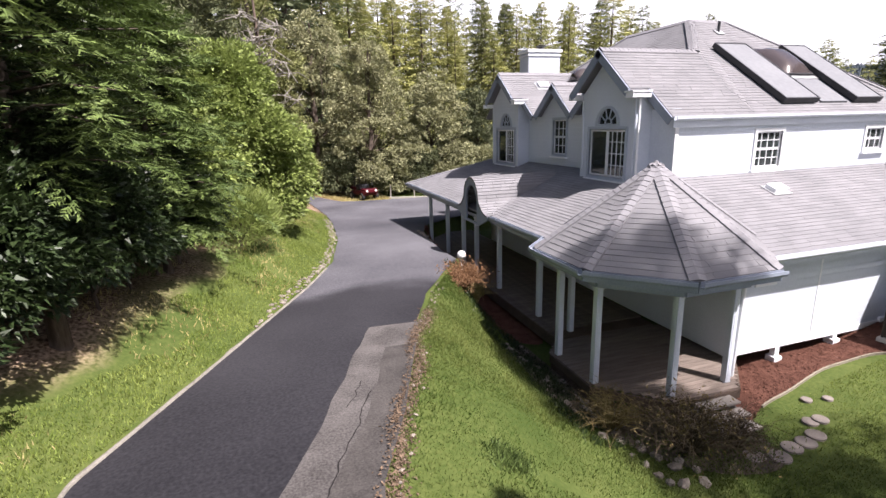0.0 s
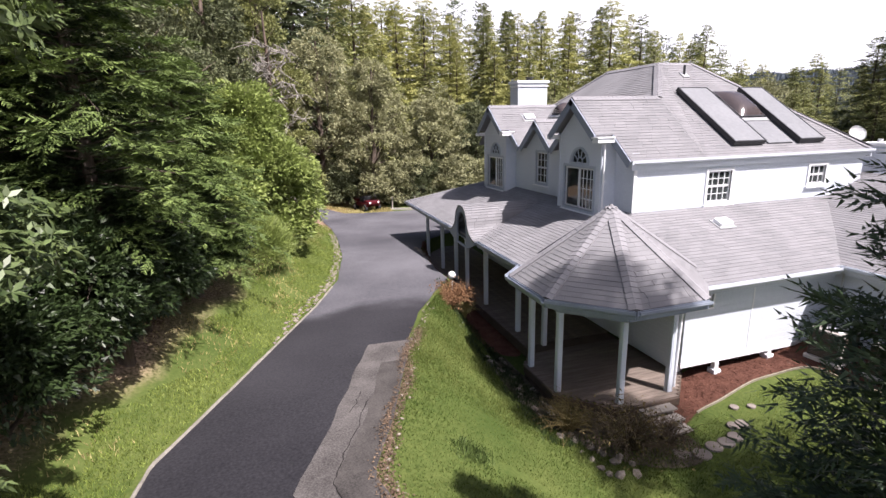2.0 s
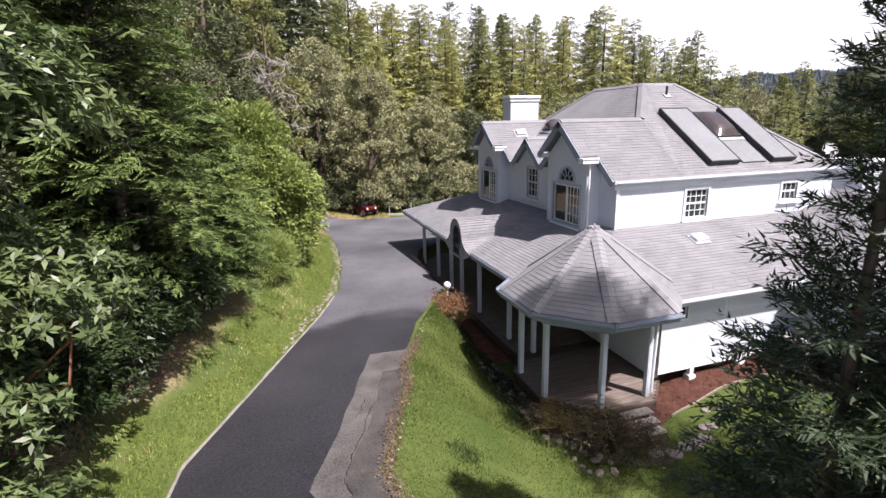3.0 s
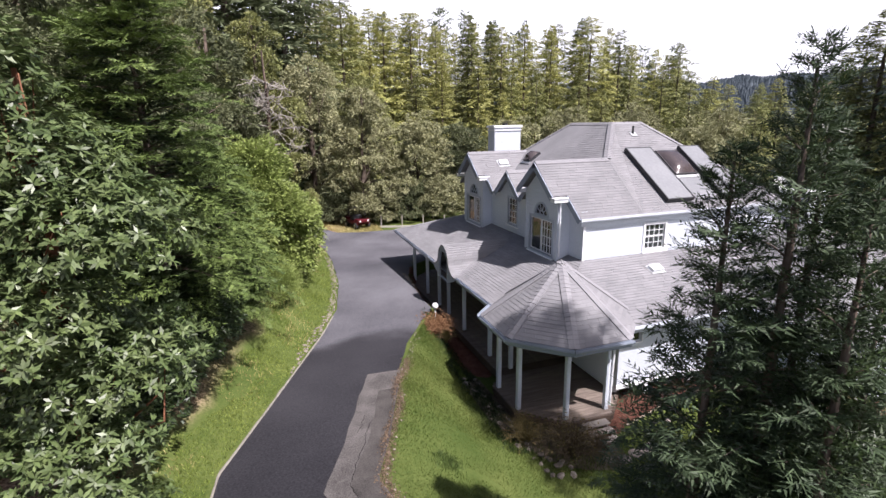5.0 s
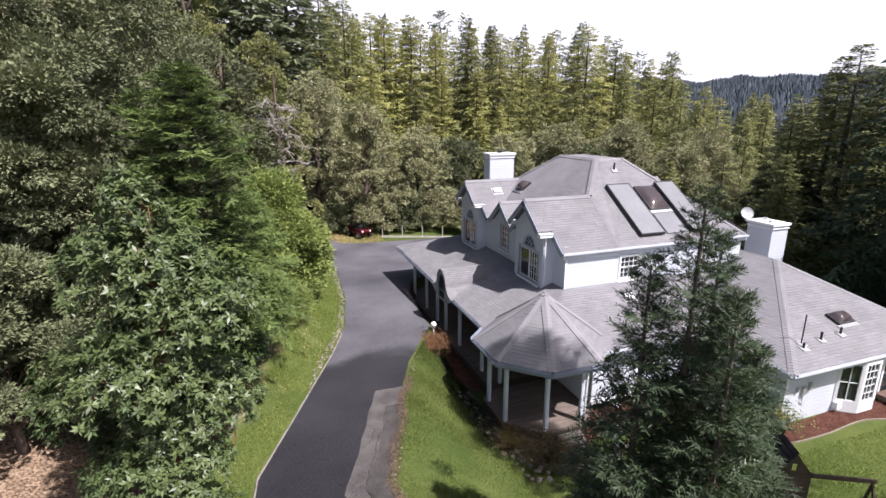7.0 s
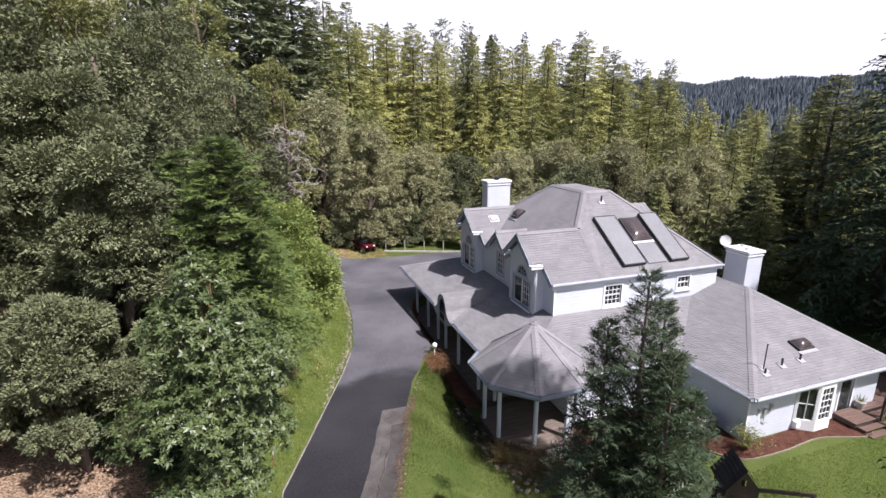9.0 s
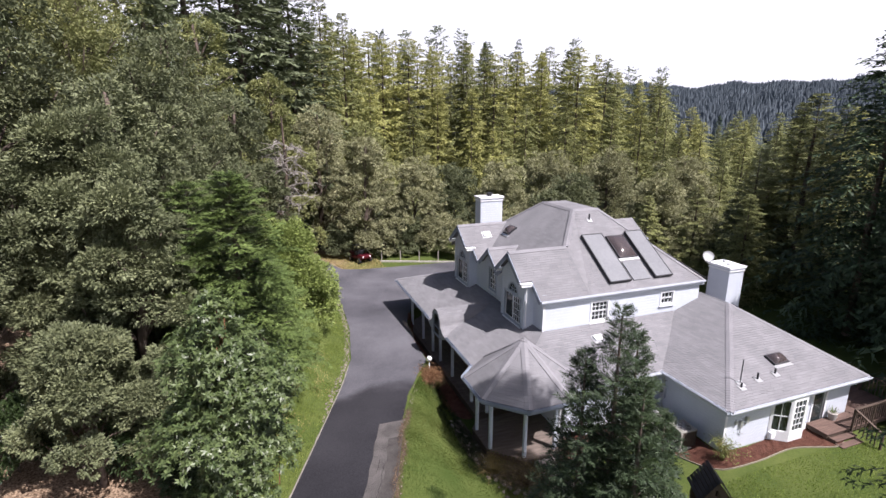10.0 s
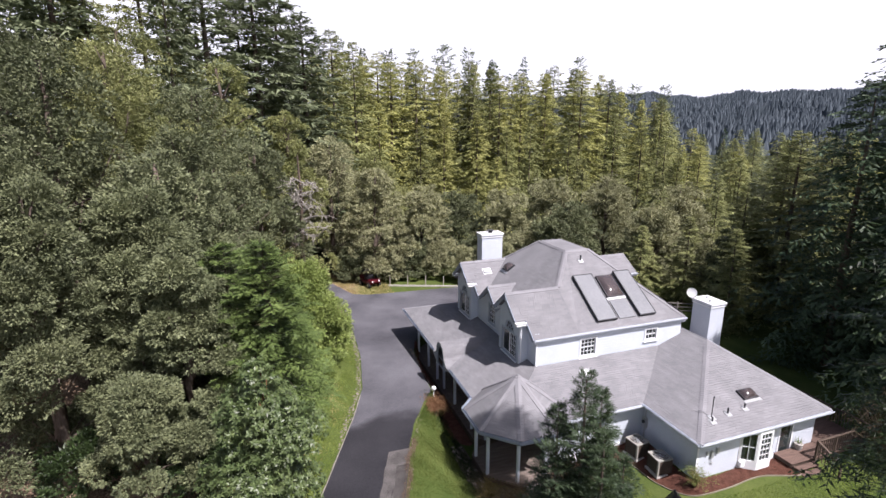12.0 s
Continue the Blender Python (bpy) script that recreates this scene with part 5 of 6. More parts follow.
def fir_tree(name, label, at, height, reach, first, boughs, twigs, subs, spray, width, material, seed, group="", trunk_r=None, step=4, inner=None, young=0.6, **shape):
    rng = np.random.default_rng(seed)
    t = thing(name, label, "tree", group, at=at)
    tris, share, wood = bough_crown(rng, height, reach, first, boughs, twigs, subs, spray, width, **shape)
    bough_wood(t, [(0, 0, -0.3), (0, 0, height * 0.4), (0.02, 0, height * 0.75), (0, 0, height * 0.985)], wood, trunk_r or 0.012 * height + 0.05, step)
    # sprays nearer the stem than young: old needles, with bough shade in the colour
    tri_mesh("crown", tris, material, t, inner=inner, old_shaded=share < young)
    return t


def redwood_clump(name, label, at, stems, seed, material):
    """Several leaders from one foot (lean x, lean y, height, reach), each with feathery upswept boughs."""
    rng = np.random.default_rng(seed)
    t = thing(name, label, "tree", at=at)
    crown, old_shaded = [], []
    for k, (dx, dy, height, reach, first) in enumerate(stems):
        tris, share, wood = bough_crown(rng, height, reach, first, int(19 * height), 15, 6, 0.44, 0.036, lift=0.42, droop=0.32, power=0.85, hang=0.10, rough=0.26, rag=0.26, sweep=0.9)
        shift = np.array([dx, dy, 0.0])
        # inner sprays: old needles, plus the clump's inner shade put into their colour
        old_shaded.append(share < 0.55)
        crown.append(tris + shift * np.clip(tris[..., 2:3] / 2.0, 0, 1))
        bough_wood(t, [(0, 0, -0.3), (0, 0, height * 0.4), (0.02, 0, height * 0.75), (0, 0, height * 0.985)], wood, 0.035 + 0.008 * height, 6, (dx, dy))
    tri_mesh("crown", np.concatenate(crown), material, t, inner=LEAF["under"], old_shaded=np.concatenate(old_shaded))
    return t


def Z(x, y):
    return float(land(x, y))


def dome(rng, r, h, count, low=0.18):
    """Lobes of an uneven domed crown: clusters on a shell with hollows between."""
    lobes = [((0, 0, h * max(0.58, (low + 0.9) / 2)), (r * 0.5, r * 0.5, h * (0.9 - low) * 0.3))]
    for i in range(count):
        f = (i + rng.random()) / count
        z = h * (low + (0.90 - low) * f)
        wide = r * (1.0 - 0.75 * max(0.0, f - 0.35) ** 1.5 * 1.9) * rng.uniform(0.62, 0.95)
        a = i * 2.399 + rng.normal() * 0.4
        q = r * rng.uniform(0.22, 0.38)
        lobes.append(((math.cos(a) * wide * 0.85, math.sin(a) * wide * 0.85, z), (q, q, q * rng.uniform(0.75, 1.1))))
    return lobes


def oak(name, label, at, r, h, clumps, per, leaf, material, seed, group, low=0.18, count=24, bark=None, shape=0.5):
    lobes = dome(np.random.default_rng(seed + 500), r, h, count, low)
    return broad_tree(name, label, "tree", at, lobes, clumps, per, leaf, material, seed, 0.03 * h ** 0.9, bark, 26, shape, 0.15, (0.06 * r, 0.15 * r), group)


def rosettes(rng, lobes, count, leaf, per=8):
    """Whorls of long leaves at the shoot tips."""
    vol = np.array([r[0] * r[1] for _, r in lobes])
    pick = rng.choice(len(lobes), count, p=vol / vol.sum())
    out = []
    for i in pick:
        c, r = np.array(lobes[i][0]), np.array(lobes[i][1])
        d = unit(rng.normal(size=3))
        if d[2] < -0.4:
            d[2] *= -1
        tip = c + r * d * rng.uniform(0.55, 1.05)
        axis = unit(d * 0.7 + np.array([0, 0, 0.7]) + rng.normal(size=3) * 0.25)
        u = unit(np.cross(axis, rng.normal(size=3)))
        v = np.cross(axis, u)
        a = np.arange(per) * 2.399 + rng.random() * 6
        ring = np.cos(a)[:, None] * u + np.sin(a)[:, None] * v
        way = unit(ring + axis * rng.uniform(-0.35, 0.75, (per, 1)))
        nor = unit(axis + rng.normal(size=(per, 3)) * 0.25)
        ln = leaf * rng.uniform(0.7, 1.2, per)
        out.append(leaves(tip - axis * rng.uniform(0, 0.08, (per, 1)), way, nor, ln, ln * 0.36))
    return np.concatenate(out)


# beside the driveway
redwood_clump("young_redwood", "young dark green redwood with several leaders and feathery branches", (-3.0, -9.8, Z(-3.0, -9.8)), ((0, 0, 10.4, 2.4, 0.3), (0.8, 0.25, 9.5, 1.9, 1.4), (-0.6, 0.45, 9.2, 1.8, 1.2), (0.2, -0.75, 8.8, 1.8, 0.8), (1.2, -0.5, 7.6, 1.6, 0.8)), 11, LEAF["redwood"])
# near-black leaf colour stands in for the shade on this tree
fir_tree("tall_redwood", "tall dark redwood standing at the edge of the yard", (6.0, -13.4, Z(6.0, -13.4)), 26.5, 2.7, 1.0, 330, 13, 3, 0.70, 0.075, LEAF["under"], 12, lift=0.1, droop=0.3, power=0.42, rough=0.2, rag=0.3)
for x, y, h, reach, first, n, q in ((-11.9, -0.7, 10.3, 2.6, 2.7, 360, 13), (-11.1, 3.4, 6.4, 2.2, 0.9, 300, 18), (-13.6, 2.4, 9.2, 2.5, 1.0, 260, 20)):
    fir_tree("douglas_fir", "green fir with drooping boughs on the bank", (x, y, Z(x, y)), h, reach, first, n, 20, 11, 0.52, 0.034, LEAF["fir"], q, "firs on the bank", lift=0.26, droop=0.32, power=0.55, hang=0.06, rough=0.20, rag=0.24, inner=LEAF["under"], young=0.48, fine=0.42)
# these shrubs fill the dark under the firs; its shade is in their colour
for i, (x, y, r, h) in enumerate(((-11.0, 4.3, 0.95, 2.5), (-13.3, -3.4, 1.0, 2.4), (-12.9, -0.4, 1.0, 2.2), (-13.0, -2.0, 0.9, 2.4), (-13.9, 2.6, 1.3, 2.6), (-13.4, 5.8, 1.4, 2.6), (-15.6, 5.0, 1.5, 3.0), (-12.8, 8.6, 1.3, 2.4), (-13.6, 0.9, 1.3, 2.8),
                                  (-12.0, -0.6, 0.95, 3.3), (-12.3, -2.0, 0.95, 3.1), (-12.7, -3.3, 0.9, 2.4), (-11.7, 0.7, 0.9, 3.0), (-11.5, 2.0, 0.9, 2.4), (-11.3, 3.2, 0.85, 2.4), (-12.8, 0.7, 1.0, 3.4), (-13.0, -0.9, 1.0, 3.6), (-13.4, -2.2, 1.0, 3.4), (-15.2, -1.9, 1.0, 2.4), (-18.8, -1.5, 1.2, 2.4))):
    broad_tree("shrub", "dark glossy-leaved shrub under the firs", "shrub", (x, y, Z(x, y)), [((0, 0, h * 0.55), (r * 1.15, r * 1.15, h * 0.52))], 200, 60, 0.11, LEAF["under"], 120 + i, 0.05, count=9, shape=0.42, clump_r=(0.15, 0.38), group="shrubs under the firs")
oak("oak_tree", "dark leafy oak on the bank behind the fir", (-15.4, 2.0, Z(-15.4, 2.0)), 2.7, 8.6, 420, 50, 0.14, LEAF["oak"], 14, "oaks beside the drive", 0.12)
for x, y, r, h, q, low in ((-15.0, -1.0, 2.2, 10.6, 54, 0.16), (-16.6, 1.4, 2.6, 12.2, 51, 0.10), (-19.6, -0.6, 3.0, 12.4, 52, 0.08), (-21.6, 1.2, 3.4, 14.6, 53, 0.08)):
    oak("oak_tree", "tall grey-green oak leaning over the clearing", (x, y, Z(x, y)), r, h, 1900, 62, 0.095, LEAF["oak"], q, "oaks beside the drive", low, 22)

MADRONE = [((-0.1, 0, 7.6), (0.6, 0.6, 0.8)), ((-0.2, 0.2, 6.5), (1.3, 1.3, 1.0)), ((0.5, 0.0, 5.7), (1.4, 1.3, 0.9)), ((-0.5, -0.2, 4.7), (1.5, 1.4, 0.9)), ((0.4, 0.2, 3.7), (1.3, 1.25, 0.8)), ((-0.3, -0.4, 2.7), (1.3, 1.2, 0.8)), ((0.0, -0.7, 1.5), (1.3, 1.1, 0.7)), ((0.2, -0.9, 0.7), (1.0, 0.9, 0.6))]
madrone_rng = np.random.default_rng(15)
mt = thing("madrone_tree", "glossy green madrone with whorls of long leaves", "tree", at=(-12.1, -6.5, Z(-12.1, -6.5)))
wood_parts(mt, *limbs(madrone_rng, (0, 0, 0), (0, 0, 7.8), 0.13, MADRONE, 34, 0.6), mat("red_bark", (0.10, 0.04, 0.022), (0.22, 0.10, 0.055), 2, 14, 0.7, 0.3, 0.02, 0.2))
quad_mesh("crown", rosettes(madrone_rng, MADRONE, 5200, 0.135), LEAF["laurel"], mt)

broad_tree("bright_tree", "leafy bright green tree at the driveway bend", "tree", (-9.9, 11.4, Z(-9.9, 11.4)),
           [((0, 0, 5.3), (1.4, 1.4, 1.5)), ((-0.2, -0.5, 4.2), (1.9, 1.9, 1.4)), ((0.4, -0.6, 3.2), (2.1, 2.0, 1.4)), ((0.9, 0.0, 1.9), (1.9, 1.9, 1.3)), ((0.5, -0.9, 0.9), (1.7, 1.6, 0.9)), ((-1.2, -2.6, 2.4), (1.6, 1.6, 1.9))], 1150, 80, 0.14, LEAF["bright"], 16, 0.17, shape=0.5, clump_r=(0.28, 0.6))
broad_tree("shrub", "green feathery shrub under the bright tree", "shrub", (-9.7, 6.9, Z(-9.7, 6.9)),
           [((0, 0, 0.8), (0.9, 0.9, 1.0)), ((0.3, 0.9, 0.7), (0.7, 0.7, 0.8))], 150, 70, 0.17, LEAF["bright"], 17, 0.05, shape=0.14, droop=-0.6, clump_r=(0.3, 0.7))
for i, (x, y, r, h, m) in enumerate(((-16.4, 5.0, 3.7, 13.5, "oak"), (-21.0, 7.5, 4.6, 18.0, "oak"), (-15.8, 10.5, 3.8, 15.0, "oak"), (-20.0, 14.5, 4.8, 20.5, "olive"), (-16.0, 19.5, 4.8, 19.0, "oak"), (-26.5, 8.0, 4.6, 17.0, "oak"), (-32.5, 10.0, 5.2, 21.0, "oak"), (-26.5, 17.0, 5.2, 22.0, "oak"), (-21.5, 24.0, 5.2, 24.0, "olive"))):
    oak("oak_tree", "broad grey-green evergreen oak in the wood beside the drive" if m == "oak" else "tall olive-green oak in the wood beside the drive", (x, y, Z(x, y)), r, h, 900, 56, 0.145, LEAF[m], 40 + i, "oaks beside the drive", 0.16)
oak("oak_tree", "small rounded grey-green oak beside the madrone", (-16.3, -2.6, Z(-16.3, -2.6)), 2.0, 5.6, 1000, 60, 0.085, LEAF["oak"], 49, "oaks beside the drive", 0.22, 16)

# behind the turning place
for i, (x, y, r, h, m) in enumerate(((-0.2, 36.2, 4.4, 13.6, "grey"), (6.0, 37.5, 4.6, 10.5, "grey"), (-4.5, 42.0, 5.0, 17.0, "grey"), (-9.5, 37.0, 4.6, 20.0, "olive"), (-12.5, 27.0, 4.2, 16.0, "oak"), (12.0, 40.0, 4.5, 9.5, "oak"), (17.0, 36.0, 4.5, 10.0, "grey"), (-15.5, 34.5, 5.4, 24.0, "olive"), (24.0, 37.0, 4.8, 11.0, "grey"), (30.0, 33.0, 5.0, 11.5, "grey"), (2.0, 47.0, 5.0, 15.0, "olive"), (36.0, 27.0, 5.0, 11.0, "grey"), (22.0, 30.0, 4.4, 9.0, "oak"), (29.0, 23.0, 4.2, 9.0, "grey"), (33.0, 15.0, 3.6, 7.5, "oak"))):
    oak("madrone" if m == "grey" else "oak_tree", {"grey": "grey-brown broadleaf tree behind the turning place", "oak": "dark evergreen oak at the edge of the wood", "olive": "tall olive-green oak at the edge of the wood"}[m], (x, y, Z(x, y)), r, h, 620, 52, 0.20, LEAF[m], 60 + i, "trees round the turning place", 0.08, 24)

for i in range(8):
    x = -3.5 + 2.5 * i
    y = 35.5 - 0.42 * max(0, x - 2) + 0.8 * math.sin(i * 2.1)
    broad_tree("thicket_shrub", "grey-green leafy thicket behind the fence", "shrub", (x, y, Z(x, y)), [((0, 0, 1.5), (1.7, 1.6, 1.6)), ((0.5, 0.3, 3.0), (1.3, 1.2, 1.1))], 170, 50, 0.19, LEAF["grey" if i % 3 else "oak"], 140 + i, 0.06, count=10, shape=0.45, clump_r=(0.25, 0.6), group="thicket behind the fence")

# conifer forest: a few built, the rest copied
def forest_proto(reach, m, seed, boughs, first=0.8, **shape):
    label = {"gold": "tall olive-gold conifer in the sunlit forest", "dark": "tall dark conifer in the forest", "olive": "tall green conifer in the forest", "mid": "slender grey-green conifer above the oaks"}[m]
    return fir_tree("forest_conifer", label, (0, 0, -200), 24, reach * 1.45, first, boughs, 16, 1, 1.25, 0.26, LEAF[m], seed, "conifers of the forest", step=9, **shape)


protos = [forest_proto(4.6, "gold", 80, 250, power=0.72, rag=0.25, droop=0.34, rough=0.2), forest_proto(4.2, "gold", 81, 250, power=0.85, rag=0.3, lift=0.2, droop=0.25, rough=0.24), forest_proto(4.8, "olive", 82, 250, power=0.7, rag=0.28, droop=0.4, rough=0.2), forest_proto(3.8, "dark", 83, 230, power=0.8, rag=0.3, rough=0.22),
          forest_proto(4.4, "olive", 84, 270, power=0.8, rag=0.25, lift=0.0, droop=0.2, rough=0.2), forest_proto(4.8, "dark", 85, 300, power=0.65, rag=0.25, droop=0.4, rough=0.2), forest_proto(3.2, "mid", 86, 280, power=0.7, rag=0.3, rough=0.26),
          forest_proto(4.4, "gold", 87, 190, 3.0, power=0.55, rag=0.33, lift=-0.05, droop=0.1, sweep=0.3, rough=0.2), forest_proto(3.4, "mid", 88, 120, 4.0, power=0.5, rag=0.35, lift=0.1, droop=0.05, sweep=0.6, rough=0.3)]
used = set()


def plant(k, x, y, height, turn, wide=1.0):
    s = height / 24.0
    m = pose(x, y, Z(x, y) - 0.5, 0, 0, turn) @ Matrix.Diagonal((s * wide, s * wide, s, 1))
    if k in used:
        copy_thing(protos[k], Matrix.Identity(4)).matrix_basis = m
    else:
        protos[k].matrix_basis = m
        used.add(k)


rng = np.random.default_rng(5)
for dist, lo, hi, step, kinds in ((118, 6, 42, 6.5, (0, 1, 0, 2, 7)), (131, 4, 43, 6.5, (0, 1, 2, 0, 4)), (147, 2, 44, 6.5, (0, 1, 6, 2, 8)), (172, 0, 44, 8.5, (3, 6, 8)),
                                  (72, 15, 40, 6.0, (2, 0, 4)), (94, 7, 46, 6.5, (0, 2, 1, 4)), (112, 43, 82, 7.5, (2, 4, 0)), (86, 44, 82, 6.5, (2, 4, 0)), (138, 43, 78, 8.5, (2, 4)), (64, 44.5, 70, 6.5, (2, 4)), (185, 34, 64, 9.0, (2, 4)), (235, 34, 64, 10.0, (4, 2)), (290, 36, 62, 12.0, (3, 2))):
    a = lo
    while a < hi:
        ang = math.radians(a)
        d = dist + rng.uniform(-6, 6)
        fall = np.clip((a - 8) / 36, 0, 1)
        top = 18 + d * (0.147 - 0.055 * fall - 0.045 * np.clip((a - 36) / 8, 0, 1) + rng.uniform(-0.024, 0.010)) if a < 44 and dist < 180 else (16.6 if dist > 70 else 12.0) + rng.uniform(-3.0, 1.5)
        if dist == 172:
            top += 3.5
        if dist < 95 and a < 44:
            top = (11 if dist == 72 else 21) + rng.uniform(-4, 3)
        plant(int(rng.choice(kinds)), -8 + d * math.sin(ang), -15 + d * math.cos(ang), top, rng.uniform(0, 360), rng.uniform(0.85, 1.2) * (0.8 if dist == 172 else 1.0))
        a += math.degrees(step / dist) * rng.uniform(0.7, 1.3)
for x, y, h, k, w in ((33.5, 11, 17.5, 4, 1.4), (35.5, 13.5, 17, 4, 1.1), (31.5, 14, 13, 4, 1.25), (40, 19, 13.5, 4, 1.2), (45, 30, 13, 4, 1.2), (50, 42, 14, 4, 1.2), (39, 33, 12, 4, 1.3), (54, 34, 14, 4, 1.1), (36, 3, 26, 5, 1.1), (31, -3, 27, 5, 1.0), (27, 2, 21, 5, 1.1), (24.5, -6.5, 23, 5, 1.05), (42, 8, 27, 5, 1.0), (47, 17, 17, 4, 1.1), (37, -8, 28, 5, 1.0), (26, 10, 9.5, 4, 1.3), (24, 19, 8.5, 4, 1.4), (28, 17, 9.5, 4, 1.3), (31, 25, 10, 4, 1.4), (28, -10, 25, 5, 1.1), (23, -12, 17, 5, 1.1)):
    plant(k, x, y, h, x * 37, w)
for x, y, h, k, w in ((-27, 30, 33, 6, 1.2), (-22, 37, 36, 4, 0.9), (-17, 43, 36, 6, 1.4), (-12, 48, 37, 6, 1.4), (-6, 53, 33, 6, 1.4), (-9, 60, 38, 6, 1.4), (-34, 20, 30, 6, 1.3), (-30, 40, 38, 6, 1.3), (-21, 52, 38, 4, 0.9), (-1, 62, 33, 4, 0.9), (4, 72, 33, 4, 0.9), (-25, 31, 30, 4, 0.9), (-14, 52, 36, 4, 0.8), (-38, 30, 34, 6, 1.0), (-44, 42, 38, 4, 1.0), (-29, 24, 29, 6, 0.9), (-19, 31, 31, 6, 0.8), (-35, 50, 40, 4, 1.0)):
    plant(k, x, y, h, x * 53, w)


def hill_top(a):
    return 77 + 7 * noise.noise((a * 0.14, 0, 1)) + 6 * noise.noise((a * 0.5, 3, 1))


def hill_z(a, u):
    """Height of the ridge at a bearing and a share of the way up its slope."""
    return -6 + (hill_top(a) + 6) * math.sin(u * math.pi / 2) ** 1.3 + 7 * noise.noise((a * 0.4, u * 6, 4))


def hill():
    v, f = [], []
    n, m = 220, 16
    for j in range(m):
        for i in range(n):
            a = -50 + 150 * i / (n - 1)
            d = 330 + 1000 * j / (m - 1)
            v.append((-10 + d * math.sin(math.radians(a)), -20 + d * math.cos(math.radians(a)), hill_z(a, j / (m - 1))))
    for j in range(m - 1):
        for i in range(n - 1):
            f.append((j * n + i, j * n + i + 1, (j + 1) * n + i + 1, (j + 1) * n + i))
    return v, f


# the haze of distance is put into both colours as pale blue-grey
HILL = mat("hazy_wooded_hill", (0.055, 0.068, 0.080), (0.085, 0.102, 0.118), 0.012, 0.06, 0.95, 0.8, 3.0, 0.0)
HILLTREES = mat("hazy_distant_trees", (0.060, 0.074, 0.086), (0.100, 0.118, 0.134), 0.01, 0.05, 0.95, 0, 1.0, 0.0, island=0.16)
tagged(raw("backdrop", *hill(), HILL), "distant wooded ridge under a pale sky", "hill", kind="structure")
rng = np.random.default_rng(9)
v, f = [], []
for i in range(20000):
    a, u = rng.uniform(8, 68), 0.06 + 0.94 * rng.random() ** 0.8
    d = 330 + 1000 * u
    x, y, z = -10 + d * math.sin(math.radians(a)), -20 + d * math.cos(math.radians(a)), hill_z(a, u)
    h, w, k = rng.uniform(8, 15), rng.uniform(2.6, 4.6), len(v)
    t0 = rng.uniform(0, 6)
    v += [(x + w * math.cos(t0 + q * 1.2566), y + w * math.sin(t0 + q * 1.2566), z + h * rng.uniform(-0.1, 0.25)) for q in range(5)] + [(x, y, z + h)]
    f += [(k + q, k + (q + 1) % 5, k + 5) for q in range(5)]
tagged(raw("distant_woods", v, f, HILLTREES), "dense trees covering the distant ridge, coloured blue-grey for haze", "woods", kind="stuff")

# ---- yard: beds, stones, small things ----
bed_rim = bed("mulch_bed", "red-brown bark mulch bed along the south wall", [(0.0, -2.95), (1.2, -2.45), (2.2, -2.35), (4.0, -2.1), (5.2, -2.3), (5.4, -3.2), (5.6, -4.6), (6.4, -5.9), (8.2, -6.1), (10.5, -6.0), (12.6, -6.6), (13.6, -5.9), (12.0, -4.95), (7.3, -4.95), (7.1, -0.9), (2.0, -0.9), (0.9, -1.7)], chips=9000, seed=3)
RIM = mat("bed_edging", (0.16, 0.14, 0.105), (0.27, 0.24, 0.185), 3, 30, 0.9, 0.3, 0.01)
bm = bmesh.new()
for (xa, ya), (xb, yb) in zip(bed_rim[6:62], bed_rim[7:63]):
    beam(bm, (xa, ya, Z0(xa, ya) + 0.06), (xb, yb, Z0(xb, yb) + 0.06), 0.035, 0.12)
bmesh.ops.recalc_face_normals(bm, faces=bm.faces)
tagged(link("bed_border", bm, RIM), "pale curved edging along the mulch bed", "edging", kind="structure")
bed("planting_bed", "dark planting bed between driveway and porch", [(-2.65, 6.6), (-2.6, 9.0), (-2.3, 11.0), (-1.9, 13.2), (-1.3, 14.6), (-1.2, 10.0), (-1.3, 3.0), (-2.2, 2.6), (-2.75, 4.6)], chips=3500, seed=4)
bed("dirt_bed", "bare soil and stones beside the gazebo", [(-2.2, 2.4), (-2.9, 1.6), (-3.1, -0.2), (-2.5, -2.2), (-1.5, -3.6), (-0.2, -4.0), (0.3, -3.2), (-0.6, -2.2), (-2.0, -1.0), (-2.1, 1.0)], chips=2500, seed=6, material=mat("dark_soil", (0.035, 0.03, 0.022), (0.10, 0.085, 0.06), 3, 30, 0.95, 0.9, 0.05, 0.1, island=0.3))


def rock(rng, size):
    """A rounded uneven stone."""
    bm = bmesh.new()
    bmesh.ops.create_icosphere(bm, subdivisions=1, radius=size)
    k = rng.uniform(0, 99)
    for v in bm.verts:
        v.co *= 1 + 0.35 * noise.noise(v.co / size * 0.8 + Vector((k, 0, 0)))
        v.co.z *= 0.6
    return bm


stone_meshes = []
rngp = random.Random(8)
for i in range(6):
    me = bpy.data.meshes.new("stone")
    b = rock(rngp, 0.1)
    b.to_mesh(me)
    b.free()
    me.materials.append(STONE)
    stone_meshes.append(me)


def stones(name, label, spots, lo, hi, seed):
    t = thing(name, label, "stone edging")
    r = random.Random(seed)
    for x, y in spots:
        ob = new("stone", r.choice(stone_meshes))
        ob.parent = t
        s = r.uniform(lo, hi)
        ob.matrix_basis = pose(x, y, Z0(x, y) + 0.015, r.uniform(-15, 15), r.uniform(-15, 15), r.uniform(0, 360)) @ Matrix.Diagonal((s * r.uniform(0.8, 1.5), s, s, 1))


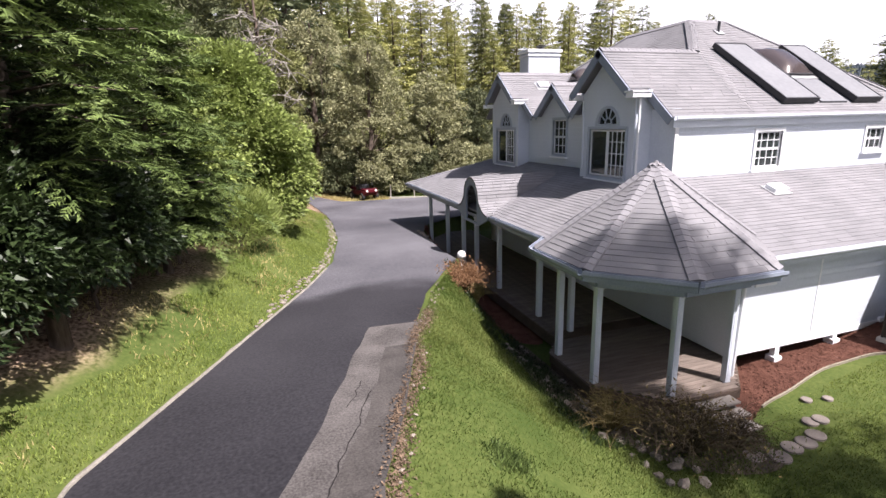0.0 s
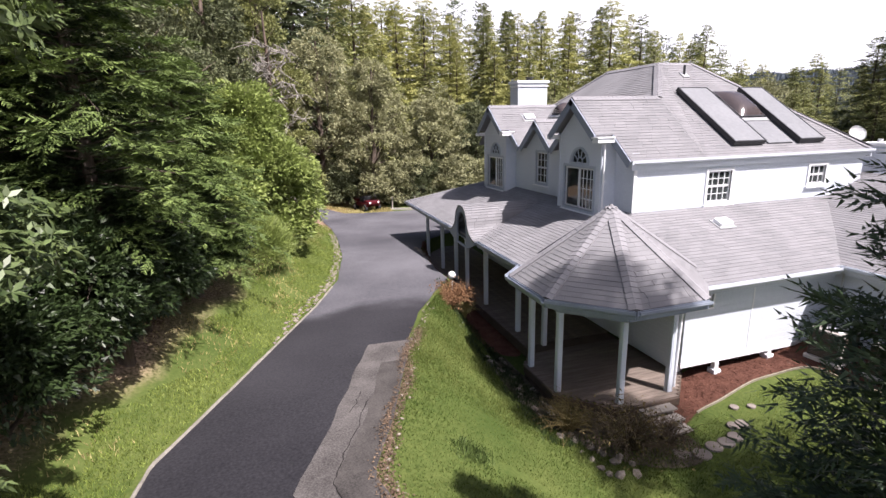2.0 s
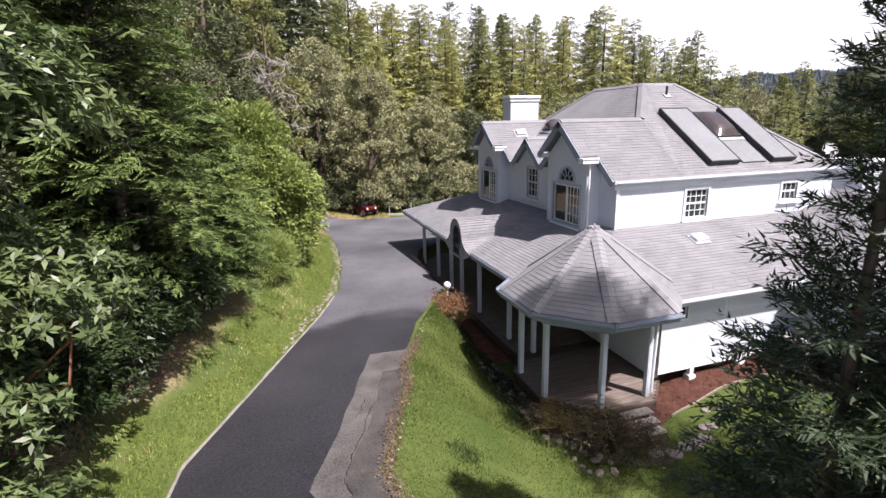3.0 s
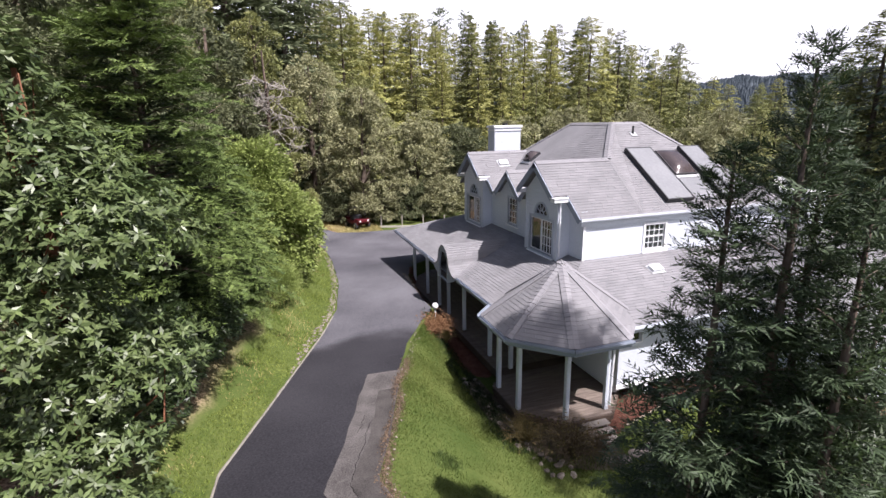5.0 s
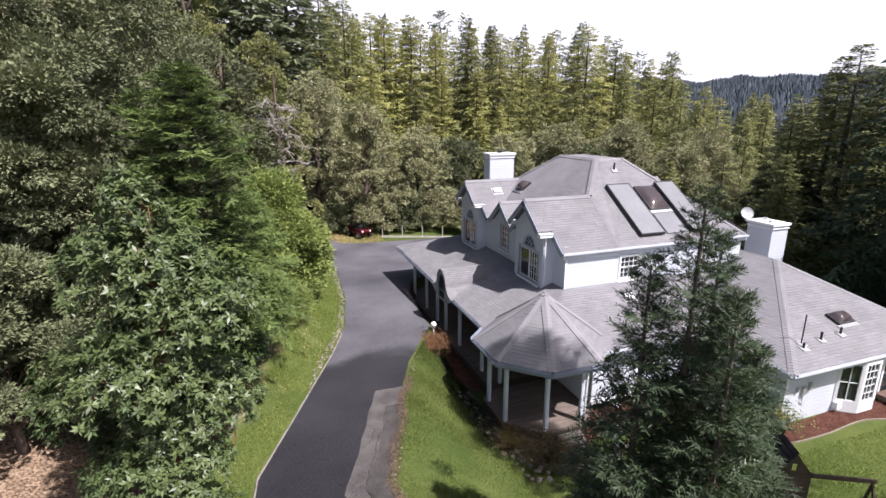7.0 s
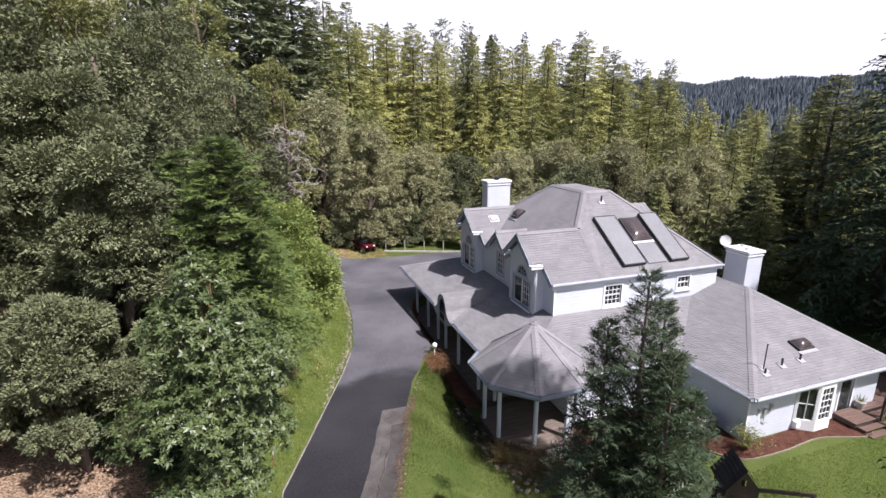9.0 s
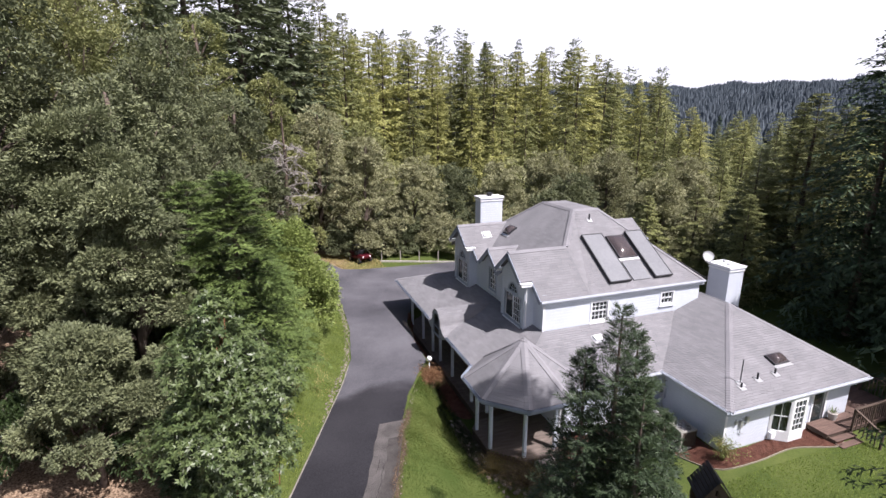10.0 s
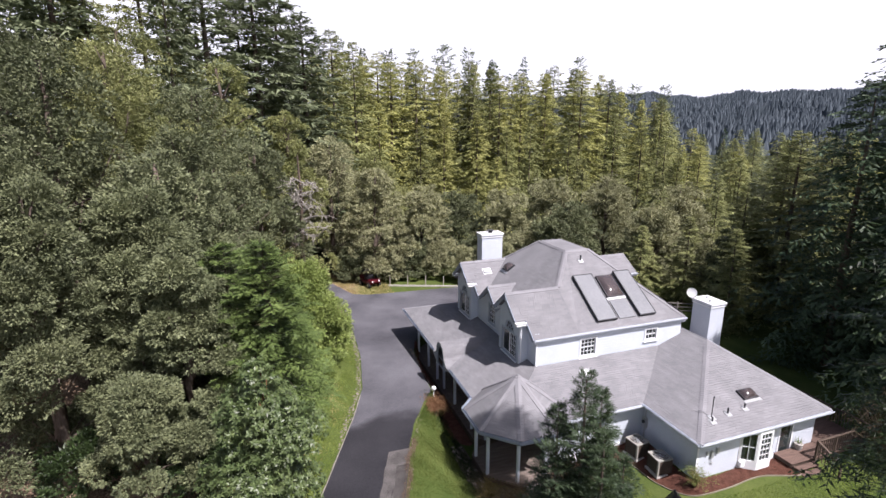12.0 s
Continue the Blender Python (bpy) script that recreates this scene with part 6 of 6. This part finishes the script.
r = random.Random(3)
spots = []
y = 1.6
while y < 20:
    for q in range(1 if y < 3 else 2):
        spots.append((float(drive_left(y)) - 0.06 - r.uniform(0, 0.16) - 0.16 * q, y + r.uniform(-0.05, 0.05)))
    y += 0.20 if y < 3 else 0.24
stones("stone_edging", "rough pale stones edging the driveway", spots, 0.4, 0.9, 5)
spots = [(float(drive_right(v)) + r.uniform(0.02, 0.35), v) for v in np.linspace(-7.0, 3.6, 110)]
stones("stone_edging", "loose gravel stones along the lawn side of the driveway", spots, 0.12, 0.38, 6)
spots = [(-2.6 + r.uniform(-0.5, 0.4) + 0.25 * max(0, -1 - v), v) for v in np.linspace(2.2, -3.8, 60)]
stones("stone_border", "scattered grey stones beside the gazebo", spots, 0.5, 1.3, 7)
spots = [(-2.6 + 0.055 * (v - 6.4) + r.uniform(-0.05, 0.05), v) for v in np.linspace(6.4, 13.0, 34)]
stones("stone_border", "pale stones edging the porch planting bed", spots, 0.6, 1.3, 8)

PAVER = mat("stepping_stone_concrete", (0.150, 0.128, 0.112), (0.235, 0.205, 0.182), 2, 30, 0.9, 0.3, 0.01, rand=0.1)
for i, (x, y, w) in enumerate(((-0.34, -3.58, 0.2), (0.1, -3.74, 0.2), (0.57, -3.62, 0.19), (0.94, -3.62, 0.19), (1.28, -3.56, 0.18), (1.55, -3.25, 0.15), (1.76, -3.3, 0.15), (2.1, -2.75, 0.11), (2.45, -2.95, 0.1))):
    bm = bmesh.new()
    n = 18
    prof = [(0.0, 0.0), (w * 0.9, 0.0), (w * 1.06, -0.012), (w * 1.08, -0.05)]
    prev = None
    for rad, z in prof:
        row = [bm.verts.new((rad * (1 + 0.05 * noise.noise((math.cos(a * 2 * math.pi / n) * 2 + i, math.sin(a * 2 * math.pi / n) * 2, i))) * math.cos(a * 2 * math.pi / n), rad * math.sin(a * 2 * math.pi / n) * 0.95, z)) for a in range(n)] if rad else [bm.verts.new((0, 0, z))]
        if prev:
            for a in range(n):
                if len(prev) == 1:
                    bm.faces.new((prev[0], row[a], row[(a + 1) % n]))
                else:
                    bm.faces.new((prev[a], row[a], row[(a + 1) % n], prev[(a + 1) % n]))
        prev = row
    ob = link("stepping_stone", bm, PAVER)
    ob.location = (x, y, Z0(x, y) + 0.045)
    tagged(ob, "round pale concrete stepping stone set in the grass", "stepping stone", "stepping stones")


def twig_bush(name, label, at, r, h, n, material, seed, leaf=None, leaf_mat=None):
    """A leafless shrub: arching stems that fork."""
    rng = np.random.default_rng(seed)
    t = thing(name, label, "shrub", at=at)
    bm = bmesh.new()
    tips = []
    for i in range(n):
        a, lean = rng.uniform(0, 2 * math.pi), rng.uniform(0.25, 1.0)
        d = Vector((math.cos(a) * lean * r, math.sin(a) * lean * r, 0))
        top = h * rng.uniform(0.5, 1.0) * (1.2 - 0.5 * lean)
        pts = [Vector((d.x * 0.08, d.y * 0.08, -0.05)), d * 0.45 + Vector((0, 0, top * 0.7)), d * 0.85 + Vector((rng.normal() * 0.08, rng.normal() * 0.08, top)), d * 1.1 + Vector((rng.normal() * 0.15, rng.normal() * 0.15, top * 0.85))]
        tube(bm, pts, 0.014, 0.004, 4)
        for q in range(3):
            b = pts[1 + q % 2].lerp(pts[2 + q % 2], rng.random())
            e = b + Vector((rng.normal() * 0.25, rng.normal() * 0.25, rng.uniform(-0.05, 0.35)))
            tube(bm, [b, b.lerp(e, 0.5) + Vector((0, 0, 0.05)), e], 0.006, 0.002, 3)
            tips.append(e)
    part("branchwork", bm, material, t)
    if leaf:
        P3 = np.array([tuple(p) for p in tips]).repeat(leaf, 0) + rng.normal(size=(len(tips) * leaf, 3)) * 0.10
        ln = rng.uniform(0.05, 0.11, len(P3))
        quad_mesh("foliage", leaves(P3, unit(rng.normal(size=P3.shape) + np.array([0, 0, 0.4])), unit(rng.normal(size=P3.shape)), ln, ln * 0.35), leaf_mat, t)
    return t


TWIG = mat("bare_twigs", (0.055, 0.042, 0.030), (0.145, 0.110, 0.065), 3, 20, 0.9, 0.2)
YTWIG = mat("yellow_twigs", (0.105, 0.080, 0.030), (0.21, 0.165, 0.068), 3, 20, 0.9, 0.2)
twig_bush("bare_shrub", "leafless tangled shrub in front of the gazebo", (-1.35, -3.0, Z0(-1.35, -3.0)), 1.05, 1.0, 120, TWIG, 31, 2, YTWIG)
twig_bush("bare_shrub", "leafless yellow-stemmed shrub beside the gazebo", (-2.3, -1.9, Z0(-2.3, -1.9)), 0.8, 0.8, 80, YTWIG, 32)
twig_bush("bare_shrub", "leafless shrub at the edge of the gazebo bed", (-0.4, -3.2, Z0(-0.4, -3.2)), 0.7, 0.7, 60, TWIG, 33)
DRYRED = mat("rusty_leaves", (0.150, 0.075, 0.035), (0.280, 0.160, 0.085), 3, 20, 0.9, 0, island=0.3, through_light=0.2)
twig_bush("dry_shrub", "low rust-coloured dry shrub beside the lamp", (-3.15, 4.6, Z0(-3.15, 4.6)), 0.75, 0.5, 110, DRYRED, 34, 9, DRYRED)
twig_bush("dry_grass_clump", "straw-coloured dry clump beside the lamp", (-2.6, 4.9, Z0(-2.6, 4.9)), 0.4, 0.8, 60, DRYBLADE, 35)
twig_bush("bare_tree", "bare grey thicket at the edge of the yard", (17.5, -7.5, Z0(17.5, -7.5)), 2.4, 4.6, 160, TWIG, 36)
for i, (x, y, rr, hh, m) in enumerate(((-1.8, -7.4, 0.9, 0.9, "dark"), (-1.0, -8.4, 0.9, 1.0, "bright"), (-1.9, -6.2, 0.8, 0.6, "dark"), (0.2, -8.2, 0.8, 0.8, "fir"))):
    broad_tree("shrub", "small green leafy shrub in the grass", "shrub", (x, y, Z0(x, y)), [((0, 0, hh * 0.55), (rr, rr, hh * 0.55))], 70, 60, 0.10, LEAF[m], 90 + i, 0.03, count=6, shape=0.4, clump_r=(0.12, 0.28), group="small shrubs")

twig_bush("spiky_shrub", "sparse light green shrub at the wing corner", (6.85, -5.5, Z0(6.85, -5.5)), 0.42, 1.0, 34, YTWIG, 37, 8, LEAF["bright"])

# deck, rail and steps on the wing
wd = thing("wing_deck", "brown wooden deck with steps and a railing", "deck")
DZ = 0.78
part("deck_beam", boxed((12.5, -6.1, DZ - 0.24), (15.3, -5.15, DZ - 0.04)), DARKWOOD, wd)
for i in range(7):
    part("plank", boxed((12.45, -6.15 + i * 0.143, DZ - 0.04), (15.35, -6.15 + i * 0.143 + 0.137, DZ)), DECKWOOD, wd)
for i in range(30):
    part("plank", boxed((15.37, -6.15 + i * 0.143, DZ - 0.04), (18.3, -6.15 + i * 0.143 + 0.137, DZ)), DECKWOOD, wd)
part("deck_beam", boxed((15.4, -6.1, DZ - 0.24), (18.2, -1.9, DZ - 0.045)), DARKWOOD, wd)
for x, y in ((12.55, -6.05), (14.0, -6.05), (16.0, -6.05), (18.15, -6.05), (18.15, -4.0)):
    part("leg", boxed((x - 0.05, y - 0.05, -0.2), (x + 0.05, y + 0.05, DZ - 0.24)), DARKWOOD, wd)
for i in range(4):
    part("tread", boxed((12.55, -6.5 - i * 0.30, DZ - 0.18 - i * 0.14), (13.95, -6.2 - i * 0.30, DZ - 0.13 - i * 0.14), 0.008), DECKWOOD, wd)
for x in (12.57, 13.92):
    part("stringer", beamed((x, -6.15, DZ - 0.1), (x, -7.45, DZ - 0.72), 0.05, 0.24), DARKWOOD, wd)
runs = (((14.1, -6.15), (18.2, -6.15)), ((18.2, -6.15), (18.2, -2.0)), ((14.1, -6.15), (14.1, -7.35)))
for x, y, dz in ((14.1, -6.15, 0), (15.5, -6.15, 0), (16.9, -6.15, 0), (18.2, -6.15, 0), (18.2, -4.0, 0), (18.2, -2.0, 0), (14.1, -7.35, -0.55)):
    part("rail_post", boxed((x - 0.045, y - 0.045, -0.2), (x + 0.045, y + 0.045, DZ + 0.95 + dz), 0.006), DARKWOOD, wd)
for r_i, (a, b) in enumerate(runs):
    fall = -0.55 if r_i == 2 else 0.0
    part("top_rail", beamed((*a, DZ + 0.98), (*b, DZ + 0.98 + fall), 0.12, 0.04), DARKWOOD, wd)
    L = math.hypot(b[0] - a[0], b[1] - a[1])
    for i in range(1, int(L / 0.16)):
        t = i * 0.16 / L
        x, y = a[0] + (b[0] - a[0]) * t, a[1] + (b[1] - a[1]) * t
        part("baluster", boxed((x - 0.018, y - 0.018, DZ + 0.06 + fall * t), (x + 0.018, y + 0.018, DZ + 0.94 + fall * t)), DARKWOOD, wd)
pot = thing("plant_pot", "round pale plant pot on the deck", "plant pot", at=(13.95, -5.35, 0.78))
part("pot", tubed([(0, 0, 0), (0, 0, 0.14), (0, 0, 0.34)], 0.15, 0.21, 14), CONCRETE, pot)
bm = bmesh.new()
for i in range(26):
    a = i * 0.9
    beam(bm, (0, 0, 0.3), (0.2 * math.cos(a), 0.2 * math.sin(a), 0.42 + 0.1 * (i % 3)), 0.02, 0.004)
part("plant", bm, LEAF["fir"], pot)

# play house with swing beam
TARPAPER = mat("dark_grey_roofing", (0.040, 0.038, 0.042), (0.085, 0.082, 0.088), 2, 30, 0.9, 0.3, 0.01)
ph = thing("play_house", "dark wooden play house with pitched roof and swing beam", "play house", at=(3.2, -8.0, Z0(3.2, -8.0)))
ph.rotation_euler = (0, 0, radians(-28))
ph.scale = (0.72, 0.72, 1.12)
for sx in (-0.62, 0.62):
    for sy in (-0.6, 0.6):
        part("leg", boxed((sx - 0.05, sy - 0.05, -0.15), (sx + 0.05, sy + 0.05, 1.9)), DARKWOOD, ph)
part("floor", boxed((-0.7, -0.68, 0.98), (0.7, 0.68, 1.04)), DARKWOOD, ph)
for i in range(9):
    z = 1.06 + i * 0.098
    for sy in (-0.66, 0.64):
        part("board", boxed((-0.68, sy, z), (0.68, sy + 0.02, z + 0.092)), DARKWOOD, ph)
bm = bmesh.new()
panel(bm, [(-0.68, 1.9), (0.68, 1.9), (0, 2.48)], [rect(-0.1, 0.1, 1.98, 2.18)], lambda u, v, d: (u, -0.68 + d, v), 0.03)
part("gable", bm, DARKWOOD, ph)
bm = bmesh.new()
panel(bm, [(-0.68, 1.9), (0.68, 1.9), (0, 2.48)], [], lambda u, v, d: (u, 0.65 + d, v), 0.03)
part("gable", bm, DARKWOOD, ph)
for s in (-1, 1):
    for i in range(7):
        a, b = i / 7, (i + 0.96) / 7
        f = lambda t: (s * 0.86 * (1 - t), 1.76 + 0.78 * t)
        (xa, za), (xb, zb) = f(a), f(b)
        bm = bmesh.new()
        vs = [bm.verts.new(q) for q in ((xa, -0.85, za + 0.03), (xb, -0.85, zb + 0.015), (xb, 0.85, zb + 0.015), (xa, 0.85, za + 0.03))]
        bm.faces.new(vs)
        bmesh.ops.solidify(bm, geom=bm.faces, thickness=0.02)
        part("roof_board", bm, TARPAPER, ph)
part("swing_beam", beamed((0.7, 0, 1.62), (3.4, 0, 1.62), 0.09, 0.11), DARKWOOD, ph)
for dy in (-0.8, 0.8):
    part("swing_leg", beamed((3.3, 0, 1.6), (3.45, dy, -0.2), 0.08, 0.08), DARKWOOD, ph)
part("slide", beamed((-0.4, -0.7, 1.05), (-0.4, -2.0, 0.0), 0.45, 0.05), GREENPAINT, ph)

# behind: red utility vehicle, fences
cart = thing("utility_vehicle", "small red utility vehicle with roll cage under the trees", "vehicle", at=(-1.5, 33.6, Z0(-1.5, 33.6)))
cart.rotation_euler = (0, 0, radians(20))
bm = boxed((-0.68, -1.2, 0.42), (0.68, 1.25, 0.78), 0.06)
box(bm, (-0.62, -1.35, 0.62), (0.62, -0.55, 0.98), 0.08)
part("body", bm, RED, cart)
part("cargo_bed", boxed((-0.66, 0.45, 0.80), (0.66, 1.3, 1.05), 0.03), RED, cart)
part("seat", boxed((-0.55, -0.1, 0.80), (0.55, 0.35, 1.25), 0.05), BLACK, cart)
for sx in (-1, 1):
    for sy in (-0.85, 0.85):
        w = part("wheel", tubed([(sx * 0.55, sy, 0.32), (sx * 0.80, sy, 0.32)], 0.32, n=18), RUBBER, cart)
        part("rim", tubed([(sx * 0.805, sy, 0.32), (sx * 0.815, sy, 0.32)], 0.17, n=14), METAL, w)
    part("roll_bar", tubed([(sx * 0.6, -0.6, 0.95), (sx * 0.58, -0.35, 1.85), (sx * 0.58, 0.5, 1.85), (sx * 0.6, 0.55, 1.0)], 0.03), BLACK, cart)
    part("headlight", tubed([(sx * 0.42, -1.35, 0.82), (sx * 0.42, -1.38, 0.82)], 0.09, n=12), WHITE, cart)
part("canopy", boxed((-0.62, -0.4, 1.86), (0.62, 0.55, 1.90), 0.015), BLACK, cart)


def fence(name, label, pts, height, rails, material, gap=2.0, pickets=0):
    t = thing(name, label, "fence")
    for a, b in zip(pts, pts[1:]):
        L = math.hypot(b[0] - a[0], b[1] - a[1])
        n = max(1, round(L / gap))
        for i in range(n + 1):
            x, y = a[0] + (b[0] - a[0]) * i / n, a[1] + (b[1] - a[1]) * i / n
            part("fence_post", boxed((x - 0.05, y - 0.05, Z0(x, y) - 0.2), (x + 0.05, y + 0.05, Z0(x, y) + height), 0.008), material, t)
        for q in range(rails):
            z = height * (q + 0.7) / rails
            for i in range(n):
                xa, ya = a[0] + (b[0] - a[0]) * i / n, a[1] + (b[1] - a[1]) * i / n
                xb, yb = a[0] + (b[0] - a[0]) * (i + 1) / n, a[1] + (b[1] - a[1]) * (i + 1) / n
                part("rail", beamed((xa, ya, Z0(xa, ya) + z), (xb, yb, Z0(xb, yb) + z), 0.03, 0.10), material, t)
        for i in range(int(L / 0.14) if pickets else 0):
            x, y = a[0] + (b[0] - a[0]) * i * 0.14 / L, a[1] + (b[1] - a[1]) * i * 0.14 / L
            part("picket", boxed((x - 0.055, y - 0.05, Z0(x, y) + 0.05), (x + 0.055, y - 0.03, Z0(x, y) + height - 0.05)), material, t)


fence("wooden_fence", "weathered grey board fence under the trees", [(-9.4, 33.5), (-6.8, 35.5)], 1.3, 2, GREYWOOD, 1.4, 1)
fence("post_fence", "wire fence posts along the edge of the turning place", [(0.8, 33.2), (8.5, 30.0), (12.0, 28.5)], 1.1, 0, GREYWOOD, 1.9)
fence("rail_fence", "pale wooden rail fence across the far lawn", [(20.5, 17.5), (27.0, 14.0), (31, 12)], 1.1, 3, GREYWOOD, 2.0)
bm = bmesh.new()
for a, b in zip(((0.5, 32.6), (4.5, 31.0), (9.0, 29.2), (12.5, 27.6)), ((4.5, 31.0), (9.0, 29.2), (12.5, 27.6), (13.5, 25.0))):
    beam(bm, (*a, Z0(*a) + 0.16), (*b, Z0(*b) + 0.16), 0.16, 0.3)
tagged(link("kerb", bm, CONCRETE), "low pale concrete kerb round the turning place", "kerb", kind="structure")

# pale dead limbs in the dark tree behind the bend
dead = thing("dead_tree", "dead tree with pale lichen-covered limbs", "tree", at=(-9.1, 27.6, Z0(-9.1, 27.6)))
rngd = np.random.default_rng(77)
bm = bmesh.new()
tube(bm, [(0, 0, -0.2), (0.1, 0, 5), (0.3, -0.2, 10), (0.2, 0, 14)], 0.3, 0.08, 9)
part("trunk", bm, DARKWOOD, dead, smooth=True)
bm = bmesh.new()
for i in range(30):
    z = rngd.uniform(6.5, 13)
    a = rngd.uniform(math.pi * 0.9, math.pi * 2.1)
    L = rngd.uniform(1.2, 3.0)
    p0 = Vector((0.2, -0.1, z))
    p1 = p0 + Vector((math.cos(a) * L * 0.5, math.sin(a) * L * 0.5, rngd.uniform(-0.2, 0.6)))
    p2 = p1 + Vector((math.cos(a + 0.4) * L * 0.5, math.sin(a + 0.4) * L * 0.5, rngd.uniform(-0.8, 0.5)))
    tube(bm, [p0, p1, p2], 0.065, 0.02, 5)
    for q in range(9):
        b = p1.lerp(p2, rngd.random())
        tube(bm, [b, b + Vector(rngd.normal(size=3) * 0.45)], 0.035, 0.012, 4)
part("branchwork", bm, PALEBARK, dead)


# ---- grass ----
def grass(name, label, n, spread, height, material, seed, keep):
    """Blades over a region (four limits) or over what a sampler spreads."""
    rng = np.random.default_rng(seed)
    x, y = spread(rng, n) if callable(spread) else (rng.uniform(spread[0], spread[1], n), rng.uniform(spread[2], spread[3], n))
    ok = keep(x, y, rng)
    x, y = x[ok], y[ok]
    patch = np.array([noise.noise((a * 0.7, b * 0.7, seed)) for a, b in zip(x, y)])
    base = np.stack([x, y, land(x, y) - 0.01], 1)
    way = unit(np.stack([rng.normal(size=len(x)) * 0.5, rng.normal(size=len(x)) * 0.5, np.ones(len(x))], 1))
    ln = height * rng.uniform(0.5, 1.3, len(x)) * (1 + 0.6 * patch)
    return tagged(tri_mesh(name, slips(base, way, unit(rng.normal(size=(len(x), 3))), ln, 0.010 + 0.10 * ln), material), label, "grass", kind="stuff")


def along_bank(rng, n):
    y = -8 + 32 * rng.random(n) ** 1.5
    return drive_left(y) - 0.08 - 4.2 * rng.random(n), y


def across_lawn(rng, n):
    y = -9 + 14 * rng.random(n) ** 1.1
    left = drive_right(y) + 0.12
    return left + (np.where(y > -2.5, -2.3, 3.0) - left) * rng.random(n), y


def wobble(x, y, f=0.8):
    return np.array([noise.noise((a * f, b * f, 7.0)) for a, b in zip(x, y)])


grass("grass", "green lawn grass between driveway and house", 150000, across_lawn, 0.055, LAWNBLADE, 1, lambda x, y, r: (np.abs(y + 3.6 - 0.25 * np.maximum(x, 0)) > np.where(x > -0.6, 0.75, 0)) & (x > drive_right(y) + 0.12) & (x < np.where(y > -2.5, -2.3, 4)) & (wobble(x, y) > -0.6))
grass("grass", "long green grass on the driveway bank", 170000, along_bank, 0.08, BANKBLADE, 2, lambda x, y, r: (x < drive_left(y) - 0.12) & (x > drive_left(y) - np.interp(y, [-4, 2, 8], [0.95, 1.35, 2.7]) - 0.8 * wobble(x, y)) & (wobble(x, y, 0.5) > -0.34))
grass("dry_grass", "straw-coloured dry grass patches on the bank", 26000, (-13, -5, -6, 24), 0.11, DRYBLADE, 3, lambda x, y, r: (x < drive_left(y) - 0.2) & (x > drive_left(y) - 3.0) & (wobble(x, y, 0.5) < -0.12))
grass("dry_grass", "dry yellow grass on the island by the turning place", 14000, (-6.5, 0.5, 28.5, 37), 0.2, DRYBLADE, 4, lambda x, y, r: (x > drive_right(y) + 0.1) & (y > 28.8))
grass("grass", "short grass round the stepping stones", 16000, (-0.6, 5, -5, -2.4), 0.05, BANKBLADE, 8, lambda x, y, r: (np.min([np.hypot(x - a, y - b) for a, b in ((-0.34, -3.58), (0.1, -3.74), (0.57, -3.62), (0.94, -3.62), (1.28, -3.56), (1.55, -3.25), (1.76, -3.3))], axis=0) > 0.24) & (y < -2.95 + 0.12 * x))
grass("grass", "short bright lawn grass beside the wing", 60000, (4, 17, -13, -6), 0.08, BLADE, 5, lambda x, y, r: (y < -6.5) | (x < 5))

grass("weeds", "tuft of darker weeds in the lawn", 1300, lambda r, n: (-5.75 + r.normal(size=n) * 0.17, -4.2 + r.normal(size=n) * 0.15), 0.10, LEAF["fir"], 9, lambda x, y, r: x > -9)
grass("weeds", "low dark weeds in the stony strip beside the gazebo", 11000, lambda r, n: (-2.65 + r.normal(size=n) * 0.38, r.uniform(-2.6, 6.2, n)), 0.15, LEAF["under"], 10, lambda x, y, r: (x < -2.2) & (x > -3.4) & (wobble(x, y, 1.6) > -0.25))
grass("weeds", "thin grass in the soil round the bare shrubs", 6000, lambda r, n: (-1.6 + r.normal(size=n) * 0.9, -3.3 + r.normal(size=n) * 0.55), 0.11, LAWNBLADE, 11, lambda x, y, r: y < -2.5 - 0.1 * x)

# fallen leaves
DEADLEAF = mat("dead_leaves", (0.050, 0.034, 0.024), (0.175, 0.125, 0.085), 6, 40, 0.9, 0, 0.01, 0.15, island=0.4)


def litter(label, n, seed, place):
    rng = np.random.default_rng(seed)
    x, y, z = place(rng, n)
    ln = rng.uniform(0.025, 0.06, n)
    way = unit(np.stack([rng.normal(size=n), rng.normal(size=n), rng.normal(size=n) * 0.3], 1))
    tagged(quad_mesh("leaf_litter", leaves(np.stack([x, y, z], 1), way, unit(np.array([0, 0, 1.0]) + rng.normal(size=(n, 3)) * 0.4), ln, ln * 0.5), DEADLEAF), label, "leaf litter", kind="stuff")


def beside_drive(rng, n):
    y = rng.uniform(-9, 1.2, n)
    x = drive_right(y) + 0.14 + rng.normal(size=n) * 0.09 + 0.08 * np.sin(y * 2.3)
    return x, y, np.maximum(land(x, y), np.where(x < drive_right(y) + 0.06, drive_z(y) + 0.035, -9)) + 0.025


def under_trees(rng, n):
    y = rng.uniform(-12, 6, n)
    x = drive_left(y) - 1.9 - rng.random(n) ** 0.8 * 7
    return x, y, land(x, y) + 0.025


litter("brown fallen leaves along the worn driveway edge", 7000, 71, beside_drive)
litter("brown fallen leaves on the ground under the trees", 26000, 72, under_trees)
